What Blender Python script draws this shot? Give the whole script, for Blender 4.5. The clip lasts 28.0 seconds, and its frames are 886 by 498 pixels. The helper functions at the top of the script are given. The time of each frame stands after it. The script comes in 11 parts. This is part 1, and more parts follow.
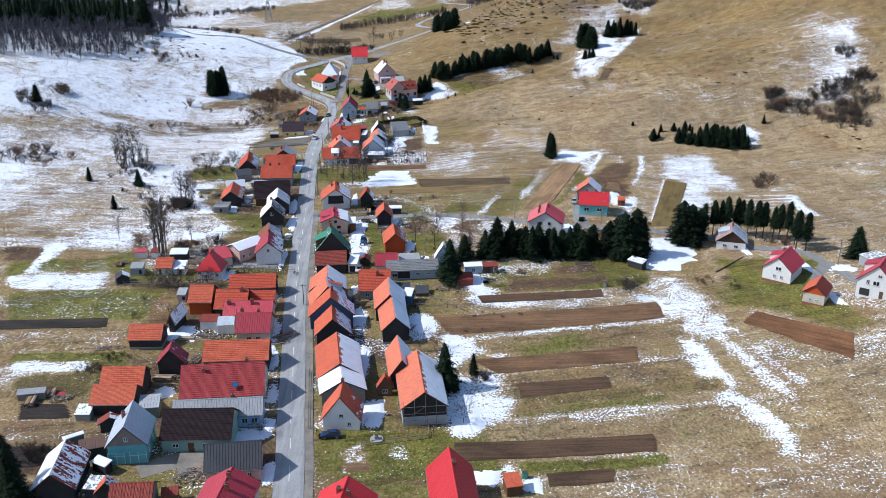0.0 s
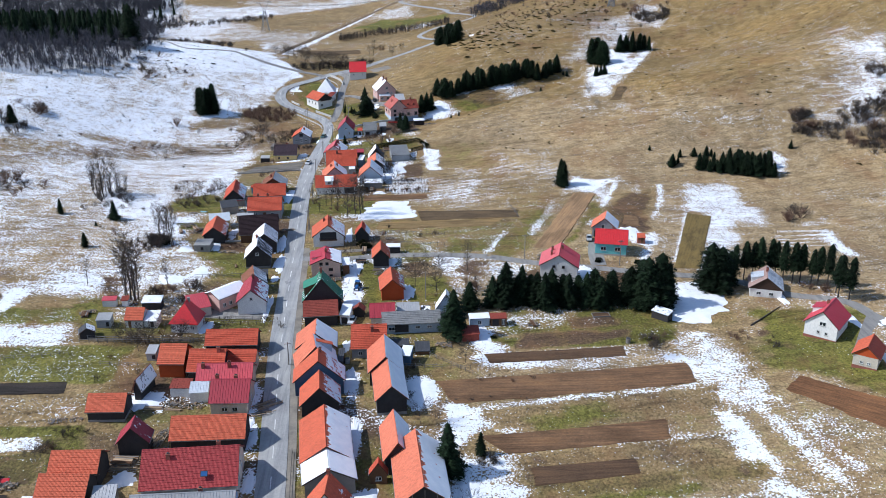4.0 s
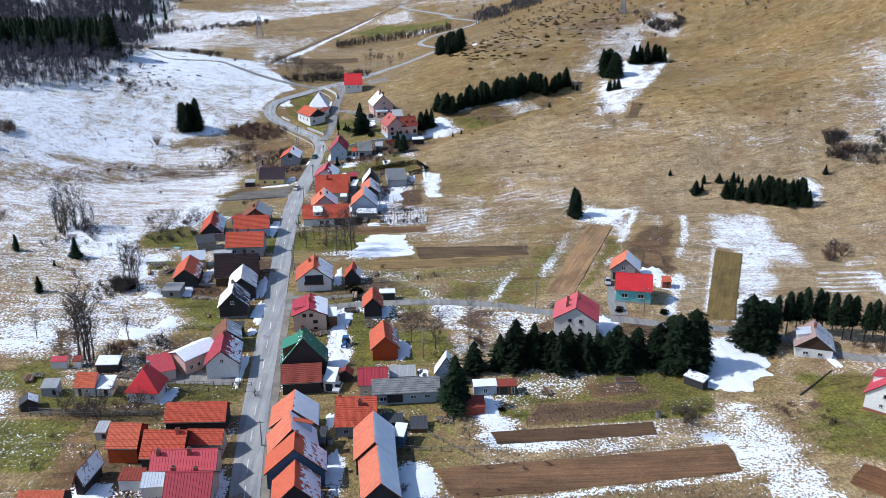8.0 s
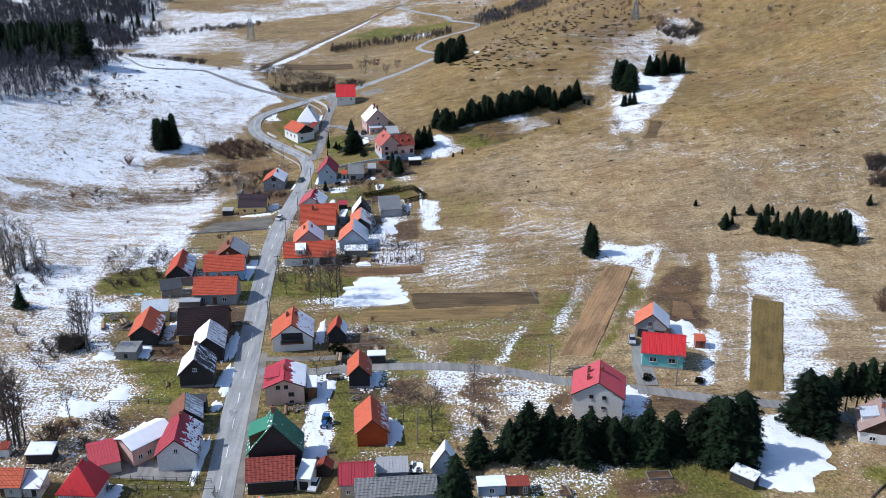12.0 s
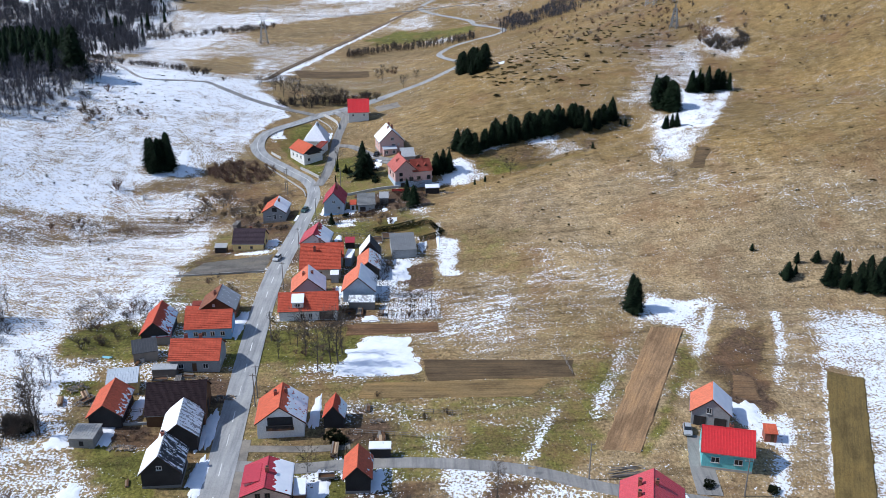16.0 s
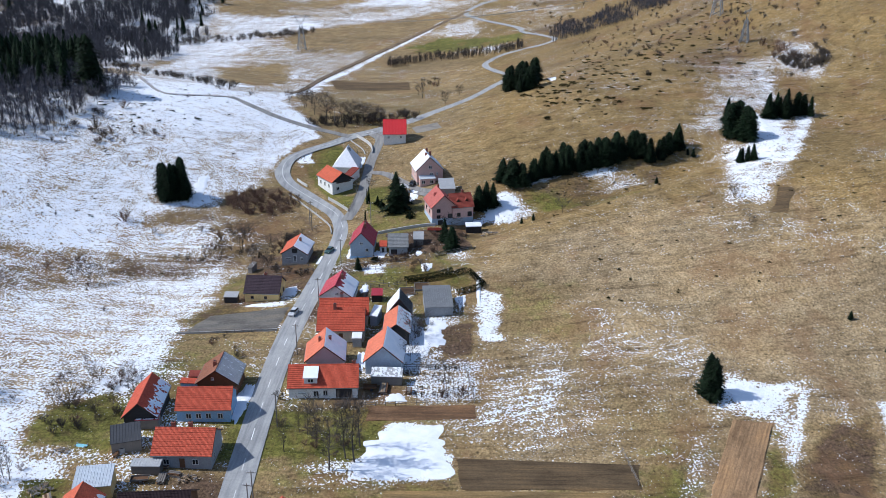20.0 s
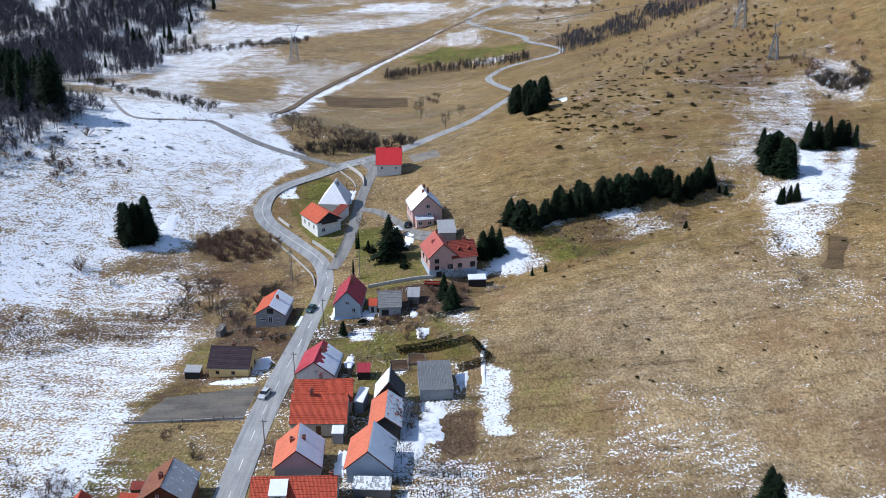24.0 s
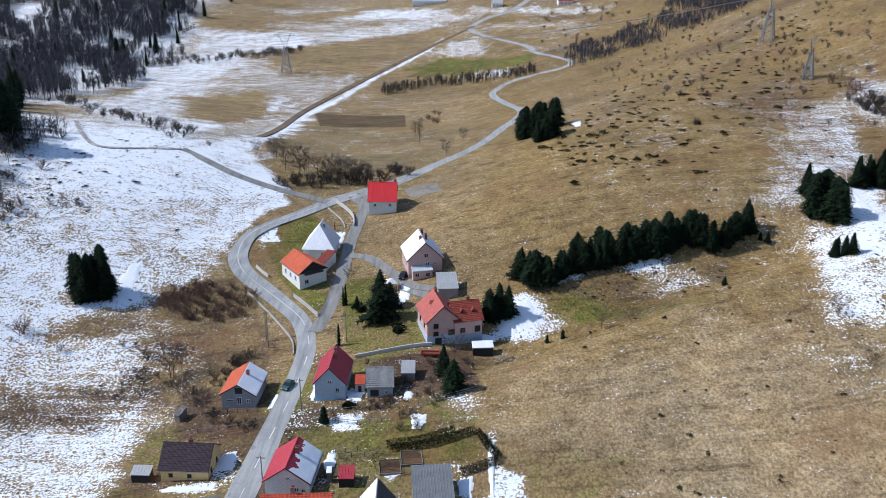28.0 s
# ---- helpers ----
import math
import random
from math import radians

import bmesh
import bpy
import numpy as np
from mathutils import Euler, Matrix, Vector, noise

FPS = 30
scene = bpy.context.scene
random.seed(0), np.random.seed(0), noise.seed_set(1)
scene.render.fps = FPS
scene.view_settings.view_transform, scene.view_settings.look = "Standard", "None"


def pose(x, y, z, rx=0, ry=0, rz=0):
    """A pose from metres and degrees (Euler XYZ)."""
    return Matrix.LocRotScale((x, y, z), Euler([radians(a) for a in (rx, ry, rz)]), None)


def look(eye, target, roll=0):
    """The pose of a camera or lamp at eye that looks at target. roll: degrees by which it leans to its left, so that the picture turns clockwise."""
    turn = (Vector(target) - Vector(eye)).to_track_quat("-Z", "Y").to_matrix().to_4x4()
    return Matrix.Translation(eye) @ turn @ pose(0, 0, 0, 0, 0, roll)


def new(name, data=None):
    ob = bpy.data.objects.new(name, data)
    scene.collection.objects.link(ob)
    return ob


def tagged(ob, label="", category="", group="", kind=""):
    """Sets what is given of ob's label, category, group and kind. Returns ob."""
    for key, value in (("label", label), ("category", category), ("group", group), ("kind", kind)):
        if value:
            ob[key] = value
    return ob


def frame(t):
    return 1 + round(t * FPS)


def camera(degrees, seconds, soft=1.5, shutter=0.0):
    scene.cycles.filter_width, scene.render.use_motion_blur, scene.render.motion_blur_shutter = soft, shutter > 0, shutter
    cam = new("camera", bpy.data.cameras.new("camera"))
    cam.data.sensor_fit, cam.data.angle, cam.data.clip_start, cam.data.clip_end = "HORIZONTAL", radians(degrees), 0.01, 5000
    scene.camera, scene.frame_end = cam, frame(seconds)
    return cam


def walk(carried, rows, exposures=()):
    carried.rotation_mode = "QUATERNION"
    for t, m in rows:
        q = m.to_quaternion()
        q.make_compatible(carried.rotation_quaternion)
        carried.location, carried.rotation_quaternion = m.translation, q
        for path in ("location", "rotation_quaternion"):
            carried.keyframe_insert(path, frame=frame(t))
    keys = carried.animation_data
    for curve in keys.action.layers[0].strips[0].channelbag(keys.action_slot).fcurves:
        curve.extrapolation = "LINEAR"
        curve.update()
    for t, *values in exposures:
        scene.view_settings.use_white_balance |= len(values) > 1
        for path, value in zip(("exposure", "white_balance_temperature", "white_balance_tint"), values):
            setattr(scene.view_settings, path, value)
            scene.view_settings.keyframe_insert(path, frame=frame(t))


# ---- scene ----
import functools

cam = camera(51.3, 28.0, soft=0.6)
METRES, EYE, TILT, LEAN, TURN = 259.3, 105.0, 1.4, -1.85, -1.7
ROWS = [
    (0.0, 0.0, 0.0, 0.0, -0.89, -23.35, 2.05),
    (0.5, -0.0001, 0.012, 0.0001, -0.87, -23.33, 2.04),
    (1.0, -0.0002, 0.0251, 0.0002, -0.86, -23.3, 2.03),
    (1.5, -0.0002, 0.0389, 0.0001, -0.83, -23.25, 2.04),
    (2.0, -0.0, 0.0533, 0.0002, -0.8, -23.21, 2.03),
    (2.5, 0.0002, 0.0681, 0.0001, -0.78, -23.17, 2.03),
    (3.0, 0.0006, 0.0832, -0.0001, -0.76, -23.13, 2.03),
    (3.5, 0.0008, 0.0988, -0.0005, -0.75, -23.09, 2.02),
    (5.5, 0.0026, 0.1625, -0.0029, -0.67, -23.01, 2.01),
    (6.0, 0.0029, 0.179, -0.0036, -0.66, -22.99, 2.01),
    (6.5, 0.0031, 0.1956, -0.0042, -0.64, -22.98, 1.99),
    (7.0, 0.0035, 0.2125, -0.0048, -0.63, -22.99, 1.99),
    (7.5, 0.0037, 0.2297, -0.0055, -0.62, -23.0, 1.98),
    (8.0, 0.0039, 0.2469, -0.0061, -0.6, -23.01, 1.96),
    (8.5, 0.0041, 0.2644, -0.0068, -0.6, -23.03, 1.94),
    (9.0, 0.0046, 0.2821, -0.0075, -0.59, -23.05, 1.94),
    (9.5, 0.0047, 0.3, -0.008, -0.59, -23.08, 1.92),
    (10.0, 0.0053, 0.317, -0.0087, -0.58, -23.1, 1.91),
    (10.5, 0.0056, 0.3354, -0.0093, -0.58, -23.12, 1.9),
    (11.0, 0.0058, 0.354, -0.01, -0.57, -23.15, 1.89),
    (11.5, 0.0064, 0.3724, -0.0103, -0.55, -23.18, 1.88),
    (12.0, 0.0063, 0.3909, -0.0104, -0.56, -23.22, 1.84),
    (12.5, 0.0066, 0.4099, -0.0112, -0.56, -23.24, 1.82),
    (14.5, 0.008, 0.4847, -0.0133, -0.56, -23.35, 1.76),
    (15.0, 0.0082, 0.5039, -0.0141, -0.52, -23.36, 1.74),
    (15.5, 0.0083, 0.523, -0.0144, -0.1, -23.37, 1.73),
    (16.0, 0.0084, 0.5422, -0.0149, 0.87, -23.36, 1.72),
    (16.5, 0.0088, 0.5613, -0.0153, 1.92, -23.34, 1.72),
    (17.0, 0.009, 0.5806, -0.0159, 2.89, -23.32, 1.73),
    (17.5, 0.0093, 0.5998, -0.016, 3.62, -23.34, 1.73),
    (18.0, 0.0092, 0.6191, -0.0166, 3.71, -23.35, 1.72),
    (18.5, 0.0087, 0.6381, -0.0168, 3.72, -23.36, 1.7),
    (19.0, 0.008, 0.6573, -0.0173, 3.74, -23.37, 1.69),
    (19.5, 0.0072, 0.6763, -0.0176, 3.75, -23.37, 1.68),
    (20.0, 0.0065, 0.6958, -0.0187, 3.76, -23.35, 1.7),
    (20.5, 0.0055, 0.7145, -0.0183, 3.76, -23.37, 1.68),
    (21.0, 0.0047, 0.7337, -0.0189, 3.78, -23.37, 1.68),
    (21.5, 0.0037, 0.7552, -0.0194, 3.8, -23.37, 1.68),
    (23.5, -0.0, 0.8305, -0.0206, 3.85, -23.35, 1.69),
    (24.0, -0.0011, 0.8493, -0.0211, 3.86, -23.34, 1.7),
    (24.5, -0.0022, 0.8681, -0.0216, 3.87, -23.32, 1.7),
    (25.0, -0.0032, 0.8868, -0.0221, 3.89, -23.31, 1.7),
    (25.5, -0.0043, 0.9055, -0.0225, 3.89, -23.3, 1.69),
    (26.0, -0.0056, 0.9241, -0.023, 3.9, -23.3, 1.7),
    (26.5, -0.0068, 0.943, -0.0235, 3.91, -23.29, 1.71),
    (27.0, -0.0078, 0.9615, -0.0238, 3.93, -23.29, 1.71),
    (27.5, -0.0089, 0.9801, -0.0244, 3.94, -23.28, 1.72),
    (28.0, -0.0101, 0.999, -0.0249, 3.95, -23.28, 1.71),
]
walk(cam, [(t, pose(0, 0, EYE, TILT, LEAN, TURN) @ pose(METRES * x, METRES * y, METRES * z, 90 + pitch, roll, yaw)) for t, x, y, z, yaw, pitch, roll in ROWS],
     exposures=[(0.0, 0.0, 5880, 10), (28.0, -0.13, 5880, 10)])

# ---- world, sun, exposure ----
SUN_ELEV, SUN_FROM = 43.5, 180.0      # degrees up; direction towards the sun, counted from +x towards +y
world = bpy.data.worlds.new("sky")
scene.world = world
world.use_nodes = True
wn = world.node_tree
sky = wn.nodes.new("ShaderNodeTexSky")
sky.sky_type, sky.sun_disc = "NISHITA", False
sky.sun_elevation, sky.sun_rotation = radians(SUN_ELEV), radians(90 - SUN_FROM)
sky.altitude, sky.air_density, sky.dust_density = 700, 1.0, 1.2
wn.nodes["Background"].inputs["Strength"].default_value = 0.15
wn.links.new(sky.outputs["Color"], wn.nodes["Background"].inputs["Color"])
sun = new("sun", bpy.data.lights.new("sun", "SUN"))
sun.data.energy, sun.data.angle, sun.data.color = 4.15, radians(0.6), (1.0, 0.965, 0.915)
a, e = radians(SUN_FROM), radians(SUN_ELEV)
to_sun = Vector((math.cos(a) * math.cos(e), math.sin(a) * math.cos(e), math.sin(e)))
sun.matrix_world = look(to_sun * 300, (0, 0, 0))

# ---- materials ----
MATS = {}


def node_mat(name):
    """An empty node material with its shader, and short ways to add and join nodes."""
    m = bpy.data.materials.new(name)
    m.use_nodes = True
    t = m.node_tree
    b = t.nodes["Principled BSDF"]
    b.inputs["Specular IOR Level"].default_value = 0.3

    def add(kind, **kw):
        n = t.nodes.new("ShaderNode" + kind)
        for k, v in kw.items():
            if k in n.inputs:
                n.inputs[k].default_value = v
        return n

    def link(o, i):
        t.links.new(o, i)
    return m, b, add, link


def noise_at(add, link, scale, detail=4, rough=0.6, stretch=None, space="Object", turn=0.0):
    c = add("TexCoord")
    n = add("TexNoise", Scale=scale, Detail=detail, Roughness=rough)
    if stretch:
        mp = add("Mapping")
        mp.vector_type = "TEXTURE"
        mp.inputs["Scale"].default_value = [1 / v for v in stretch]
        mp.inputs["Rotation"].default_value = (0, 0, radians(turn))
        link(c.outputs[space], mp.inputs["Vector"])
        link(mp.outputs["Vector"], n.inputs["Vector"])
    else:
        link(c.outputs[space], n.inputs["Vector"])
    return n.outputs["Fac"]


def ramp(add, link, fac, stops):
    r = add("ValToRGB")
    el = r.color_ramp.elements
    while len(el) < len(stops):
        el.new(0.5)
    for q, (p, c) in zip(el, stops):
        q.position, q.color = p, (*c, 1)
    link(fac, r.inputs["Fac"])
    return r.outputs["Color"]


def mixed(add, link, fac, a, b, mode="MIX"):
    n = add("Mix")
    n.data_type, n.blend_type = "RGBA", mode
    for v, i in ((fac, 0), (a, 6), (b, 7)):
        if hasattr(v, "node"):
            link(v, n.inputs[i])
        else:
            n.inputs[i].default_value = v if i == 0 else (*v, 1)
    return n.outputs[2]


def bumped(add, link, b, height, strength, dist):
    n = add("Bump", Strength=strength, Distance=dist)
    link(height, n.inputs["Height"])
    link(n.outputs["Normal"], b.inputs["Normal"])


def tint(c, k):
    return tuple(min(1, v * k) for v in c)


def surface(key, c, rough=0.8, metal=0.0, grain=3.0, stain=0.35, amount=0.35, spec=0.3, stretch=None, bump=0.3, dist=0.03, vary=0.15):
    """A painted, plastered or boarded surface: two scales of variation, and a shift from piece to piece."""
    if key in MATS:
        return MATS[key]
    m, b, add, link = node_mat(key)
    big = noise_at(add, link, stain, 5, 0.65)
    fine = noise_at(add, link, grain, 5, 0.7, stretch)
    col = ramp(add, link, big, [(0.25, tint(c, 1 - amount)), (0.55, c), (0.85, tint(c, 1 + amount * 0.6))])
    col = mixed(add, link, 0.35, col, ramp(add, link, fine, [(0.3, tint(c, 0.6)), (0.7, tint(c, 1.35))]))
    info = add("ObjectInfo")
    hsv = add("HueSaturation")
    mr = add("MapRange")
    mr.inputs["To Min"].default_value, mr.inputs["To Max"].default_value = 1 - vary, 1 + vary
    link(info.outputs["Random"], mr.inputs["Value"])
    link(mr.outputs["Result"], hsv.inputs["Value"])
    link(col, hsv.inputs["Color"])
    link(hsv.outputs["Color"], b.inputs["Base Color"])
    b.inputs["Roughness"].default_value, b.inputs["Metallic"].default_value = rough, metal
    b.inputs["Specular IOR Level"].default_value = spec
    bumped(add, link, b, fine, bump, dist)
    MATS[key] = m
    return m


def tiles(key, c, spec=0.3):
    """Clay roof tiles: columns along the ridge, patchy age, lichen."""
    if key in MATS:
        return MATS[key]
    m, b, add, link = node_mat(key)
    c0 = add("TexCoord")
    wave = add("TexWave", Scale=1.35, Distortion=0.4, Detail=1.0)
    wave.bands_direction = "Y"
    link(c0.outputs["Object"], wave.inputs["Vector"])
    big = noise_at(add, link, 0.35, 6, 0.7)
    cell = add("TexWhiteNoise")
    cell.noise_dimensions = "3D"
    sn = add("VectorMath")
    sn.operation = "SNAP"
    sn.inputs[1].default_value = (0.4, 0.32, 0.4)
    link(c0.outputs["Object"], sn.inputs[0])
    link(sn.outputs["Vector"], cell.inputs["Vector"])
    col = ramp(add, link, big, [(0.2, tint(c, 0.62)), (0.5, c), (0.8, tint(c, 1.22))])
    col = mixed(add, link, 0.4, col, ramp(add, link, cell.outputs["Value"], [(0.0, tint(c, 0.6)), (0.5, c), (1.0, tint(c, 1.4))]))
    col = mixed(add, link, 0.18, col, ramp(add, link, wave.outputs["Fac"], [(0.0, tint(c, 0.45)), (0.6, tint(c, 1.2))]))
    link(col, b.inputs["Base Color"])
    b.inputs["Roughness"].default_value = 0.75
    b.inputs["Specular IOR Level"].default_value = spec
    bumped(add, link, b, wave.outputs["Fac"], 0.6, 0.05)
    MATS[key] = m
    return m


def snow_mat():
    m, b, add, link = node_mat("snow")
    big = noise_at(add, link, 0.5, 5, 0.6)
    fine = noise_at(add, link, 3.5, 6, 0.7)
    link(ramp(add, link, big, [(0.3, (0.80, 0.83, 0.88)), (0.7, (0.93, 0.94, 0.96))]), b.inputs["Base Color"])
    b.inputs["Roughness"].default_value = 0.6
    bumped(add, link, b, fine, 0.5, 0.08)
    return m


def glass_mat():
    m, b, add, link = node_mat("window_glass")
    b.inputs["Base Color"].default_value = (0.02, 0.025, 0.03, 1)
    b.inputs["Roughness"].default_value = 0.08
    b.inputs["Specular IOR Level"].default_value = 0.5
    return m


def asphalt_mat(name, c, tracks=True):
    m, b, add, link = node_mat(name)
    big = noise_at(add, link, 0.12, 6, 0.65)
    fine = noise_at(add, link, 2.5, 6, 0.75)
    col = ramp(add, link, big, [(0.3, tint(c, 0.78)), (0.5, c), (0.72, tint(c, 1.28))])
    col = mixed(add, link, 0.3, col, ramp(add, link, fine, [(0.3, tint(c, 0.6)), (0.7, tint(c, 1.5))]))
    worn = noise_at(add, link, 1.0, 4, 0.6, (0.9, 0.05, 1) if tracks else (0.3, 0.3, 1))
    col = mixed(add, link, 0.8, col, ramp(add, link, worn, [(0.32, (0.62, 0.63, 0.66)), (0.5, (1, 1, 1)), (0.68, (1.22, 1.2, 1.15))]), "MULTIPLY")
    mend = noise_at(add, link, 0.35, 2, 0.4, (1, 0.5, 1))
    col = mixed(add, link, 1.0, col, ramp(add, link, mend, [(0.25, (0.72, 0.72, 0.74)), (0.27, (1, 1, 1))]), "MULTIPLY")
    link(col, b.inputs["Base Color"])
    b.inputs["Roughness"].default_value = 0.85
    bumped(add, link, b, fine, 0.3, 0.02)
    return m


def soil_mat(name, c, snowy=0.0, turn=0.0, rows_seen=0.7):
    """Ploughed or dug earth: clods, streaks along the furrows, damp patches and thin leftover snow. turn: the furrows' direction."""
    m, b, add, link = node_mat(name)
    big = noise_at(add, link, 0.09, 5, 0.6)
    fine = noise_at(add, link, 2.4, 5, 0.75, (0.8, 1.2, 1), turn=turn)
    col = ramp(add, link, big, [(0.3, tint(c, 0.72)), (0.7, tint(c, 1.28))])
    col = mixed(add, link, 0.55, col, ramp(add, link, fine, [(0.3, tint(c, 0.4)), (0.55, c), (0.75, tint(c, 1.6))]))
    rows_ = noise_at(add, link, 1.0, 4, 0.7, (0.05, 1.5, 1), turn=turn)
    col = mixed(add, link, rows_seen, col, ramp(add, link, rows_, [(0.36, (0.62, 0.60, 0.58)), (0.5, (1, 1, 1)), (0.64, (1.35, 1.3, 1.22))]), "MULTIPLY")
    damp = noise_at(add, link, 0.16, 5, 0.65, (0.5, 1.4, 1), turn=turn)
    col = mixed(add, link, 0.8, col, ramp(add, link, damp, [(0.38, (0.62, 0.6, 0.58)), (0.5, (1, 1, 1)), (0.66, (1.25, 1.18, 1.05))]), "MULTIPLY")
    if snowy:
        n = noise_at(add, link, 2.0, 6, 0.75, (0.5, 1.3, 1), turn=turn)
        mask = ramp(add, link, n, [(1 - snowy - 0.03, (0, 0, 0)), (1 - snowy + 0.03, (1, 1, 1))])
        col = mixed(add, link, mask, col, (0.8, 0.82, 0.86))
    link(col, b.inputs["Base Color"])
    b.inputs["Roughness"].default_value = 0.95
    bumped(add, link, b, fine, 0.8, 0.15)
    return m


def ground_mat():
    """Meadow: dry grass, green turf and brown litter, and broken snow whose cover the mesh carries."""
    m, b, add, link = node_mat("meadow_ground")
    cov = add("Attribute")
    cov.attribute_name = "cover"
    sep = add("SeparateColor")
    link(cov.outputs["Color"], sep.inputs["Color"])
    big = noise_at(add, link, 0.03, 6, 0.6)
    mid = noise_at(add, link, 0.22, 7, 0.7)
    fine = noise_at(add, link, 1.6, 4, 0.72, (1.1, 0.8, 1))
    ochre = ramp(add, link, mid, [(0.25, (0.105, 0.067, 0.024)), (0.5, (0.214, 0.142, 0.052)), (0.75, (0.300, 0.214, 0.088))])
    straw = ramp(add, link, mid, [(0.25, (0.195, 0.138, 0.074)), (0.5, (0.345, 0.252, 0.142)), (0.75, (0.48, 0.37, 0.23))])
    tan = mixed(add, link, cov.outputs["Alpha"], ochre, straw)
    grn = ramp(add, link, mid, [(0.25, (0.062, 0.064, 0.016)), (0.55, (0.155, 0.146, 0.034)), (0.8, (0.26, 0.22, 0.072))])
    brn = ramp(add, link, mid, [(0.25, (0.055, 0.036, 0.024)), (0.55, (0.115, 0.074, 0.047)), (0.8, (0.19, 0.13, 0.085))])

    def soft(v, shift):
        s = add("Math")
        s.operation = "ADD"
        link(v, s.inputs[0])
        q = add("Math")
        q.operation, q.use_clamp = "MULTIPLY_ADD", False
        link(mid, q.inputs[0])
        q.inputs[1].default_value, q.inputs[2].default_value = 1.4, shift
        link(q.outputs[0], s.inputs[1])
        r = add("MapRange")
        r.interpolation_type = "SMOOTHSTEP"
        r.inputs["From Min"].default_value, r.inputs["From Max"].default_value = 0.3, 0.75
        link(s.outputs[0], r.inputs["Value"])
        return r.outputs["Result"]
    col = mixed(add, link, soft(sep.outputs["Green"], -0.72), tan, grn)
    col = mixed(add, link, soft(sep.outputs["Blue"], -0.72), col, brn)
    col = mixed(add, link, 0.62, col, ramp(add, link, fine, [(0.34, (0.16, 0.15, 0.14)), (0.5, (0.93, 0.93, 0.93)), (0.64, (1.75, 1.75, 1.8))]), "MULTIPLY")
    col = mixed(add, link, 0.6, col, ramp(add, link, big, [(0.3, (0.60, 0.60, 0.62)), (0.5, (1.0, 1.0, 1.0)), (0.7, (1.34, 1.26, 1.1))]), "MULTIPLY")
    rust = noise_at(add, link, 0.055, 6, 0.7, (1.2, 0.7, 1))
    col = mixed(add, link, ramp(add, link, rust, [(0.52, (0, 0, 0)), (0.66, (0.55, 0.55, 0.55))]), col, (0.21, 0.115, 0.055))
    paths = noise_at(add, link, 0.5, 4, 0.7, (0.10, 0.8, 1), turn=8)
    col = mixed(add, link, 0.7, col, ramp(add, link, paths, [(0.34, (0.5, 0.48, 0.46)), (0.44, (1, 1, 1)), (0.64, (1.22, 1.2, 1.16))]), "MULTIPLY")
    # dark tufts and molehills
    tuft = noise_at(add, link, 0.95, 3, 0.62, (0.8, 1.1, 1))
    col = mixed(add, link, 1.0, col, ramp(add, link, tuft, [(0.29, (0.28, 0.27, 0.26)), (0.36, (1, 1, 1))]), "MULTIPLY")
    # broken snow
    n1 = noise_at(add, link, 2.1, 3, 0.66, (1.0, 0.85, 1))
    n2 = noise_at(add, link, 0.12, 5, 0.65, (1.3, 0.65, 1))
    s = add("Math")
    s.operation = "ADD"
    n3 = noise_at(add, link, 1.0, 3, 0.6, (0.05, 0.42, 1))
    w1, w2, w3 = add("Math"), add("Math"), add("Math")
    for w, n, k in ((w1, n1, 3.2), (w2, n2, 0.9), (w3, n3, 1.0)):
        w.operation = "MULTIPLY"
        link(n, w.inputs[0])
        w.inputs[1].default_value = k
    link(w1.outputs[0], s.inputs[0])
    link(w2.outputs[0], s.inputs[1])
    s3 = add("Math")
    link(s.outputs[0], s3.inputs[0])
    link(w3.outputs[0], s3.inputs[1])
    d = add("Math")
    d.operation = "SUBTRACT"
    k = add("Math")
    k.operation = "MULTIPLY_ADD"
    pw = add("Math")
    pw.operation = "POWER"
    link(sep.outputs["Red"], pw.inputs[0])
    pw.inputs[1].default_value = 1.3
    link(pw.outputs[0], k.inputs[0])
    k.inputs[1].default_value, k.inputs[2].default_value = 1.50, 1.80
    link(k.outputs[0], d.inputs[0])
    link(s3.outputs[0], d.inputs[1])
    r = add("MapRange")
    r.interpolation_type = "SMOOTHSTEP"
    r.inputs["From Min"].default_value, r.inputs["From Max"].default_value = -0.02, 0.05
    link(d.outputs[0], r.inputs["Value"])
    white = ramp(add, link, mid, [(0.3, (0.80, 0.83, 0.88)), (0.7, (0.93, 0.94, 0.96))])
    poke = add("MapRange")
    poke.inputs["From Min"].default_value, poke.inputs["From Max"].default_value = 0.345, 0.385
    link(tuft, poke.inputs["Value"])
    both = add("Math")
    both.operation = "MULTIPLY"
    link(r.outputs["Result"], both.inputs[0])
    link(poke.outputs["Result"], both.inputs[1])
    col = mixed(add, link, both.outputs[0], col, white)
    link(col, b.inputs["Base Color"])
    b.inputs["Roughness"].default_value = 0.9
    b.inputs["Specular IOR Level"].default_value = 0.15
    bumped(add, link, b, fine, 0.75, 0.35)
    return m


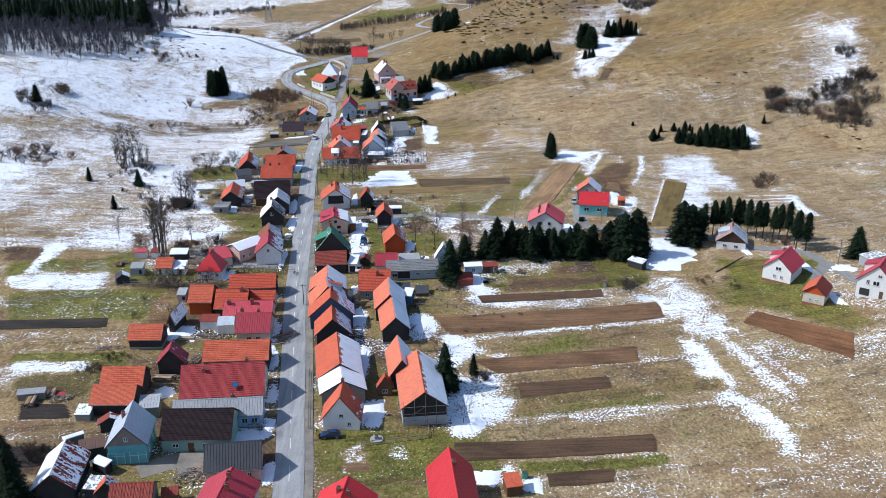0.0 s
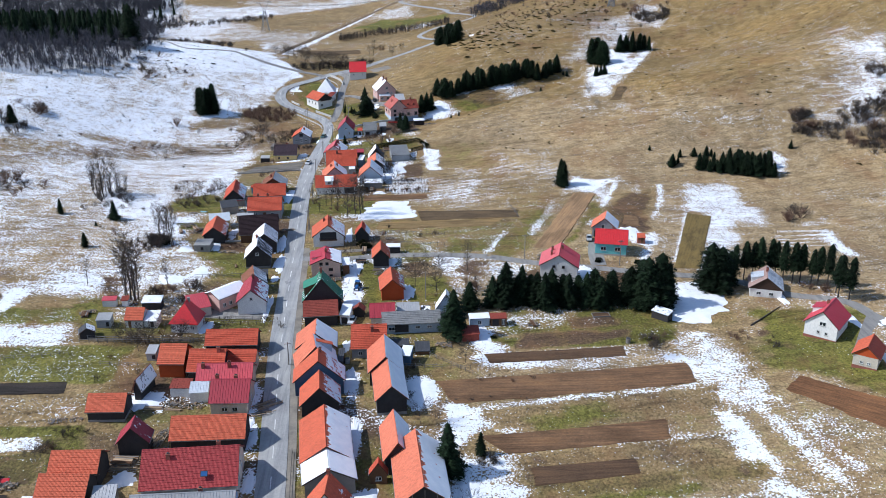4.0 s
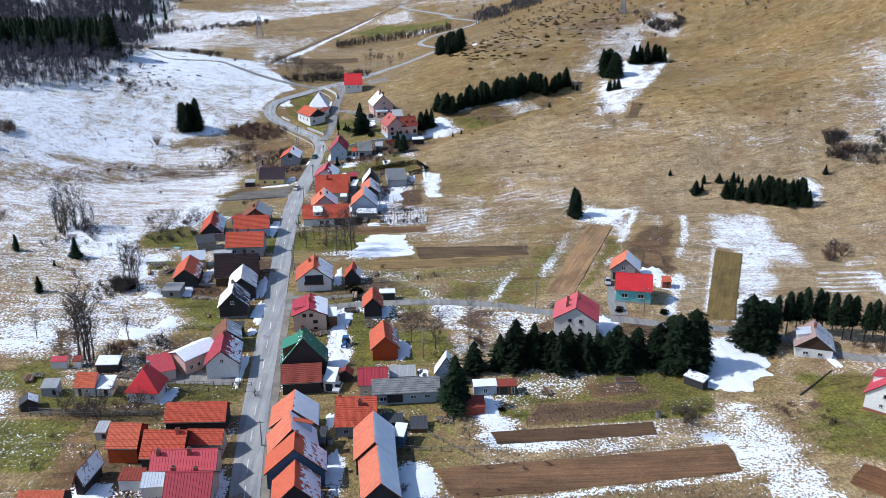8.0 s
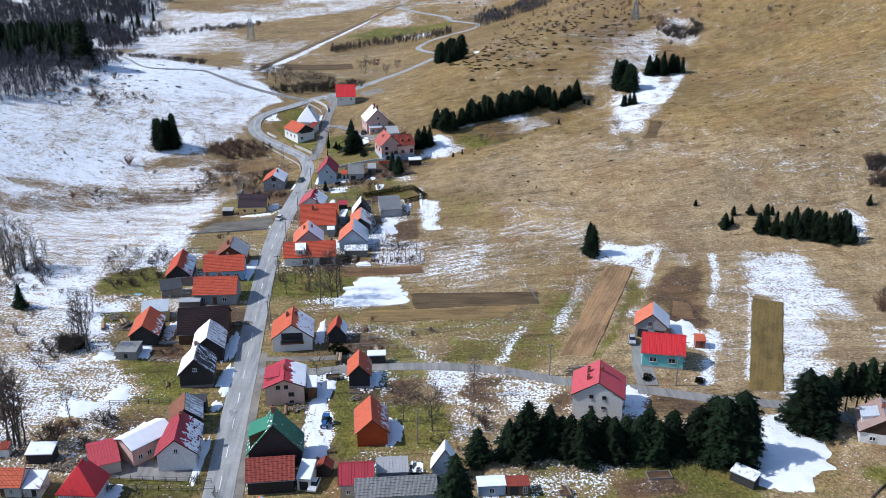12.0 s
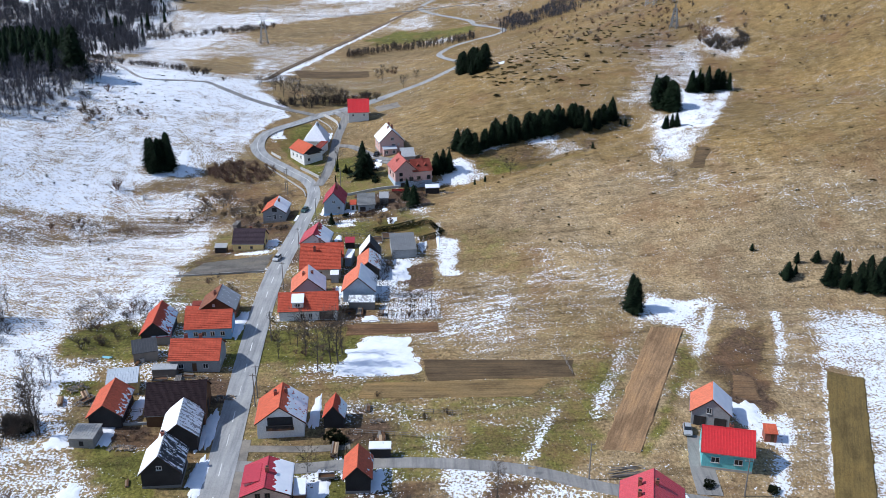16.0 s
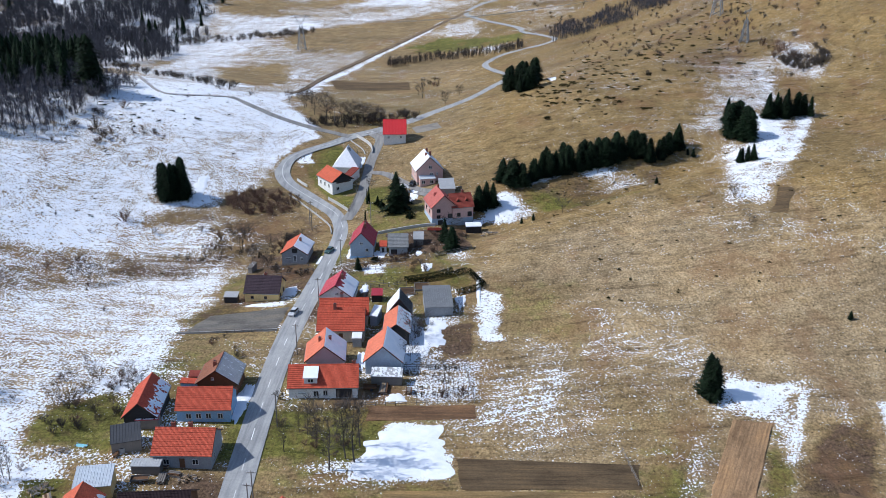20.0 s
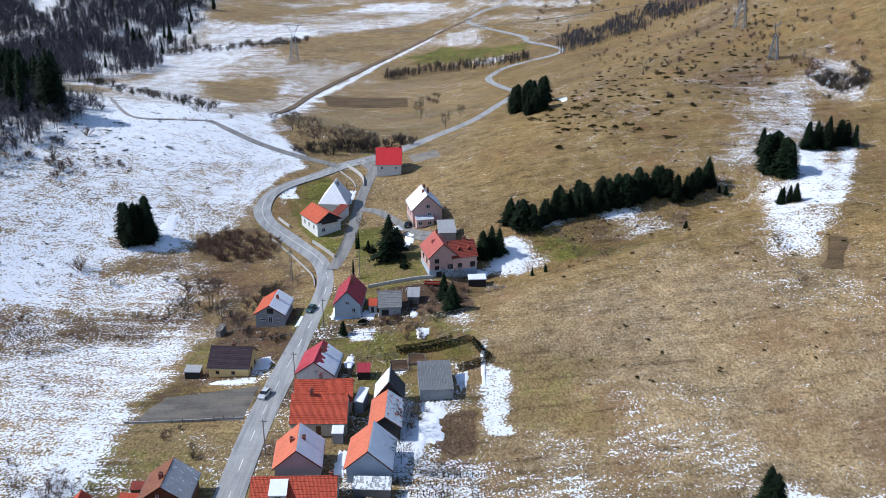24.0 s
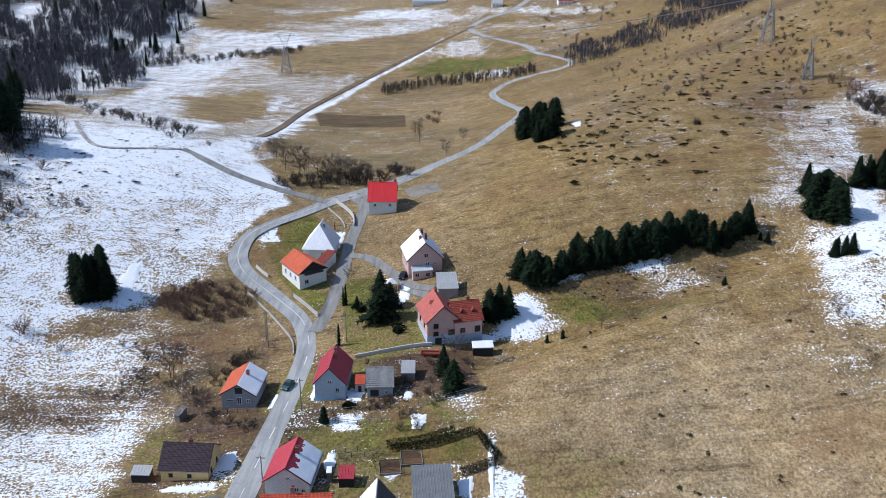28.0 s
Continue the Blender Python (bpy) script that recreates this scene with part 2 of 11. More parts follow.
def leaf_mat(key, c, amount=0.4):
    if key in MATS:
        return MATS[key]
    m, b, add, link = node_mat(key)
    geo = add("NewGeometry")
    info = add("ObjectInfo")
    col = ramp(add, link, geo.outputs["Random Per Island"], [(0.0, tint(c, 1 - amount)), (1.0, tint(c, 1 + amount))])
    hsv = add("HueSaturation")
    mr = add("MapRange")
    mr.inputs["To Min"].default_value, mr.inputs["To Max"].default_value = 0.7, 1.3
    link(info.outputs["Random"], mr.inputs["Value"])
    link(mr.outputs["Result"], hsv.inputs["Value"])
    link(col, hsv.inputs["Color"])
    link(hsv.outputs["Color"], b.inputs["Base Color"])
    b.inputs["Roughness"].default_value = 0.85
    b.inputs["Specular IOR Level"].default_value = 0.12
    MATS[key] = m
    return m


SNOW, GLASS = snow_mat(), glass_mat()
ORANGE = tiles("orange_tiles", (0.56, 0.120, 0.058))
PALE_ORANGE = tiles("pale_orange_tiles", (0.64, 0.180, 0.098))
RED_ORANGE = tiles("red_orange_tiles", (0.50, 0.085, 0.042))
OLD_RED = tiles("old_red_tiles", (0.27, 0.055, 0.036))
RUST = tiles("rust_brown_tiles", (0.26, 0.105, 0.06))
DARK_TILE = tiles("dark_brown_tiles", (0.030, 0.019, 0.021), 0.08)
BRICK_RED = tiles("brick_red_tiles", (0.34, 0.045, 0.045), 0.3)
PLUM_TILE = tiles("plum_brown_tiles", (0.060, 0.042, 0.050), 0.12)
PINK_TILE = tiles("pinkish_red_tiles", (0.46, 0.125, 0.100))
GREY_TILE = tiles("grey_cement_tiles", (0.24, 0.24, 0.235))
RED_METAL = surface("red_sheet", (0.52, 0.070, 0.085), 0.45, 0, 2, 0.3, 0.15, 0.45)
CRIMSON = surface("crimson_sheet", (0.42, 0.042, 0.060), 0.5, 0, 2, 0.3, 0.2, 0.4)
BRIGHT_RED = surface("bright_red_sheet", (0.58, 0.030, 0.034), 0.45, 0, 2, 0.3, 0.12, 0.4)
OLD_METAL = surface("old_dark_grey_sheet", (0.17, 0.175, 0.18), 0.6, 0.1, 2, 0.3, 0.3, 0.35)
BLUE_PAINT = surface("blue_paint", (0.03, 0.12, 0.32), 0.45, 0.1)
GREEN_METAL = surface("green_sheet", (0.045, 0.21, 0.125), 0.5, 0, 2, 0.3, 0.25, 0.4)
GREY_METAL = surface("grey_corrugated_sheet", (0.42, 0.42, 0.42), 0.55, 0.1, 2, 0.3, 0.25, 0.4)
PALE_METAL = surface("pale_blue_grey_sheet", (0.52, 0.56, 0.60), 0.5, 0.1, 2, 0.25, 0.15, 0.4)
SNOWY_METAL = surface("frosted_white_sheet", (0.86, 0.87, 0.90), 0.6, 0, 2, 0.35, 0.10, 0.3)
FADED_ROOF = surface("faded_pinkish_brown_sheet", (0.36, 0.25, 0.22), 0.7, 0, 2, 0.3, 0.3)
DARK_METAL = surface("dark_grey_sheet", (0.060, 0.062, 0.068), 0.6, 0.1, 2, 0.25, 0.3, 0.35)
BROWN_FELT = surface("brown_felt", (0.16, 0.095, 0.075), 0.9, 0, 2, 0.3, 0.25)
WHITE = surface("white_plaster", (0.72, 0.71, 0.68), 0.9, 0, 3, 0.4, 0.12)
GREY_WALL = surface("grey_render", (0.36, 0.37, 0.38), 0.9, 0, 3, 0.4, 0.2)
BLUEGREY = surface("blue_grey_render", (0.40, 0.47, 0.55), 0.9, 0, 3, 0.4, 0.15)
CREAM = surface("cream_render", (0.62, 0.56, 0.46), 0.9, 0, 3, 0.4, 0.15)
YELLOW = surface("yellow_render", (0.68, 0.50, 0.22), 0.9, 0, 3, 0.4, 0.1)
PINK = surface("pink_render", (0.62, 0.40, 0.35), 0.9, 0, 3, 0.4, 0.12)
SALMON = surface("salmon_render", (0.52, 0.38, 0.30), 0.9, 0, 3, 0.4, 0.15)
TURQ = surface("turquoise_render", (0.16, 0.47, 0.48), 0.9, 0, 3, 0.4, 0.15)
SKYBLUE = surface("sky_blue_render", (0.28, 0.46, 0.66), 0.9, 0, 3, 0.4, 0.15)
MINT = surface("mint_render", (0.25, 0.42, 0.36), 0.9, 0, 3, 0.4, 0.2)
BLACK_WOOD = surface("black_weathered_boards", (0.045, 0.042, 0.042), 0.9, 0, 5, 0.5, 0.4, 0.2, (6, 6, 0.4), 0.6, 0.03)
GREY_WOOD = surface("grey_weathered_boards", (0.22, 0.20, 0.18), 0.9, 0, 5, 0.5, 0.4, 0.2, (6, 6, 0.4), 0.6, 0.03)
BROWN_WOOD = surface("brown_boards", (0.14, 0.075, 0.04), 0.85, 0, 5, 0.5, 0.35, 0.2, (6, 6, 0.4), 0.6, 0.03)
RED_BOARD = surface("red_orange_boards", (0.42, 0.075, 0.022), 0.85, 0, 5, 0.5, 0.25, 0.2, (6, 6, 0.4), 0.5, 0.03)
DARK_BLUE_BOARD = surface("dark_blue_boards", (0.07, 0.12, 0.19), 0.85, 0, 5, 0.5, 0.25, 0.2, (6, 6, 0.4), 0.5, 0.03)
CONCRETE = surface("weathered_concrete", (0.34, 0.33, 0.31), 0.92, 0, 4, 0.5, 0.3)
PALE_STONE = surface("pale_stone", (0.50, 0.49, 0.46), 0.92, 0, 4, 0.8, 0.2)
STONE = surface("grey_stone", (0.26, 0.25, 0.235), 0.95, 0, 4, 1.2, 0.4)
BRICK = surface("chimney_brick", (0.27, 0.10, 0.07), 0.9, 0, 6, 1.0, 0.35)
TRIM = surface("white_window_paint", (0.75, 0.75, 0.73), 0.6)
DARK_TRIM = surface("dark_brown_paint", (0.06, 0.035, 0.025), 0.6)
STEEL = surface("galvanised_steel", (0.30, 0.31, 0.32), 0.45, 0.6)
PALE_TURQUOISE = surface("pale_turquoise_sheet", (0.25, 0.55, 0.62), 0.5)
CUTWOOD = surface("split_firewood", (0.42, 0.30, 0.19), 0.9, 0, 4, 0.8, 0.4, vary=0.4)
BARK = surface("grey_brown_bark", (0.085, 0.072, 0.062), 0.95, 0, 4, 0.6, 0.35)
TWIGS = leaf_mat("bare_twigs", (0.082, 0.068, 0.058), 0.4)
RED_TWIGS = leaf_mat("reddish_bare_twigs", (0.15, 0.095, 0.070), 0.35)
# twigs of the distant woods, bluish haze mixed into their colour
HAZY_TWIGS = leaf_mat("haze_tinted_bare_twigs", (0.066, 0.065, 0.076), 0.5)
NEEDLES = leaf_mat("dark_spruce_needles", (0.0095, 0.0185, 0.0080), 0.65)
JUNIPER = leaf_mat("juniper_foliage", (0.045, 0.040, 0.014), 0.5)
HEDGE = leaf_mat("dark_hedge_foliage", (0.022, 0.028, 0.012), 0.5)
ASPHALT = asphalt_mat("asphalt", (0.335, 0.335, 0.33))
LANE_ASPHALT = asphalt_mat("lane_asphalt", (0.25, 0.24, 0.225))
GRAVEL = asphalt_mat("gravel", (0.24, 0.215, 0.18), False)
MUD_YARD = soil_mat("muddy_gravel", (0.175, 0.160, 0.138), 0.10, 0, 0.2)
DIRT_SNOW = soil_mat("snowy_earth_track", (0.19, 0.15, 0.11), 0.47)
DIRT = soil_mat("dirt_track", (0.19, 0.135, 0.085))
MARK = surface("road_paint", (0.72, 0.72, 0.70), 0.7)
PLOUGH = soil_mat("ploughed_earth", (0.108, 0.064, 0.036), 0.28)
PLOUGH_RED = soil_mat("reddish_ploughed_earth", (0.190, 0.108, 0.056), 0.16)
DARK_SOIL = soil_mat("blackish_garden_soil", (0.045, 0.036, 0.030), 0.16)
PLOUGH_BARE = soil_mat("bare_brown_earth", (0.205, 0.126, 0.066), 0.06)
UPHILL_EARTH = soil_mat("pale_brown_earth", (0.335, 0.208, 0.108), 0.0, 66, 0.6)
TURNED_EARTH = soil_mat("freshly_turned_earth", (0.195, 0.094, 0.042), 0.08, -47)
OLIVE_STRIP = soil_mat("olive_grass_stubble", (0.180, 0.126, 0.042), 0.0, 68, 0.35)
STRAW_STRIP = soil_mat("yellow_brown_stubble", (0.235, 0.160, 0.072), 0.06)
STUBBLE = soil_mat("olive_stubble", (0.130, 0.088, 0.046), 0.12)
GROUND = ground_mat()

# ---- mesh helpers ----
class Geo:
    """Collects corners and faces for one mesh."""

    def __init__(self):
        self.v, self.f = [], []

    def face(self, *pts):
        n = len(self.v)
        self.v += [tuple(p) for p in pts]
        self.f.append(tuple(range(n, n + len(pts))))
        return self

    def box(self, x0, x1, y0, y1, z0, z1, m=None):
        n = len(self.v)
        c = [(x, y, z) for z in (z0, z1) for x, y in ((x0, y0), (x1, y0), (x1, y1), (x0, y1))]
        if m:
            c = [tuple(m @ Vector(p)) for p in c]
        self.v += c
        self.f += [tuple(n + k for k in q) for q in ((3, 2, 1, 0), (4, 5, 6, 7), (0, 1, 5, 4), (1, 2, 6, 5), (2, 3, 7, 6), (3, 0, 4, 7))]
        return self

    def prism(self, ring, move):
        """A closed block: a flat ring of corners and the same ring moved."""
        n, k = len(self.v), len(ring)
        mv = Vector(move)
        self.v += [tuple(p) for p in ring] + [tuple(Vector(p) + mv) for p in ring]
        self.f.append(tuple(n + i for i in reversed(range(k))))
        self.f.append(tuple(n + k + i for i in range(k)))
        self.f += [(n + i, n + (i + 1) % k, n + k + (i + 1) % k, n + k + i) for i in range(k)]
        return self

    def tube(self, a, b, r0, r1, sides=5):
        a, b = Vector(a), Vector(b)
        d = (b - a).normalized()
        u = d.cross(Vector((0.3, 0.2, 1)) if abs(d.z) < 0.9 else Vector((1, 0.2, 0))).normalized()
        w = d.cross(u)
        n = len(self.v)
        for p, r in ((a, r0), (b, r1)):
            for i in range(sides):
                t = 2 * math.pi * i / sides
                self.v.append(tuple(p + (u * math.cos(t) + w * math.sin(t)) * r))
        self.f += [(n + i, n + (i + 1) % sides, n + sides + (i + 1) % sides, n + sides + i) for i in range(sides)]
        self.f.append(tuple(n + i for i in reversed(range(sides))))
        self.f.append(tuple(n + sides + i for i in range(sides)))
        return self

    def mesh(self, name, mat, smooth=False):
        me = bpy.data.meshes.new(name)
        me.from_pydata(self.v, [], self.f)
        me.materials.append(mat)
        if smooth:
            me.polygons.foreach_set("use_smooth", [True] * len(me.polygons))
        me.update()
        return me

    def make(self, name, mat, parent=None, label="", smooth=False, at=None):
        ob = new(name, self.mesh(name, mat, smooth))
        if parent:
            ob.parent = parent
        if at:
            ob.matrix_basis = at
        if label:
            ob["label"] = label
        return ob


def thing(name, x, y, z, rot, label, category, group="", kind=""):
    ob = new(name)
    ob.matrix_basis = pose(x, y, z, 0, 0, rot)
    ob.empty_display_size = 0.5
    return tagged(ob, label, category, group, kind)


# ---- ground ----
GX = np.array([-320, -170, -100, -40, 20, 80, 140, 260.0])
GY = np.array([60, 190, 300, 370, 440, 500, 560, 650, 780, 1100.0])
# heights of the valley floor and the two hills, south to north, each west to east
GZ = np.array([
    [4.0, 1.1, 1.1, 0.2, 0.4, 1.2, 0.1, -7.9],
    [13.6, 1.7, 0.2, -0.1, -1.2, 0.6, 7.2, 0.3],
    [21.2, 6.3, 3.5, 0.5, 1.2, 0.5, -0.0, 12.0],
    [24.4, 9.6, 1.2, 0.1, 0.4, 3.1, 5.1, 26.2],
    [25.6, 15.2, -4.0, -1.6, 6.3, 14.3, 24.3, 44.6],
    [24.5, 23.8, 9.5, 2.2, 11.9, 20.0, 23.0, 60.6],
    [21.8, 24.5, 17.6, 7.5, 15.8, 27.8, 27.4, 73.3],
    [14.3, 10.0, 1.6, -2.2, 6.3, 23.8, 39.2, 82.9],
    [-0.4, -8.0, -11.9, -13.5, -4.5, 10.7, 32.5, 85.1],
    [11.6, -9.1, -8.2, -1.8, 6.2, 14.6, 24.0, 45.3]
])


def spline(k, x):
    """Weights of the knots k at x: natural cubic, level beyond the ends."""
    n, h = len(k), np.diff(k)
    am, bm_ = np.zeros((n, n)), np.zeros((n, n))
    am[0, 0] = am[-1, -1] = 1
    for i in range(1, n - 1):
        am[i, i - 1], am[i, i], am[i, i + 1] = h[i - 1], 2 * (h[i - 1] + h[i]), h[i]
        bm_[i, i - 1], bm_[i, i], bm_[i, i + 1] = 6 / h[i - 1], -6 / h[i - 1] - 6 / h[i], 6 / h[i]
    mm = np.linalg.solve(am, bm_)
    x = np.clip(np.atleast_1d(np.asarray(x, float)), k[0], k[-1])
    i = np.clip(np.searchsorted(k, x) - 1, 0, n - 2)
    a_ = (k[i + 1] - x) / h[i]
    b_ = 1 - a_
    eye = np.eye(n)
    return a_[:, None] * eye[i] + b_[:, None] * eye[i + 1] + ((a_**3 - a_)[:, None] * mm[i] + (b_**3 - b_)[:, None] * mm[i + 1]) * (h[i] ** 2)[:, None] / 6


def gully(x, y):
    """A shallow gully below the spruces of the eastern slope."""
    x, y = np.asarray(x, float), np.asarray(y, float)
    best = np.full(x.shape, 1e9)
    for (x0, y0), (x1, y1) in (((10, 451), (45, 466)), ((45, 466), (82, 484))):
        dx, dy = x1 - x0, y1 - y0
        s = np.clip(((x - x0) * dx + (y - y0) * dy) / (dx * dx + dy * dy), 0, 1)
        best = np.minimum(best, np.hypot(x - x0 - s * dx, y - y0 - s * dy))
    return -5.0 * np.exp(-((best / 12.0) ** 2))


def heights(x, y):
    return gully(x, y) + np.einsum("ni,ij,nj->n", spline(GY, y), GZ, spline(GX, x))


def gz(x, y):
    return float(heights([x], [y])[0])


def axis(spans):
    """Grid lines: (from, to, step) after one another."""
    out = []
    for p, q, s in spans:
        out += list(np.arange(p, q, s))
    return np.array(out + [spans[-1][1]])


xs = axis([(-2400, -400, 200), (-400, -190, 10), (-190, -112, 3), (-112, 112, 1.2), (112, 172, 2.4), (172, 300, 8), (300, 2400, 150)])
ys = axis([(-600, 60, 60), (60, 130, 5), (130, 400, 1.0), (400, 562, 1.3), (562, 700, 4), (700, 1150, 10), (1150, 3000, 150)])
XX, YY = np.meshgrid(xs, ys)
fx, fy = XX.ravel(), YY.ravel()
fz = heights(fx, fy)
# small lumps of the turf
fz = fz + 0.10 * np.sin(fx * 0.31 + 1.3 * np.sin(fy * 0.11)) * np.sin(fy * 0.27 + 1.1 * np.sin(fx * 0.13)) * (np.abs(fx + 30) > 45)

# cover of the ground: snow, green turf, brown litter
cover = np.zeros((len(fx), 4))
cover[:, 3] = 0.45


def step(v, a_, b_):
    t = np.clip((v - a_) / (b_ - a_), 0, 1)
    return t * t * (3 - 2 * t)


@functools.lru_cache(maxsize=40)
def wobble(s, seed):
    return np.sin(fx / s + seed + 1.7 * np.sin(fy / s * 0.9 + seed)) * np.sin(fy / s * 1.1 + 2 * seed + 1.3 * np.sin(fx / s * 0.7))


edge_x = np.interp(fy, [260, 300, 380, 410, 470, 490, 520, 545, 580], [68, 66, 60, 66, 74, 66, 62, 52, 75])
west = step(-fx - edge_x, 0, 7)
north = step(fy, 262, 285)
cover[:, 0] = 0.16 + 0.05 * wobble(17, 1)
east = step(fx, 8, 22)
cover[:, 0] += east * (0.20 + 0.10 * wobble(11, 2)) * (1 - step(fy, 330, 352))
cover[:, 0] -= east * 0.02 * step(fy, 330, 352)
cover[:, 0] += west * north * (0.49 + 0.22 * wobble(19, 3)) * (1 - step(fy, 590, 640))
cover[:, 0] += west * step(fy, 470, 500) * (1 - step(fy, 585, 620)) * (0.08 + 0.10 * wobble(13, 31))
cover[:, 0] += west * (1 - north) * (0.14 + 0.22 * np.sin(fy / 3.1 + 0.02 * fx))
plain = step(fy, 600, 660) * (1 - step(fx, -10, 30))
cover[:, 0] += plain * (0.14 + 0.24 * wobble(46, 4) + 0.08 * np.sin(fy / 9.0 + 0.05 * fx + 1.5 * wobble(60, 8)))
wood_ = step(fy, 600, 660) * step(-fx - 0.08 * (fy - 640), 175, 215)
cover[:, 0] = cover[:, 0] * (1 - wood_) + (0.52 + 0.2 * wobble(15, 21)) * wood_
far = step(fy, 760, 900) * step(fx, -10, 60) * (1 - step(fx, 60, 120))
cover[:, 0] += far * 0.1 * (1 + wobble(30, 6))
cover[:, 2] = 0.10 + 0.15 * wobble(29, 7) + 0.45 * wood_
cover[:, 1] = 0.25 + 0.2 * wobble(23, 5)
cover[:, 1] -= step(fy, 330, 360) * step(fx, 5, 20) * 0.35
cover[:, 1] -= plain * 0.2
cover[:, 2] += step(fy, 520, 620) * step(fx, 20, 60) * (0.28 + 0.2 * wobble(21, 14))
cover[:, 0] += step(fx, 20, 40) * step(fy, 345, 365) * (0.08 + 0.08 * wobble(26, 12) + 0.05 * wobble(9, 3))
cover[:, 3] += 0.35 * step(fx, 10, 30) * (1 - step(fy, 390, 430)) - 0.32 * step(fy, 400, 450) * step(fx, -10, 20)
inside = (1 - step(np.abs(fx + 30), 32, 46)) * (1 - step(fy, 440, 470))
cover[:, 1] += inside * 0.30
cover[:, 0] += inside * (0.08 + 0.28 * wobble(6.3, 9))
cover[:, 2] += inside * (0.25 + 0.4 * wobble(8.5, 10))


def patch(ch, x, y, rx, ry, v, rot=0.0):
    """Sets the cover of kind ch to v within an oval."""
    c, s = math.cos(radians(rot)), math.sin(radians(rot))
    dx, dy = fx - x, fy - y
    d = np.hypot((c * dx + s * dy) / rx, (c * dy - s * dx) / ry)
    d = d + 0.26 * wobble(3.1, x) + 0.26 * wobble(7.7, y)
    w = 1 - step(d, 0.45, 1.35)
    cover[:, ch] = cover[:, ch] * (1 - w) + v * w


def side_of(corners, pad):
    """Spots near a many-sided plot, and how far each lies inside its edge (below nought: outside)."""
    c = np.array(corners, float)
    (x0, y0), (x1, y1) = c.min(0) - pad, c.max(0) + pad
    near = np.where((fx > x0) & (fx < x1) & (fy > y0) & (fy < y1))[0]
    px, py = fx[near], fy[near]
    d, odd = np.full(len(near), 1e9), np.zeros(len(near), bool)
    for (ax, ay), (bx, by) in zip(c, np.roll(c, -1, 0)):
        dx, dy = bx - ax, by - ay
        t = np.clip(((px - ax) * dx + (py - ay) * dy) / (dx * dx + dy * dy + 1e-9), 0, 1)
        d = np.minimum(d, np.hypot(px - ax - t * dx, py - ay - t * dy))
        odd ^= ((ay > py) != (by > py)) & (px < dx * (py - ay) / (dy if abs(dy) > 1e-9 else 1e-9) + ax)
    return near, np.where(odd, d, -d)


def plot(kinds, corners, soft=0.8):
    """Sets snow, green, brown and the straw's paleness within a many-sided plot."""
    near, d = side_of(corners, 3 * soft + 2)
    w = step(d + (0.35 + 0.3 * soft) * wobble(2.3, corners[0][0])[near] + 0.5 * soft * wobble(6.1, corners[0][1])[near], -soft, soft)
    for ch, v in enumerate(kinds):
        cover[near, ch] = cover[near, ch] * (1 - w) + v * w


def rowed(lo, hi, gap, corners, soft=2.0):
    """Snow lying in rows, along the plot's first edge."""
    near, d = side_of(corners, 3 * soft + 2)
    (ax, ay), (bx, by) = corners[0], corners[1]
    n_ = math.hypot(bx - ax, by - ay)
    off = ((bx - ax) * (fy[near] - ay) - (by - ay) * (fx[near] - ax)) / n_
    w = step(d + 0.8 * soft * wobble(5.3, ax)[near], -soft, soft)
    v = lo + (hi - lo) * (0.5 + 0.5 * np.sin(6.283 * off / gap + 1.8 * wobble(9, ay)[near] + 1.1 * wobble(21, ax)[near])) + 0.16 * wobble(7, ax)[near]
    cover[near, 0] = cover[near, 0] * (1 - w) + v * w


def streak(ch, pts, width, v):
    for (x0, y0), (x1, y1) in zip(pts, pts[1:]):
        dx, dy = x1 - x0, y1 - y0
        t = np.clip(((fx - x0) * dx + (fy - y0) * dy) / (dx * dx + dy * dy), 0, 1)
        d = np.hypot(fx - x0 - t * dx, fy - y0 - t * dy)
        w = 1 - step(d * (1 + 0.3 * wobble(2.7, x0)), width * 0.05, width * 1.05)
        cover[:, ch] = cover[:, ch] * (1 - w) + v * w


patch(0, 77, 251, 8.2, 11.6, .99)
streak(0, [(69, 237), (72, 198), (71, 177), (75, 167), (76, 153)], 5, .76)
patch(0, 77, 221, 10.0, 13.5, .5)
streak(0, [(83, 196), (87, 176)], 3, .75)
streak(0, [(81, 206), (84, 184)], 2.5, .6)
patch(0, -6, 332, 8.5, 8.9, .95)
patch(0, 30, 349, 17.6, 13.9, .6)
patch(0, 114, 336, 12.1, 21.8, .62)
streak(0, [(101, 311), (94, 275)], 5, .72)
streak(0, [(119, 318), (130, 289)], 5, .6)
patch(0, 64, 354, 7.4, 6.9, .97)
streak(0, [(72, 344), (61, 310)], 2.5, .8)
streak(0, [(94, 347), (83, 317)], 2, .8)
streak(0, [(129, 524), (110, 482), (90, 440)], 8, .55)
patch(0, 199, 435, 7.5, 32.0, .5)
patch(0, 179, 390, 13.1, 7.9, .42)
patch(0, 18, 462, 7.1, 3.3, .97)
patch(0, 16, 179, 7.6, 6.7, .8)
patch(0, 3, 209, 4.0, 7.8, .9)
patch(0, 12, 168, 4.3, 8.8, .9)
patch(0, -11, 192, 1.8, 10.7, .95)
patch(0, -8, 170, 2.4, 5.8, .98)
patch(0, 21, 227, 5.4, 7.5, .85)
patch(0, -3, 285, 11.1, 7.5, .55)
streak(0, [(18, 220), (52, 219)], 1.8, .66)
streak(0, [(33, 166), (56, 168)], 2, .55)
streak(0, [(22, 178), (35, 178)], 1.5, .7)
patch(0, 14, 148, 5.2, 3.3, .85)
patch(0, 23, 144, 3.0, 2.8, .9)
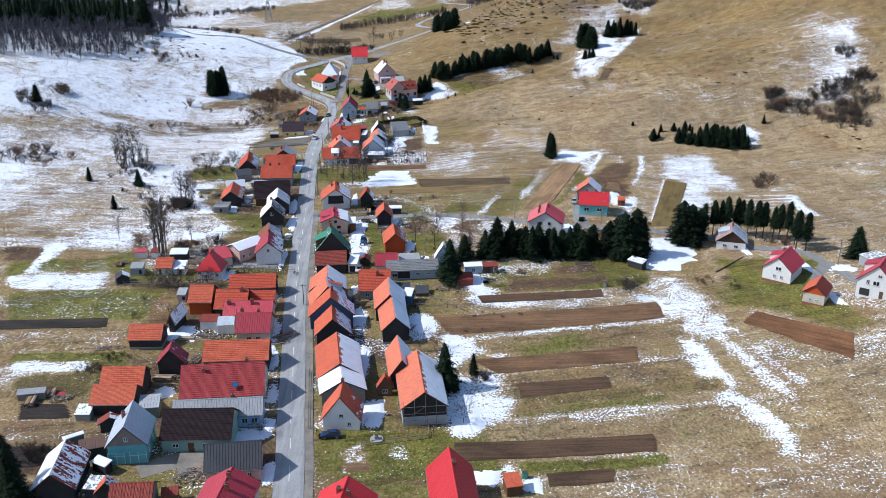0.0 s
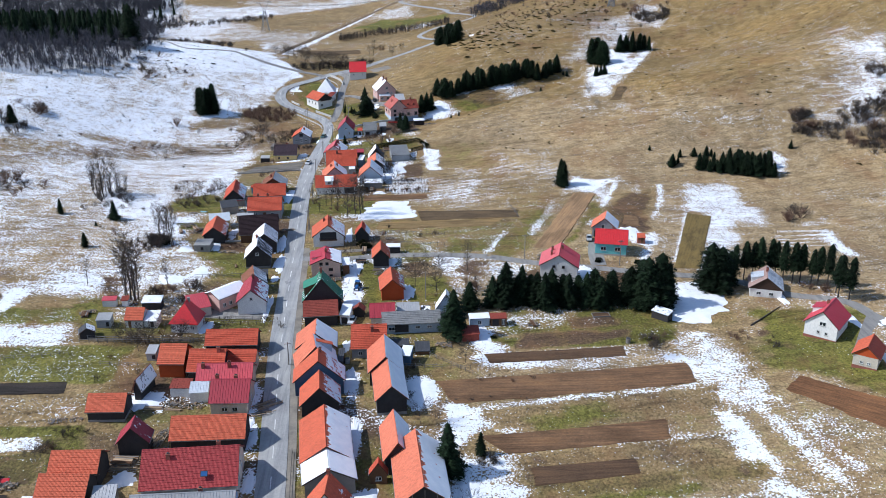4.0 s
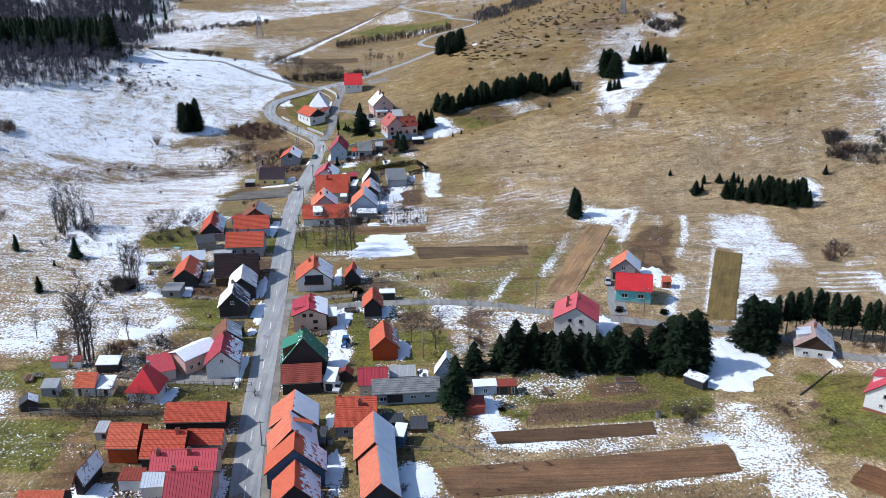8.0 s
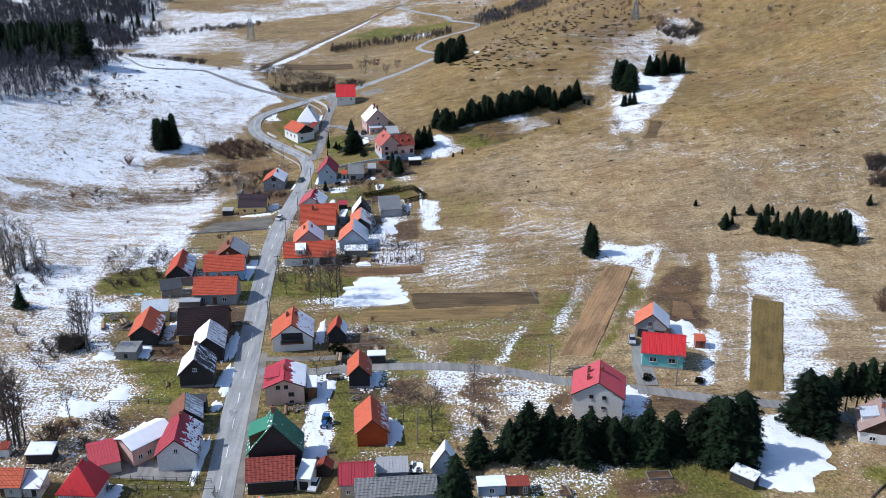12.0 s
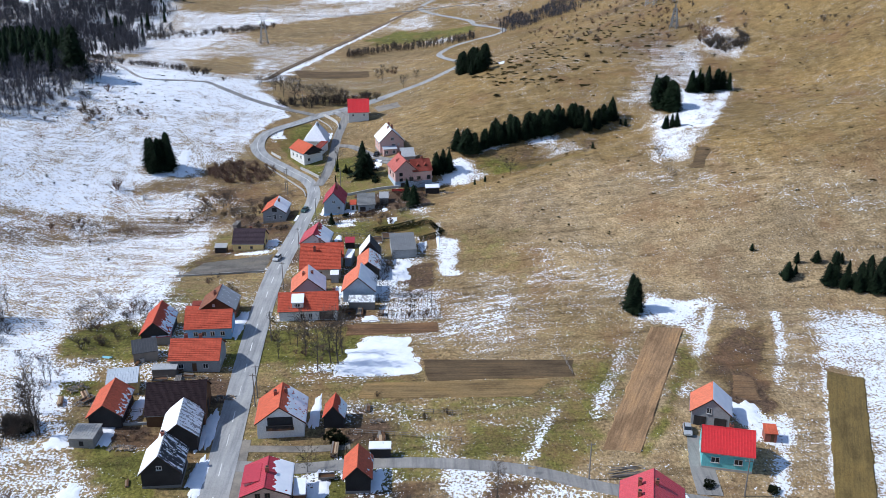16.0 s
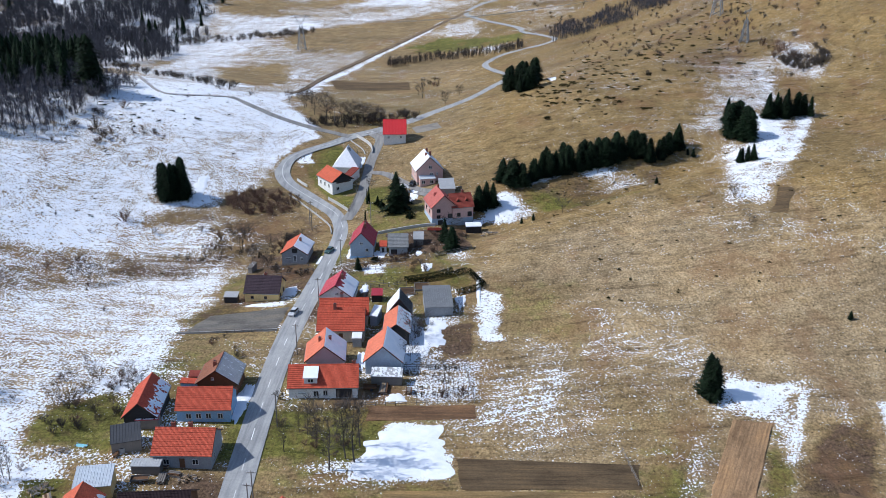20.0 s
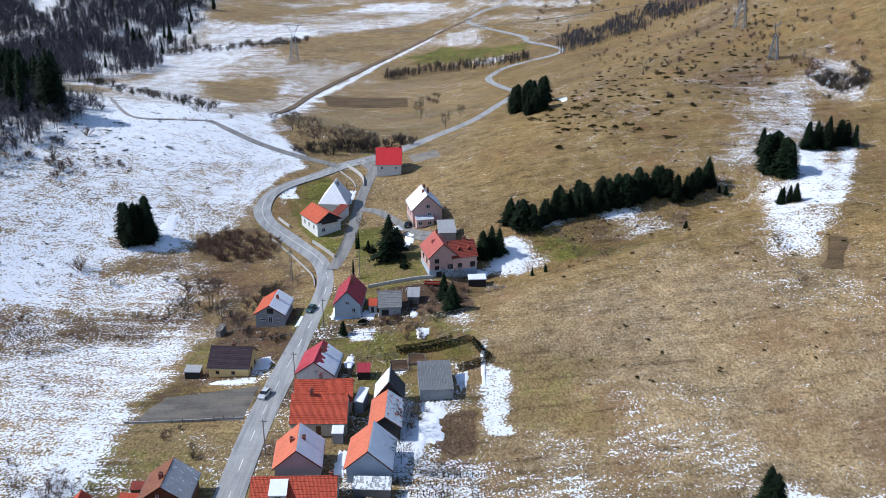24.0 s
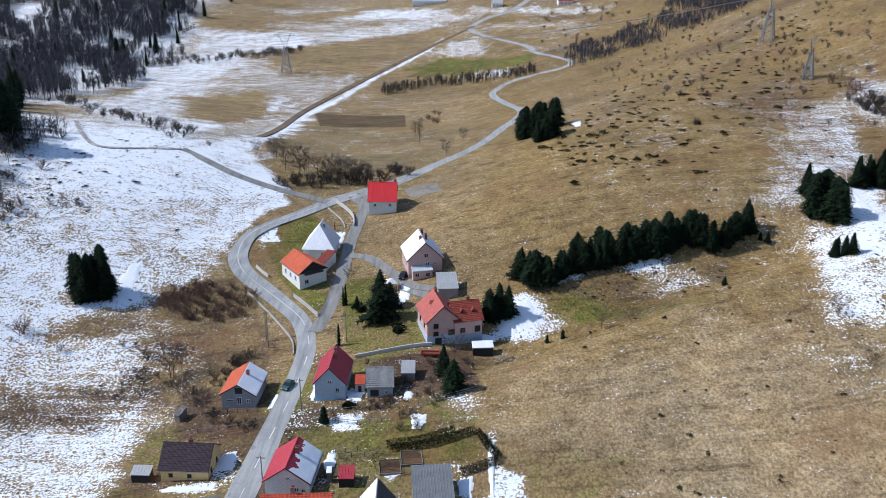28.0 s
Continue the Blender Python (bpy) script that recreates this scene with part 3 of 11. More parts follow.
patch(0, -34, 209, 1.3, 5.0, .95)
patch(0, -32, 193, 1.2, 4.4, .95)
patch(0, -30, 178, 1.1, 3.8, .95)
patch(0, -29, 166, 1.2, 3.0, .98)
patch(0, -32, 162, 4.6, 1.9, .98)
patch(0, -27, 149, 1.4, 3.6, .98)
patch(0, -99, 236, 13.7, 4.2, .6)
patch(0, -86, 191, 10.4, 2.6, .5)
streak(0, [(-107, 249), (-104, 262)], 5, .85)
patch(0, -70, 254, 4.1, 3.3, .8)
patch(0, -57, 209, 4.9, 4.3, .85)
patch(0, -48, 208, 5.6, 3.1, .6)
patch(0, -54, 179, 2.2, 3.4, .95)
patch(0, -4, 150, 5.5, 3.0, .14)
patch(0, 13, 267, 9.7, 13.2, .55)
patch(0, 5, 278, 5.8, 6.5, .75)
patch(0, -16, 270, 2.2, 16.7, .92)
patch(0, 1, 263, 2.1, 5.7, .9)
patch(0, 19, 235, 3.2, 5.6, .92)
patch(0, 31, 235, 9.7, 2.6, .35)
patch(0, -90, 272, 13.4, 10.1, .75)
patch(0, -74, 283, 9.9, 19.2, .85)
patch(0, -8, 227, 3.5, 6.1, .5)
patch(0, -12, 215, 2.0, 7.3, .95)
patch(0, 3, 211, 4.3, 4.3, .9)
patch(1, 37, 240, 16.2, 5.7, .95)
patch(1, -12, 262, 1.9, 7.0, .9)
patch(0, 26, 275, 10.3, 6.3, .55)
patch(0, 14, 295, 12.5, 6.2, .5)
patch(1, 45, 242, 19.4, 7.6, .95)
patch(1, -3, 226, 3.0, 6.9, .9)
patch(1, -8, 152, 9.9, 7.5, .75)
plot((.97, .2, .1), [(-12.7, 341.8), (3.4, 342.1), (3.9, 322.9), (-15.8, 322.3)])
plot((.44, .3, .1), [(8.6, 368.4), (47.5, 365.3), (51.7, 345.1), (9.2, 343.2)], 3.0)
patch(0, 65, 353, 4.4, 6.1, .97)
streak(0, [(75, 350), (63, 316)], 2, .7)
streak(0, [(77, 350), (65, 316)], 1.6, .7)
patch(0, 79, 350, 4.1, 10.6, .6)
streak(0, [(95, 351), (84, 321)], 1.1, .72)
patch(0, 1, 306, 6.7, 4.0, .45)
patch(1, 17, 306, 13.4, 5.1, .7)
patch(1, 58, 316, 2.4, 13.1, .95)
patch(0, -8, 381, 3.1, 14.3, .9)
patch(0, -5, 369, 3.3, 13.1, .95)
patch(0, 9, 390, 1.3, 14.4, .9)
patch(0, -64, 336, 16.6, 12.1, .55)
patch(2, 72, 328, 5.0, 14.3, .7)
patch(0, 18, 463, 6.2, 6.4, .99)
patch(0, -21, 421, 5.9, 2.9, .8)
patch(0, -6, 420, 2.5, 3.9, .9)
streak(0, [(114, 517), (99, 484), (84, 445)], 5, .62)
streak(0, [(125, 530), (107, 489), (87, 444)], 2.5, .8)
patch(0, 106, 543, 11.0, 18.4, .45)
patch(0, -89, 483, 3.4, 9.3, .99)
patch(0, -56, 449, 17.5, 27.8, .06)
patch(0, -70, 479, 11.8, 9.9, .05)
patch(2, -70, 479, 13.3, 11.1, .6)
patch(2, -65, 457, 17.2, 12.3, .8)
patch(2, -86, 429, 13.8, 4.1, .5)
patch(0, -86, 429, 13.8, 3.2, .3)
patch(0, -117, 429, 20.9, 6.3, .3)
patch(2, -117, 429, 20.9, 7.1, .4)
patch(0, -54, 513, 4.9, 7.8, .9)
patch(0, -49, 400, 6.5, 1.5, .95)
patch(0, -43, 408, 2.3, 4.0, .85)
patch(0, 9, 408, 1.1, 10.0, .9)
patch(0, 86, 554, 11.1, 10.1, .25)
patch(1, 7, 429, 7.1, 9.2, .3)
patch(1, -37, 480, 6.2, 6.2, .95)
patch(1, -15, 455, 8.2, 8.2, .7)
patch(1, 1, 410, 7.6, 4.2, .95)
patch(0, 1, 410, 7.6, 4.2, .1)
patch(0, -152, 464, 41.6, 39.6, .76)
patch(0, -99, 640, 28.9, 141.3, .86)
plot((.98, .2, .1), [(-58.4, 507.2), (-54.6, 523.9), (-50.8, 521.9), (-53.2, 507.6)])
patch(0, 0, 248, 6.6, 4.8, .5)
streak(0, [(76, 298), (70, 278)], 1.2, .8)
plot((.12, .95, .1), [(22.0, 151.5), (50.3, 152.0), (49.7, 148.8), (21.7, 147.5)])
plot((.26, .75, .2), [(20.6, 170.4), (68.5, 177.8), (67.5, 173.1), (21.5, 167.0)])
streak(0, [(22, 165), (44, 168), (65, 170)], 1.6, .4)
plot((.12, .92, .1), [(27.8, 196.9), (42.3, 199.6), (42.2, 195.6), (21.8, 193.3)])
plot((.18, .92, .1), [(19.8, 234.6), (68.1, 236.7), (67.5, 231.3), (27.9, 228.2)])
patch(0, 27, 222, 8.8, 3.7, .7)
patch(0, 21, 197, 4.0, 3.1, .8)
patch(0, 43, 185, 7.5, 3.3, .5)
patch(0, 67, 219, 5.7, 6.3, .9)
patch(2, 54, 205, 6.8, 5.0, .7)
plot((.12, .2, .95), [(-118.5, 261.0), (-108.9, 261.1), (-106.7, 252.6), (-114.9, 251.5)])
plot((.12, .9, .2), [(-114.9, 251.5), (-108.5, 251.5), (-107.3, 243.6), (-111.4, 242.5)])
plot((.34, .95, .1), [(-105.9, 252.6), (-81.0, 254.2), (-80.5, 245.8), (-106.4, 244.6)])
plot((.78, .3, .1), [(-111.0, 241.5), (-85.9, 243.8), (-84.7, 234.1), (-107.9, 233.4)])
plot((.30, .88, .1), [(-107.5, 232.4), (-65.7, 233.5), (-67.9, 215.8), (-101.2, 216.1)])
plot((.38, .2, .25), [(-98.6, 209.3), (-71.3, 209.4), (-68.2, 198.6), (-94.6, 199.1)])
plot((.12, .95, .2), [(-94.4, 198.5), (-67.4, 198.6), (-67.1, 194.4), (-93.1, 195.2)])
plot((.72, .3, .1), [(-92.9, 194.7), (-75.2, 194.7), (-74.0, 190.0), (-90.5, 188.6)])
plot((.14, .7, .55), [(-90.4, 188.3), (-71.7, 189.1), (-70.1, 177.5), (-86.1, 177.3)])
plot((.25, .2, .4), [(-82.8, 169.0), (-65.8, 168.1), (-64.7, 160.6), (-79.8, 161.5)])
plot((.1, .3, .95), [(-79.8, 161.5), (-66.6, 160.7), (-63.9, 149.5), (-75.3, 150.1)])
plot((.2, .8, .4), [(-74.3, 196.0), (-66.2, 196.9), (-63.7, 185.7), (-69.1, 181.3)])
streak(0, [(-106, 263), (-106, 246)], 3, .92)
plot((.12, .95, .1), [(-88.3, 256.8), (-81.0, 257.0), (-78.3, 247.9), (-84.3, 246.7)])
plot((.16, .9, .2), [(-63.8, 293.4), (-52.5, 295.7), (-47.2, 279.8), (-54.8, 273.7)])
plot((.2, .9, .1), [(-74.5, 317.5), (-65.2, 318.4), (-66.0, 311.5), (-73.0, 311.7)])
plot((.15, .4, .8), [(-62.0, 300.7), (-50.9, 301.3), (-49.7, 295.1), (-62.2, 295.2)])
plot((.2, .2, .85), [(-85.3, 272.6), (-74.9, 273.2), (-70.7, 263.9), (-81.6, 262.2)])
plot((.15, .6, .6), [(-84.0, 245.8), (-56.1, 242.8), (-55.2, 235.5), (-80.2, 236.1)])
plot((.2, .7, .5), [(-49.8, 246.1), (-35.3, 245.2), (-35.0, 240.3), (-51.1, 241.7)])
patch(0, -67, 275, 9.3, 9.6, .9)
plot((.2, .3, .95), [(-1.9, 385.7), (6.3, 385.7), (6.4, 373.6), (-0.6, 372.1)])
plot((.25, .2, .95), [(-1.7, 369.7), (6.5, 369.9), (6.5, 363.8), (-1.4, 363.5)])
plot((.25, .2, .95), [(-1.7, 356.3), (7.9, 357.4), (7.9, 352.1), (-1.4, 351.3)])
plot((.9, .2, .1), [(-1.3, 363.5), (9.9, 363.8), (9.5, 356.5), (-1.7, 356.5)])
plot((.0, .36, 0), [(13.1, 406.0), (23.3, 406.9), (27.4, 372.4), (18.7, 369.6)], 3.0)
streak(0, [(34, 395), (42, 392), (52, 389), (63, 390)], 7, .46)
patch(0, 54, 375, 8.4, 6.7, .5)
patch(0, 31, 369, 8.4, 6.4, .7)
patch(2, 54, 370, 4.2, 5.0, .8)
patch(0, 48, 418, 9.6, 10.2, .30)
patch(0, 33, 424, 8.3, 7.3, .3)
patch(0, 118, 546, 9.4, 14.8, .55)
patch(0, 119, 572, 11.8, 17.2, .42)
patch(0, 145, 580, 5.8, 18.9, .55)
patch(0, 63, 558, 21.4, 17.4, .3)
patch(1, 46, 463, 13.2, 10.0, .6)
patch(2, 46, 465, 12.6, 11.9, .5)
plot((.12, .9, .1), [(-57.0, 509.9), (-44.1, 515.7), (-34.6, 487.0), (-43.2, 481.3)])
patch(0, -146, 816, 31.5, 70.6, .6)
patch(0, -141, 964, 27.5, 36.7, .75)
patch(0, -152, 713, 17.4, 88.5, .64)
plot((.62, .3, .3), [(-90.6, 440.3), (-67.7, 440.8), (-62.8, 423.8), (-84.4, 423.5)])
plot((.45, .5, .5), [(-73.5, 439.5), (-55.7, 435.9), (-49.7, 423.3), (-66.8, 422.7)])
patch(0, -79, 452, 6.3, 5.9, .4)
plot((.3, .4, .7), [(-14.0, 420.7), (-2.9, 419.4), (-2.6, 413.6), (-13.4, 413.8)])
plot((.35, .5, .5), [(-22.2, 430.9), (-13.5, 430.9), (-12.7, 422.0), (-21.1, 421.7)])
plot((.42, .45, .2), [(0.7, 313.8), (56.5, 309.4), (52.9, 292.8), (0.9, 298.9)], 3.0)
plot((.3, .2, .5), [(-85.7, 169.6), (-70.5, 169.4), (-69.5, 159.4), (-81.6, 159.2)])
plot((.16, .92, .15), [(26.9, 249.7), (70.5, 248.7), (66.9, 229.6), (27.1, 238.7)], 3.0)
plot((.14, .9, .2), [(90.7, 246.0), (119.7, 241.0), (103.9, 209.9), (89.7, 218.5)], 3.0)
plot((.2, .8, .3), [(29.1, 238.7), (62.1, 235.9), (61.0, 231.6), (28.2, 231.6)], 3.0)
plot((.06, .5, .1), [(12.8, 408.0), (30.4, 405.0), (34.3, 374.4), (17.1, 375.9)], 3.0)
plot((.15, .75, .1), [(55.8, 315.0), (62.9, 325.1), (65.6, 322.6), (53.0, 290.1)], 3.0)
plot((.2, .6, .1), [(40.0, 328.0), (54.2, 351.0), (55.2, 344.9), (40.2, 312.6)], 3.0)
plot((.15, .45, .5), [(77.2, 347.2), (94.4, 347.4), (81.7, 315.6), (70.2, 322.6)], 3.0)
plot((.26, .7, .1), [(4.9, 313.5), (32.1, 311.4), (30.8, 300.9), (4.9, 303.1)], 3.0)
plot((.2, .7, .2), [(23.3, 315.3), (36.5, 312.6), (34.3, 305.6), (22.7, 307.0)], 3.0)
plot((.1, .85, .1), [(-56.9, 524.8), (-45.3, 530.6), (-41.7, 508.8), (-51.6, 507.9)])
plot((.1, .8, .2), [(-32.1, 488.3), (-22.1, 489.5), (-14.8, 452.1), (-24.1, 451.3)])
plot((.08, .6, .35), [(-28.1, 470.4), (-9.2, 468.7), (-7.4, 451.4), (-22.6, 449.7)])
plot((.25, .2, .6), [(-0.9, 283.0), (10.0, 282.2), (11.2, 266.8), (0.3, 265.4)])
plot((.18, .9, .1), [(-11.1, 266.2), (-7.5, 267.0), (-6.5, 254.6), (-9.7, 253.9)])
plot((.12, .95, .1), [(4.7, 264.4), (9.6, 264.1), (10.1, 256.9), (4.8, 256.6)])
plot((.15, .85, .2), [(-59.4, 292.3), (-46.6, 294.0), (-43.6, 275.0), (-54.1, 274.9)])
plot((.2, .4, .7), [(-56.4, 298.7), (-47.6, 299.0), (-46.5, 293.7), (-56.0, 293.4)])
patch(0, -98, 652, 11.0, 76.5, .52)
patch(0, 45, 478, 7.2, 2.6, .5)
patch(0, 34, 475, 4.3, 1.8, .6)
patch(2, 90, 231, 3.7, 3.1, .9)
# brown garden beds; the deep brown also paints in the shade below the wall
plot((.14, .3, .9), [(-19.2, 443.9), (3.9, 452.3), (6.6, 430.0), (-11.5, 429.9)])
patch(0, -88, 413, 13.3, 14.2, .52)
patch(2, -89, 431, 10.4, 4.8, .5)
patch(0, -103, 431, 8.7, 9.4, .62)
patch(0, -53, 204, 2.3, 2.5, .8)
patch(0, -204, 869, 66.8, 106.5, .46)
patch(0, -259, 994, 46.6, 29.1, .55)
patch(0, -120, 726, 18.1, 54.7, .5)
patch(2, -73, 339, 8.4, 9.5, .5)
patch(0, -72, 337, 7.3, 9.2, .45)
patch(0, 46, 381, 18.7, 10.0, .3)
patch(0, -151, 707, 27.1, 84.5, .6)
patch(0, -232, 816, 18.9, 61.2, .6)
patch(0, -133, 1028, 44.3, 33.7, .5)

# eastern field below the hedge: bare again, then the melting drifts
plot((0.22, 0.35, 0.12, 0.7), [(68.4, 239.7), (86.4, 214.6), (95.8, 168.9), (86.1, 148.8), (49.7, 153.9), (68.2, 214.6)], 5.7)
plot((0.1, 0.45, 0.45, 0.4), [(80.7, 239.5), (87.3, 229.3), (86.2, 217.8), (78.2, 213.1), (76.6, 226)], 3.8)
plot((0.74, 0.2, 0.1, 0.6), [(69.7, 237.1), (75.5, 237.6), (79, 225.6), (80.2, 212.8), (80.9, 201.1), (72.8, 198.6), (67.4, 198.1), (66.6, 203.5), (68.3, 219.1)], 3)
streak(0, [(68.5, 213.1), (68.2, 200.6), (67.9, 190.5), (68.4, 177.7)], 3.4, 0.8)
streak(0, [(67.9, 180), (70.1, 174.2), (71.8, 170.2), (72.9, 163.3), (73.9, 156.5), (74.9, 151.4)], 3.6, 0.90)
streak(0, [(69.6, 194), (70.0, 186), (70.6, 180), (71.8, 172.3), (72.9, 166.5), (74.2, 158)], 3.4, 0.88)
streak(0, [(67.7, 175.6), (67.7, 168.4), (69.3, 163.3)], 2.6, 0.6)
streak(0, [(75.3, 202.2), (77.7, 193.8), (79.4, 184.8), (80.5, 176.6), (82.2, 170.9)], 3.4, 0.68)
streak(0, [(80.9, 201.1), (82.7, 190.2), (84.8, 181.4), (86.7, 173.8)], 2.4, 0.58)
streak(0, [(86.7, 193.9), (89.8, 186.1), (94.6, 179)], 4.0, 0.46)
streak(0, [(74.5, 173.5), (77.7, 169.8), (82.6, 163.8)], 5.0, 0.44)
plot((0.86, 0.2, 0.1, 0.6), [(71.2, 260), (75.8, 264.9), (83.3, 264.5), (84.9, 256.9), (81.6, 247), (74.7, 240.2), (69.4, 243.6)], 1.9)
plot((0.1, 0.4, 0.35, 0.4), [(85.6, 259), (88.4, 255.2), (85.2, 238.8), (79.5, 238.1), (75.3, 239.4), (81.5, 246.2)], 2.3)
plot((0.12, 0.8, 0.2, 0.5), [(85.5, 226.2), (103.3, 247.8), (109.7, 226), (111.9, 201.7), (107.2, 192.2), (96, 203.8), (86.4, 214.6)], 3.8)
plot((0.1, 0.72, 0.3, 0.4), [(28.9, 246.2), (63.5, 248.5), (61.4, 239.5), (50.8, 233.3), (26.3, 229.5)], 3.8)
plot((0.5, 0.4, 0.3, 0.5), [(31.8, 250.4), (44.4, 249.3), (43.5, 243.9), (32, 245.3)], 2.8)
streak(0, [(63, 239.5), (70, 238), (78, 237), (87, 239)], 3.0, 0.05)
# strips between the ploughed plots
plot((0.4, 0.25, 0.25, 0.8), [(17, 219), (55.8, 221.9), (65.7, 221), (66.7, 219.3), (17.8, 215)], 1.9)
plot((0.22, 0.35, 0.45, 0.5), [(16.9, 204.2), (69.4, 209.2), (70.1, 200.3), (56.3, 195.6), (17.3, 193.1)], 2.8)
plot((0.14, 0.75, 0.2, 0.3), [(26.9, 198.3), (43.2, 201.8), (50.7, 199.5), (26.3, 194)], 3.8)
streak(0, [(16.2, 203), (37.4, 206.9), (68.9, 209.9)], 1.6, 0.62)
plot((0.2, 0.4, 0.5, 0.45), [(15.5, 186.2), (56.7, 192.4), (67.1, 181.2), (68.4, 177.7), (47, 178), (20.1, 172.3)], 3.8)
plot((0.10, 0.55, 0.5, 0.3), [(20.6, 176.3), (46.3, 180.3), (68.9, 179.2), (68.8, 175.5), (44.4, 172), (19.8, 168.8)], 2.8)
streak(0, [(17.2, 165.4), (30.9, 167.5), (43.7, 169.1), (66.9, 169.9)], 2.2, 0.52)
streak(0, [(22.3, 186.7), (40.7, 189), (55.6, 190.6), (68.2, 190.4)], 2, 0.5)
plot((0.18, 0.4, 0.3, 0.7), [(14.8, 163.8), (69.3, 167.1), (71.2, 154.7), (68, 151.8), (49.2, 155.6), (48, 159.3), (12.2, 159)], 3.8)
plot((0.84, 0.2, 0.1, 0.5), [(8.7, 203.2), (11.6, 204.4), (16.7, 201.2), (16.1, 194.3), (9.5, 189.3), (7.9, 192.1)], 2.3)
plot((0.74, 0.2, 0.1, 0.5), [(15.4, 185.1), (20.4, 186.1), (22, 178.4), (23.3, 170.2), (17.1, 165), (12.8, 166.7), (12.2, 174.5)], 2.7)
# pale pasture of the lower eastern hillside
plot((0.2, 0.18, 0.05, 0.85), [(19.6, 434), (76.9, 448.2), (144.7, 408), (171.3, 362.1), (153.7, 287.3), (118.8, 254), (84.5, 277.5), (12.7, 284.4)], 17.1)
plot((0.15, 0.65, 0.2, 0.4), [(13.3, 318.6), (32.6, 319.8), (45.4, 341.3), (59.3, 345.2), (38.5, 291.8), (31.5, 283), (25.8, 286.7), (12.2, 288.8)], 3.8)
rowed(0.42, 0.60, 2.9, [(15.1, 364.9), (44.7, 372.5), (41.8, 331.9), (13.9, 333)], 2)
rowed(0.36, 0.54, 2.9, [(-3.8, 374), (31.9, 390.1), (62.3, 378.7), (59.7, 361.3), (43.8, 332.6), (-3.6, 333.4)], 2)
plot((0.3, 0.5, 0.1, 0.5), [(13, 310), (27.8, 311.3), (37.1, 323.1), (41.4, 325.2), (39.1, 314.6), (26.4, 297.7), (12.7, 301.9)], 2.8)
streak(0, [(32.3, 307), (25.6, 290.1), (23.5, 286.2)], 2.2, 0.66)
streak(0, [(60.3, 350), (52.7, 334.4), (45.4, 317.1), (40.6, 304.3)], 3, 0.58)
plot((0.9, 0.2, 0.1, 0.7), [(58, 353.6), (64.6, 363.1), (71.5, 359.1), (80.4, 360.1), (79.1, 355.4), (73.6, 349.2), (69.5, 344.6), (61.1, 346.7)], 2.3)
streak(0, [(72.9, 349.3), (69.3, 336.9), (65.3, 328), (60.5, 314.1)], 4.2, 0.64)
streak(0, [(80, 358.5), (72.6, 339.8), (66.3, 322.2)], 1.8, 0.8)
plot((0.07, 0.75, 0.15, 0.3), [(68.3, 340), (66.2, 325.1), (57.3, 306.4), (50.7, 293.8), (47.6, 290.6), (57.9, 314.1)], 2.3)
plot((0.12, 0.5, 0.7, 0.2), [(77.1, 342.8), (89.1, 345.8), (82.8, 322.2), (75.5, 304), (72.2, 314), (68.2, 320.8)], 3.4)
plot((0.08, 0.35, 0.9, 0.2), [(72.7, 318), (83.3, 319.5), (80.1, 306.5), (72.9, 304), (70, 308.9)], 2.3)
streak(0, [(79.2, 358.6), (85, 352), (84.5, 344.2)], 3, 0.5)
streak(0, [(94.5, 351.9), (90.9, 336.7), (83.6, 318.1)], 2, 0.82)
streak(0, [(79.9, 304), (71.1, 280.5)], 3.2, 0.82)
plot((0.9, 0.2, 0.1, 0.5), [(70, 308.9), (74, 309.4), (77.2, 301.6), (75.9, 292.6), (72.1, 293.7), (69.7, 301.6)], 1.7)
plot((0.34, 0.2, 0.1, 0.95), [(92.3, 339.7), (100.4, 339.8), (94.5, 317), (80.2, 282.3), (73.9, 280.5), (79.7, 301.6)], 4.8)
plot((0.74, 0.2, 0.05, 0.8), [(105.7, 351.8), (117.1, 351.6), (118.2, 339.9), (120, 331.2), (122.6, 328.3), (117.2, 317.2), (114.7, 320), (108.3, 324.1), (98.3, 326.7)], 3.8)
streak(0, [(97.8, 328.1), (88.4, 301.7), (80.6, 280.4)], 1.4, 0.7)
streak(0, [(107.1, 321.3), (100.4, 301.8), (95, 286.1), (89.9, 274.5)], 8.5, 0.72)
streak(0, [(116.9, 337), (118, 328.3), (116.9, 317.2)], 5, 0.7)
plot((0.62, 0.3, 0.3, 0.5), [(12.1, 284.8), (21.6, 284.3), (35.2, 278.2), (39, 275.5), (36.5, 267), (12, 267.9)], 3.8)
plot((0.15, 0.3, 0.8, 0.3), [(13.1, 279.6), (21.4, 281.4), (22.7, 272.5), (18.4, 270.7), (12.2, 273)], 3.8)
plot((0.14, 0.3, 0.75, 0.3), [(33.4, 273.9), (38.3, 274.6), (37, 267), (33.4, 267.1)], 2.3)
plot((0.1, 0.4, 0.7, 0.3), [(56, 274.3), (67, 271.9), (67.2, 266.4), (53.9, 266.7)], 2.8)
plot((0.92, 0.2, 0.1, 0.5), [(51.9, 275.3), (55.4, 274.3), (54.8, 270.1), (52.3, 266.7), (49.2, 266.8)], 1.9)
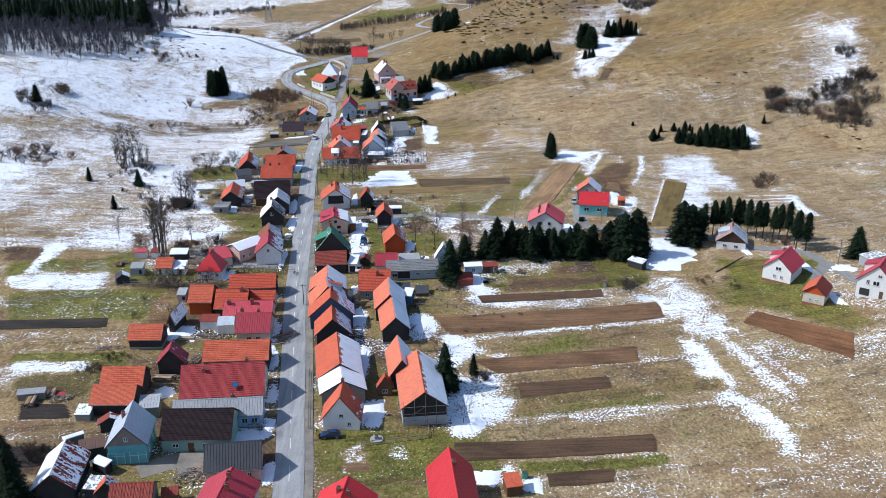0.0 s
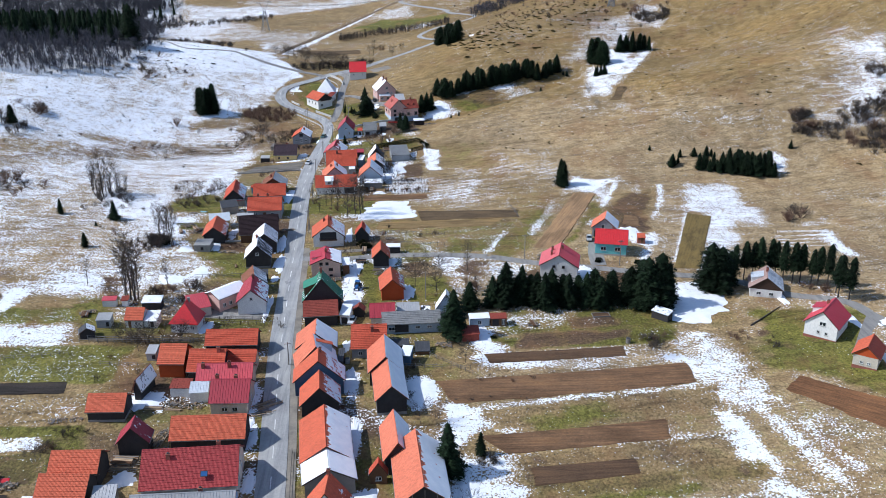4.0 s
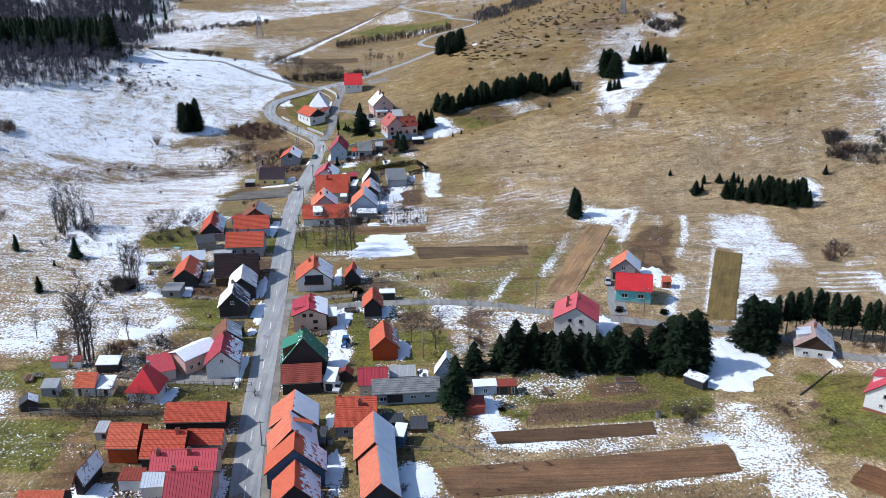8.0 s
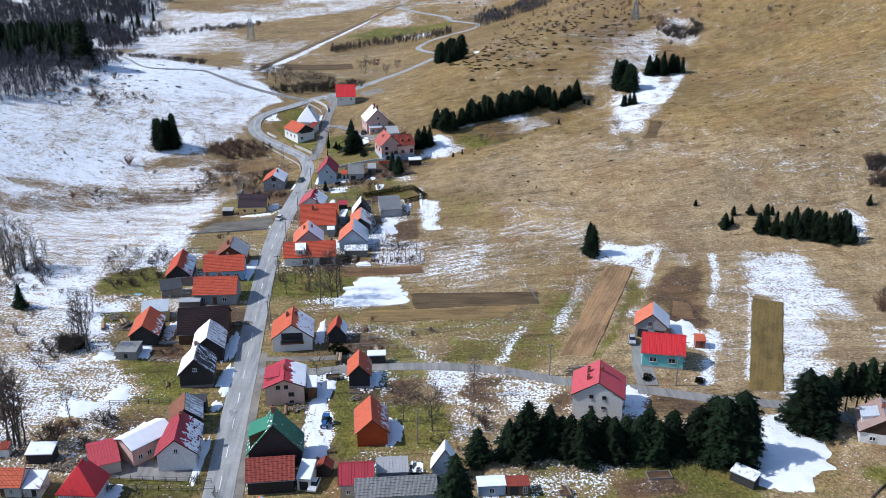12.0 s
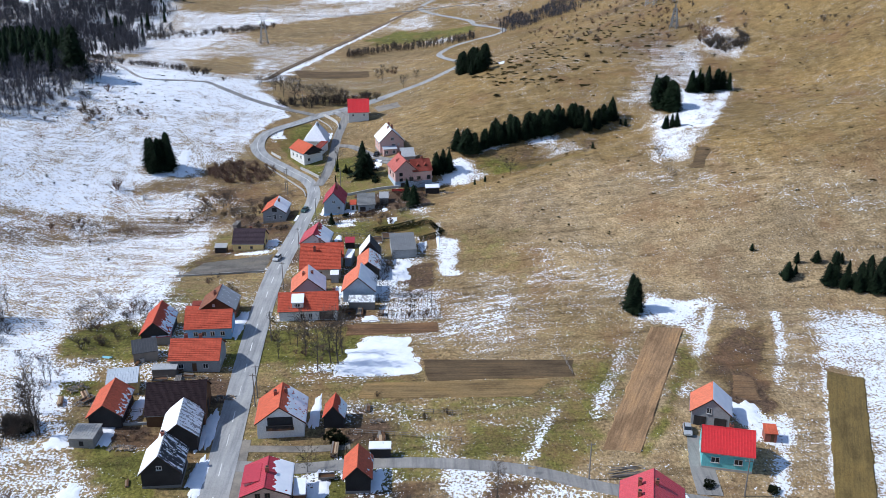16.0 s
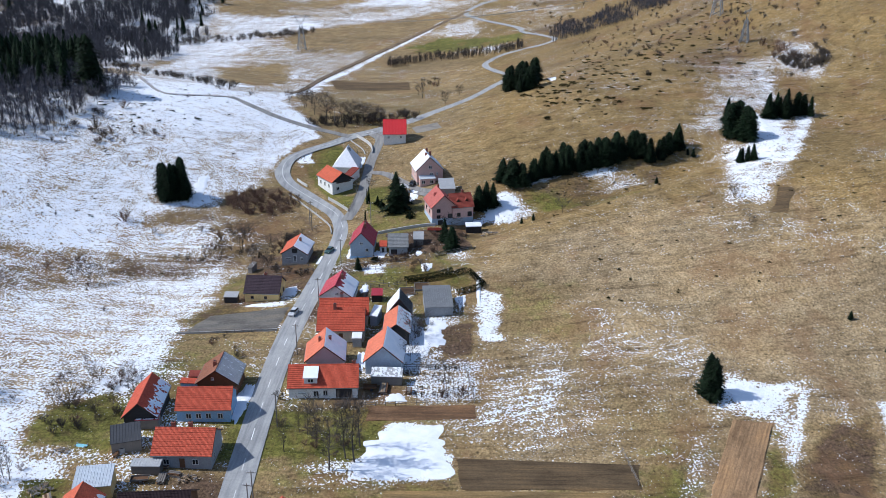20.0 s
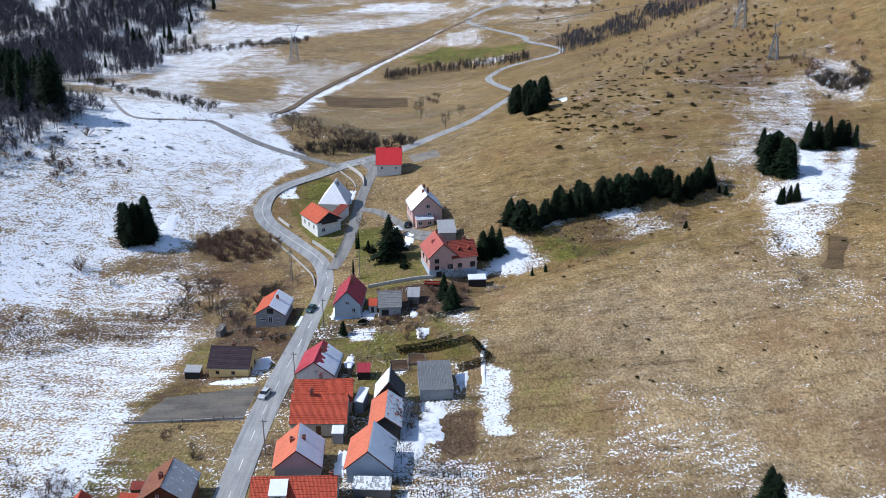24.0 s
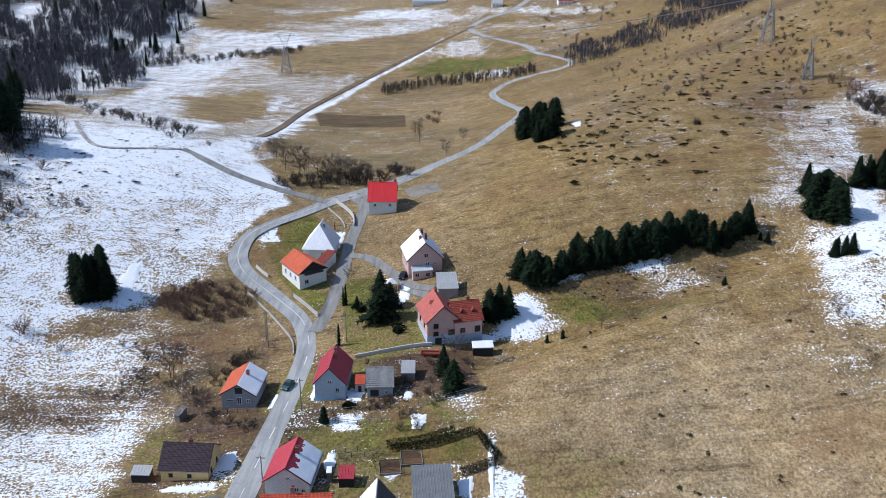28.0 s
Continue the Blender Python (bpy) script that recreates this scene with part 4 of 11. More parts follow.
# high pasture: ochre, thin snow along the hill line
plot((0.68, 0.2, 0.05, 0.5), [(103.2, 350.5), (120.3, 351.7), (120.8, 331.6), (123.8, 311.3), (114.6, 313.4), (110.8, 318.9), (103, 297.3), (96.1, 297.3), (106.3, 325.5), (100.1, 331.4)], 3.8)
plot((0.7, 0.2, 0.1, 0.5), [(144.5, 377.7), (147.2, 370.5), (145.9, 359), (139.7, 355.1), (138.4, 357.8)], 2.8)
rowed(0.25, 0.72, 3.4, [(120, 309), (138.2, 307.6), (133, 290.8), (115.8, 292.2)], 1.5)
streak(0, [(137.1, 305.9), (135.1, 293.6), (134.8, 283.2)], 3.5, 0.82)
streak(0, [(133.3, 312.6), (136.9, 314.1), (145.5, 320.3)], 3, 0.5)
plot((0.6, 0.15, 0.1, 0.5), [(209.3, 470.5), (218, 452.8), (207, 422), (197.4, 405.7), (185.8, 392), (176.1, 380.3), (172.3, 385.6), (185.2, 414.3), (198.1, 437.9)], 11.4)
streak(0, [(214.5, 444.6), (204.7, 417.6), (195.2, 401.9), (186, 387.7)], 6, 0.78)
plot((0.4, 0.2, 0.1, 0.6), [(187.1, 471.3), (202.1, 453), (174, 387.2), (171.4, 413.9)], 19)
plot((0.36, 0.15, 0.1, 0.6), [(72.6, 438.1), (109.6, 416.3), (150.3, 401.9), (170.5, 384), (159.9, 380.6), (107.8, 408.7), (73.5, 426.9)], 7.6)
plot((0.3, 0.3, 0.2, 0.4), [(30.2, 369.9), (58.7, 354.9), (58.6, 334.8), (30.5, 323.5)], 9.5)
# hill group and the drift beside it
plot((0.62, 0.2, 0.1, 0.4), [(88, 513.6), (98.3, 526.8), (113.8, 542.9), (118.9, 541.2), (110.1, 519.1), (99.1, 513.9), (93.3, 501.9), (89.4, 505.8)], 9.5)
plot((0.55, 0.2, 0.1, 0.4), [(111.8, 569.4), (133.5, 587.6), (143.5, 599.7), (140.4, 617.5), (150.5, 608.4), (159.6, 594.4), (148.2, 562.4), (134.1, 570.4), (119.4, 548.7), (110.2, 549.8)], 11.4)
plot((0.95, 0.1, 0.05, 0.4), [(110.1, 513.7), (117.4, 515), (114, 496), (106.1, 470.3), (102.3, 467.4), (96.6, 476.1), (102.6, 492.7)], 3.8)
plot((0.7, 0.1, 0.1, 0.4), [(94.6, 494.8), (99.3, 489.6), (96, 474.1), (102, 466.7), (100.1, 457.2), (96.9, 440.6), (90.7, 437.2), (86.2, 443.2), (87.5, 460.6)], 4.8)
streak(0, [(134.8, 532), (121.2, 500.4), (107.7, 469.8)], 3.2, 0.8)
plot((0.1, 0.3, 0.6, 0.3), [(97.4, 450.1), (104.1, 449.8), (97.7, 432.1), (91.7, 433.4)], 2.8)
# hollow under the spruces
plot((0.12, 0.45, 0.55, 0.1), [(14.7, 463.4), (24.2, 476.1), (43.3, 481.9), (62.6, 484.7), (77.5, 488.3), (77.1, 479.5), (59.8, 468.7), (44.7, 466.7), (29.2, 458.2)], 7.6)
plot((0.97, 0.1, 0.05, 0.4), [(9, 459.7), (17.1, 471.4), (21.6, 467.7), (22.2, 463.4), (24.3, 460.3), (14.6, 455.5), (8.5, 455.9)], 2.3)
plot((0.6, 0.4, 0.4, 0.3), [(21.5, 465.3), (28.2, 464.4), (29.4, 461), (23.4, 458.1), (20.5, 459.5)], 2.8)
plot((0.08, 0.95, 0.2, 0.1), [(27.6, 467.3), (34.4, 468.3), (38.3, 462), (29.2, 458.2), (28.1, 463.3)], 3.8)
plot((0.72, 0.3, 0.3, 0.3), [(44.2, 483.1), (51.4, 483.7), (55.6, 480.1), (52.1, 477.4), (45.1, 477.1)], 2.8)
plot((0.6, 0.3, 0.3, 0.3), [(50.6, 477.3), (60, 478.2), (62, 472.3), (55.6, 469.9), (49.2, 472.5)], 3.8)
streak(0, [(24.9, 473.5), (28.1, 475.7), (30.5, 477.4)], 2.5, 0.8)
streak(0, [(31.2, 476.4), (35.2, 478)], 2, 0.8)
streak(0, [(54.6, 484.7), (60, 489.1)], 2, 0.7)
# pale band across the pasture
plot((0.42, 0.15, 0.05, 0.7), [(33.9, 393.9), (46, 394.8), (55.7, 390.1), (67.8, 388.5), (69.2, 386.2), (54.6, 385.4), (36.5, 389.6)], 5.7)
plot((0.05, 0.4, 0.1, 0.35), [(11.5, 403.1), (20.5, 409.4), (31.6, 402.8), (32.8, 377.8), (14.6, 378), (11.8, 391.3)], 9.5)
plot((0.86, 0.15, 0.1, 0.4), [(-110.3, 354.3), (-99.1, 366.5), (-83, 352.9), (-79, 338), (-88.5, 317.9), (-100.8, 325.3)], 5)
plot((0.2, 0.3, 0.6, 0.3), [(-118.9, 277.5), (-110.0, 279.8), (-100.8, 276.9), (-101.1, 272.8), (-109.8, 270.2), (-116.3, 270.8)], 3)
plot((0.74, 0.15, 0.1, 0.5), [(-100.5, 415.7), (-88.4, 423.2), (-69.1, 417.6), (-63.9, 396.8), (-67.4, 377.6), (-79.8, 374.9)], 6)
plot((0.74, 0.15, 0.1, 0.5), [(-126.8, 402.4), (-115.9, 430.1), (-82.9, 430.3), (-71.7, 375.6), (-87.4, 357.3), (-107.8, 361.4)], 6)
# western meadow, wet brown ground along the brook
plot((0.38, 0.3, 0.5, 0.4), [(-100, 463.6), (-85.8, 472), (-74.8, 472.4), (-59.4, 467.7), (-53.4, 432.3), (-62.7, 430.8), (-64.6, 420), (-68.8, 437.1), (-89.1, 442.1), (-80.7, 455.9), (-100.3, 456.2)], 3.8)
plot((0.2, 0.4, 0.55, 0.4), [(-76.3, 472.2), (-62.9, 482.5), (-51.8, 476.8), (-42.2, 460), (-38.7, 441.1), (-49.8, 440.3), (-59.6, 456)], 3.8)
plot((0.4, 0.2, 0.55, 0.3), [(-110.4, 436.3), (-90.8, 439.3), (-63.6, 433.7), (-71.1, 423.3), (-97.1, 419.2), (-105.2, 425.4)], 5.7)
plot((0.2, 0.2, 0.95, 0.1), [(-98.7, 428.5), (-85.1, 431.8), (-74, 427.6), (-74, 424), (-92, 422.3)], 2.8)
plot((0.08, 0.6, 0.6, 0.1), [(-65.4, 394.5), (-61.9, 402.7), (-52.8, 398.6), (-54.1, 392), (-66.4, 385.7)], 2.8)
plot((0.05, 0.3, 0.85, 0.1), [(-56.8, 393.1), (-50.4, 392.9), (-48, 386.7), (-54.3, 385.7)], 2.8)
plot((0.95, 0.1, 0.05, 0.4), [(-92.1, 480.9), (-89.5, 492.5), (-86.1, 486.5), (-80.1, 474.3), (-88.7, 471.3)], 2.3)
# plain beyond the hill: long strips of snow and straw
plot((0.68, 0.1, 0.1, 0.5), [(-211.8, 885.5), (-178.3, 944.2), (-152, 886.4), (-160.9, 757.6), (-166.5, 700.8)], 11.4)
plot((0.64, 0.1, 0.1, 0.5), [(-220.4, 1001.8), (-147.4, 1009.9), (-147.7, 922.4), (-203.3, 925.3)], 11.4)
plot((0.58, 0.1, 0.1, 0.5), [(-135.6, 996.5), (-56.4, 1045.2), (-25.2, 1041.9), (-23.9, 1008), (-115.9, 933.6)], 11.4)
plot((0.50, 0.1, 0.1, 0.5), [(-149.2, 827.1), (-72.5, 855.7), (-64.5, 819.4), (-93.8, 762.8), (-147.2, 766.7)], 11.4)
plot((0.64, 0.1, 0.1, 0.5), [(-179.6, 676.5), (-160.6, 727.1), (-123.8, 682.4), (-106.6, 584.3), (-131.1, 585.6)], 11.4)
plot((0.68, 0.1, 0.1, 0.5), [(-126.1, 1123.7), (-26.9, 1082.8), (-25.5, 1048.9), (-117.4, 1062.8)], 11.4)
plot((0.49, 0.1, 0.1, 0.5), [(-108.7, 647.5), (-104.1, 706.1), (-99.8, 759.9), (-82.4, 795.5), (-75.3, 770.2), (-92.4, 692.2), (-86.4, 599.4), (-92.2, 587.4)], 11.4)
plot((0.60, 0.1, 0.1, 0.5), [(-8.7, 1078.8), (99.1, 986), (96.7, 964.4), (-3.2, 1044)], 11.4)
plot((0.49, 0.1, 0.1, 0.5), [(6.5, 998.6), (74.4, 952.4), (72.9, 934.6), (6.6, 970.4)], 11.4)
plot((0.57, 0.1, 0.1, 0.5), [(-21.8, 954.9), (6.7, 945.2), (6.8, 894.6), (-17.4, 903.1)], 11.4)
plot((0.68, 0.1, 0.1, 0.5), [(-6.4, 860.9), (21.5, 841.5), (24.2, 808.6), (-3.7, 821)], 11.4)
plot((0.13, 0.12, 0.05, 0.45), [(-152.8, 1093.4), (-104, 1117.2), (-100.5, 1087.9), (-147.7, 1064.6)], 9.5)
plot((0.13, 0.12, 0.05, 0.45), [(-139.2, 922.3), (-95, 968.9), (-23.5, 997.1), (-22.2, 965.2), (-77.2, 894.4), (-110.6, 856.1), (-137.6, 875.3)], 9.5)
plot((0.13, 0.12, 0.05, 0.45), [(-148.9, 739.1), (-120.5, 780), (-99.1, 710.2), (-113.2, 663.9), (-129, 672.3)], 9.5)
plot((0.13, 0.12, 0.05, 0.45), [(-98.2, 901), (-57.6, 946.7), (-59.1, 916.3), (-88.5, 861.3)], 9.5)
plot((0.06, 0.95, 0.1, 0.2), [(-43.7, 876.3), (-19.5, 894.8), (10.6, 871.5), (40.7, 863.1), (35.8, 836.7), (10.5, 832.7), (-37.7, 846.8)], 7.6)
plot((0.3, 0.4, 0.35, 0.3), [(-76.6, 606.5), (-80.3, 721.3), (-28.1, 671.5), (-14.6, 769.8), (-7.2, 579.4), (-15.3, 558.3), (-34.1, 561.7), (-57.8, 591.5)], 11.4)
streak(0, [(-80.5, 593.6), (-86.8, 707.6), (-77.1, 760.4), (-63, 838.5), (-41.7, 904.5), (-22.1, 961.1)], 4, 0.8)
# snow under the bare wood
plot((0.74, 0.1, 0.15, 0.3), [(-194.4, 469.3), (-168, 476.8), (-147.4, 490.6), (-133.8, 516.7), (-141.8, 576.6), (-145.8, 560.4), (-178.2, 528), (-228.4, 555.8)], 7.6)
plot((0.72, 0.1, 0.2, 0.3), [(-198.3, 669.1), (-191.1, 760.4), (-199, 882.7), (-247.8, 1083.2), (-396.3, 1021.4), (-301.6, 825.5)], 15.2)

# yards and lawns of the village
plot((0.12, 0.85, 0.25, 0.3), [(-18.6, 162.8), (-2.9, 162.7), (15, 159.5), (18.1, 147.5), (-17.4, 148.2)], 1.5)
plot((0.62, 0.3, 0.4, 0.4), [(-13.4, 155.6), (-9.5, 158.9), (-9, 151.7), (-12.3, 149.6)], 1)
plot((0.55, 0.6, 0.2, 0.4), [(-4, 157.9), (-1.2, 158.5), (-0.5, 153.3), (-3.9, 153.4)], 1)
plot((0.88, 0.1, 0.05, 0.5), [(-86.6, 530.8), (-58.6, 541), (-55.1, 537.7), (-62.2, 523.6), (-66.8, 511.7), (-66.6, 502.6), (-76.7, 493.9)], 2)
plot((0.14, 0.45, 0.7, 0.2), [(-60.6, 439), (-39.6, 439.6), (-37.6, 418.7), (-43.3, 415.9), (-55.4, 417.4)], 2)
plot((0.3, 0.45, 0.55, 0.2), [(-30.2, 431.5), (-4.6, 433.8), (-3.9, 420), (-11.2, 420.8), (-28.7, 422.7)], 1.6)
plot((0.88, 0.2, 0.1, 0.4), [(-24, 424.5), (-17.6, 423.7), (-17, 418.1), (-23.5, 417.2)], 1)
plot((0.16, 0.7, 0.35, 0.2), [(-18.6, 421.5), (-2.8, 422.1), (-1.8, 402.4), (-9.6, 402.6), (-17.6, 412.8)], 1.6)
plot((0.85, 0.2, 0.1, 0.4), [(-13.2, 407.5), (-9.6, 409.3), (-8, 403.5), (-10.6, 400.8)], 0.9)
plot((0.62, 0.3, 0.45, 0.3), [(-8.9, 377.1), (1.8, 388.7), (6.5, 385.3), (-2.3, 378.8), (1, 367.9), (9.2, 368.1), (9.2, 351.5), (-5.1, 350.9)], 1.2)
plot((0.16, 0.4, 0.7, 0.3), [(-0.8, 385.4), (7.2, 387), (7.8, 372.6), (0.9, 370)], 1)
plot((0.8, 0.2, 0.1, 0.5), [(9.5, 405.6), (15.1, 401.6), (13.9, 378.8), (8.8, 377.3)], 1.4)
plot((0.1, 0.8, 0.25, 0.2), [(-42.6, 346.1), (-33.1, 344.3), (-10.2, 348.5), (-10.6, 338), (-8.7, 330.3), (-41, 328.4)], 1.5)
plot((0.12, 0.75, 0.3, 0.3), [(-82.7, 341.4), (-69.8, 349), (-60.9, 341.6), (-61.8, 329), (-78.8, 329.1)], 2)
plot((0.5, 0.3, 0.55, 0.2), [(-80.3, 341.8), (-73, 358.1), (-75, 368.8), (-78.4, 354.1), (-85, 346.9)], 2)
plot((0.8, 0.1, 0.1, 0.5), [(-105.1, 353), (-90, 355.7), (-89.1, 367), (-76.7, 368.6), (-78.4, 354.1), (-83.8, 344.1), (-85.7, 328.1), (-92.5, 327.1)], 3)
plot((0.16, 0.75, 0.35, 0.2), [(-85.3, 259.4), (-71.8, 262.2), (-55.4, 255.6), (-35.4, 251), (-34.3, 244.6), (-55.9, 240.9), (-77.2, 239)], 3)
plot((0.14, 0.6, 0.6, 0.2), [(-70.7, 239), (-51.5, 240.9), (-49.5, 233.3), (-64, 232), (-75.1, 233.5)], 2)
plot((0.1, 0.85, 0.2, 0.2), [(-13.2, 283.9), (-8.3, 282.1), (-4.5, 258.3), (-8, 254), (-11.5, 271.2)], 1.2)
plot((0.9, 0.2, 0.1, 0.4), [(-17.5, 281.4), (-13.6, 279.6), (-10.5, 258.7), (-12.6, 254.7), (-16.2, 259.1), (-16.3, 271.6)], 1.2)
plot((0.14, 0.75, 0.3, 0.3), [(-2.6, 273.2), (11.9, 272.1), (12.3, 252.8), (-1.1, 258.1)], 2)
plot((0.7, 0.3, 0.3, 0.4), [(6.3, 294.8), (16.7, 286), (15.8, 271.9), (8.1, 277.9)], 2)

# western meadow: thin broken snow with withered grass
plot((0.50, 0.2, 0.22, 0.8), [(-138.8, 321.3), (-127.1, 353.9), (-95.4, 329.1), (-79.7, 296.4), (-82, 277.3), (-121, 275.4)], 8)
plot((0.50, 0.2, 0.55, 0.5), [(-160.5, 377.7), (-139, 411.7), (-109.9, 441.2), (-78.9, 442.6), (-81.8, 428.9), (-123, 396.8), (-151.7, 354.8)], 5)
plot((0.62, 0.2, 0.15, 0.7), [(-157.3, 369.2), (-123, 396.8), (-81.4, 426.8), (-70, 364.2), (-85.6, 337.4), (-115.6, 357.1), (-141, 327)], 8)
plot((0.58, 0.2, 0.2, 0.7), [(-89, 291.1), (-78, 302.8), (-65.9, 298), (-56.6, 278.1), (-59.6, 257.1), (-71.4, 246.3)], 6)
plot((0.42, 0.3, 0.4, 0.6), [(-78.5, 264.4), (-68.6, 271), (-59.1, 259), (-59.9, 248.1), (-70.8, 244.6)], 4)
plot((0.66, 0.1, 0.1, 0.5), [(-154.9, 490.4), (-136.3, 516.2), (-101.2, 523.1), (-63.4, 535.5), (-68.8, 508.5), (-105.9, 483.9), (-138.4, 451.9)], 10)
plot((0.60, 0.2, 0.25, 0.5), [(-94.6, 498.7), (-68, 504.5), (-67.5, 492.3), (-81.6, 478), (-88.6, 483.1)], 4)
plot((0.62, 0.2, 0.2, 0.6), [(-110.8, 456.5), (-79.4, 461.1), (-71.5, 449.8), (-79.4, 438.1), (-101.2, 435.4)], 6)
plot((0.44, 0.2, 0.6, 0.4), [(-102.2, 437.4), (-70.5, 442.7), (-62.9, 427.9), (-94.2, 420.8)], 4)
plot((0.66, 0.2, 0.2, 0.6), [(-94.2, 420.8), (-63.8, 426.8), (-63.4, 412.2), (-66.6, 397.8), (-82.4, 397.7)], 6)
# dug beds and thin snow on the lawn below the hedge
plot((0.12, 0.35, 0.7, 0.3), [(30.2, 236.5), (57.2, 237.6), (56.2, 233.7), (31.7, 228.5), (24.6, 227.8)], 1.0)
plot((0.52, 0.5, 0.3, 0.4), [(23.3, 248.4), (44, 246.9), (41.5, 240.4), (31.8, 238.6), (24.1, 242.8)], 2.0)
plot((0.2, 0.4, 0.7, 0.3), [(41.5, 244.2), (54.9, 245.4), (55.1, 240.4), (42.6, 238.7)], 0.8)

nx, ny = len(xs), len(ys)
idx = np.arange(nx * ny).reshape(ny, nx)
quads = np.stack([idx[:-1, :-1], idx[:-1, 1:], idx[1:, 1:], idx[1:, :-1]], -1).reshape(-1, 4)
me = bpy.data.meshes.new("ground")
me.vertices.add(nx * ny)
me.vertices.foreach_set("co", np.stack([fx, fy, fz], 1).ravel())
me.loops.add(quads.size)
me.loops.foreach_set("vertex_index", quads.ravel())
me.polygons.add(len(quads))
me.polygons.foreach_set("loop_start", np.arange(0, quads.size, 4))
me.polygons.foreach_set("use_smooth", [True] * len(quads))
me.update(calc_edges=True)
at = me.attributes.new("cover", "FLOAT_COLOR", "POINT")
at.data.foreach_set("color", np.clip(cover, 0, 1).ravel())
me.materials.append(GROUND)
ground = tagged(new("ground", me), "valley meadow of dry grass with melting snow patches", "ground", kind="structure")


def snow_bank(x, y, rx, ry, rot=0.0, square=3.0, thick=0.16):
    """A ragged sheet of lying snow, thicker in the middle."""
    r = random.Random(round(x * 31 + y * 17))
    rings, n = 4, 80
    g = Geo()
    ph_ = [r.uniform(0, 6.28) for _ in range(4)]
    off = [1 + 0.14 * math.sin(3 * k / n * 6.283 + ph_[0]) + 0.10 * math.sin(7 * k / n * 6.283 + ph_[1]) + 0.07 * math.sin(13 * k / n * 6.283 + ph_[2]) + r.uniform(-0.035, 0.035) for k in range(n)]
    c, s = math.cos(radians(rot)), math.sin(radians(rot))
    pts = [(x, y, 1.0)]
    for j in range(1, rings + 1):
        f = j / rings
        for k in range(n):
            a_ = 6.283 * k / n
            ca, sa = math.cos(a_), math.sin(a_)
            d = (abs(ca) ** square + abs(sa) ** square) ** (-1 / square) * (1 + (off[k] - 1) * f) * f
            u, v = rx * d * ca, ry * d * sa
            pts.append((x + c * u - s * v, y + s * u + c * v, 1 - f ** 3))
    hz = heights([p[0] for p in pts], [p[1] for p in pts])
    g.v = [(p[0], p[1], z + 0.02 + thick * p[2] + (0.05 if p[2] > 0.02 else -0.06)) for p, z in zip(pts, hz)]
    g.f = [(0, 1 + k, 1 + (k + 1) % n) for k in range(n)]
    for j in range(rings - 1):
        a_, b_ = 1 + j * n, 1 + (j + 1) * n
        g.f += [(a_ + k, b_ + k, b_ + (k + 1) % n, a_ + (k + 1) % n) for k in range(n)]
    return tagged(g.make("snow_patch", SNOW, smooth=True), "melting snow patch lying on the grass", "snow", "snow patches", "structure")


snow_bank(-34.5, 210.3, 1.0, 4.4, 0)
snow_bank(-33.0, 200.7, 1.1, 4.4, 0)
snow_bank(-31.3, 192.7, 0.9, 2.7, 0)
snow_bank(-30.0, 177.5, 1.0, 3.3, 0)
snow_bank(-29.4, 165.7, 1.3, 2.8, 0)
snow_bank(-32.7, 161.0, 3.4, 1.6, 0)
snow_bank(-27.1, 148.8, 1.2, 3.4, 0)
snow_bank(-36.7, 254.5, 1.0, 7.8, 0)
snow_bank(-36.7, 282.6, 1.3, 4.7, 0)
snow_bank(-5.6, 329.3, 6.7, 6.6, 0)
snow_bank(-7.6, 170.4, 2.3, 5.4, 0)
snow_bank(-10.9, 192.6, 1.2, 7.0, 0)
snow_bank(3.3, 208.7, 3.1, 6.0, 0)
snow_bank(12.0, 169.2, 3.1, 8.0, 0)
snow_bank(-56.6, 208.4, 3.4, 3.1, 0)
snow_bank(-54.0, 179.4, 2.5, 2.4, 0)
snow_bank(0.7, 262.0, 1.9, 5.1, 0)
snow_bank(-14.5, 257.5, 2.4, 4.4, 0)
snow_bank(-15.4, 275.2, 1.7, 5.7, 0)
snow_bank(-12.6, 215.4, 1.7, 5.5, 0)
snow_bank(-14.4, 232.1, 1.0, 3.0, 0)
snow_bank(3.2, 211.6, 3.7, 3.8, 0)
snow_bank(19.3, 235.7, 2.2, 4.4, 0)
snow_bank(-51.5, 242.3, 2.2, 2.4, 0)
snow_bank(-36.9, 286.3, 1.3, 5.5, 0)
snow_bank(-38.6, 300.9, 1.6, 6.9, 0)
snow_bank(-39.3, 298.0, 1.2, 4.9, 0)
snow_bank(-37.9, 285.3, 1.1, 3.9, 0)
snow_bank(-37.2, 273.8, 1.2, 2.2, 0)
snow_bank(-13.8, 281.8, 1.6, 6.2, 0)
snow_bank(-17.7, 307.2, 1.1, 6.6, 0)
snow_bank(-4.3, 283.3, 2.0, 3.4, 0)
snow_bank(-59.3, 298.9, 1.1, 5.3, 0)
snow_bank(-41.5, 347.5, 1.6, 6.6, 0)
snow_bank(-5.1, 332.3, 8.2, 8.6, 0, 7)
snow_bank(76.6, 250.4, 9.0, 10.2, 0, 2.2, 0.3)
snow_bank(66.0, 354.2, 3.3, 3.9, 0)
snow_bank(-8.4, 376.9, 1.9, 11.2, 0)
snow_bank(-18.3, 368.0, 1.6, 4.3, 0)
snow_bank(-41.3, 351.2, 1.1, 5.2, 0)
snow_bank(-20.9, 382.5, 1.7, 4.0, 0)
snow_bank(-2.0, 386.1, 2.7, 4.3, 0)
snow_bank(-52.9, 355.6, 2.1, 2.5, 0)
snow_bank(14.1, 461.3, 3.8, 4.1, 0)
snow_bank(16.9, 464.0, 3.0, 4.6, 0)
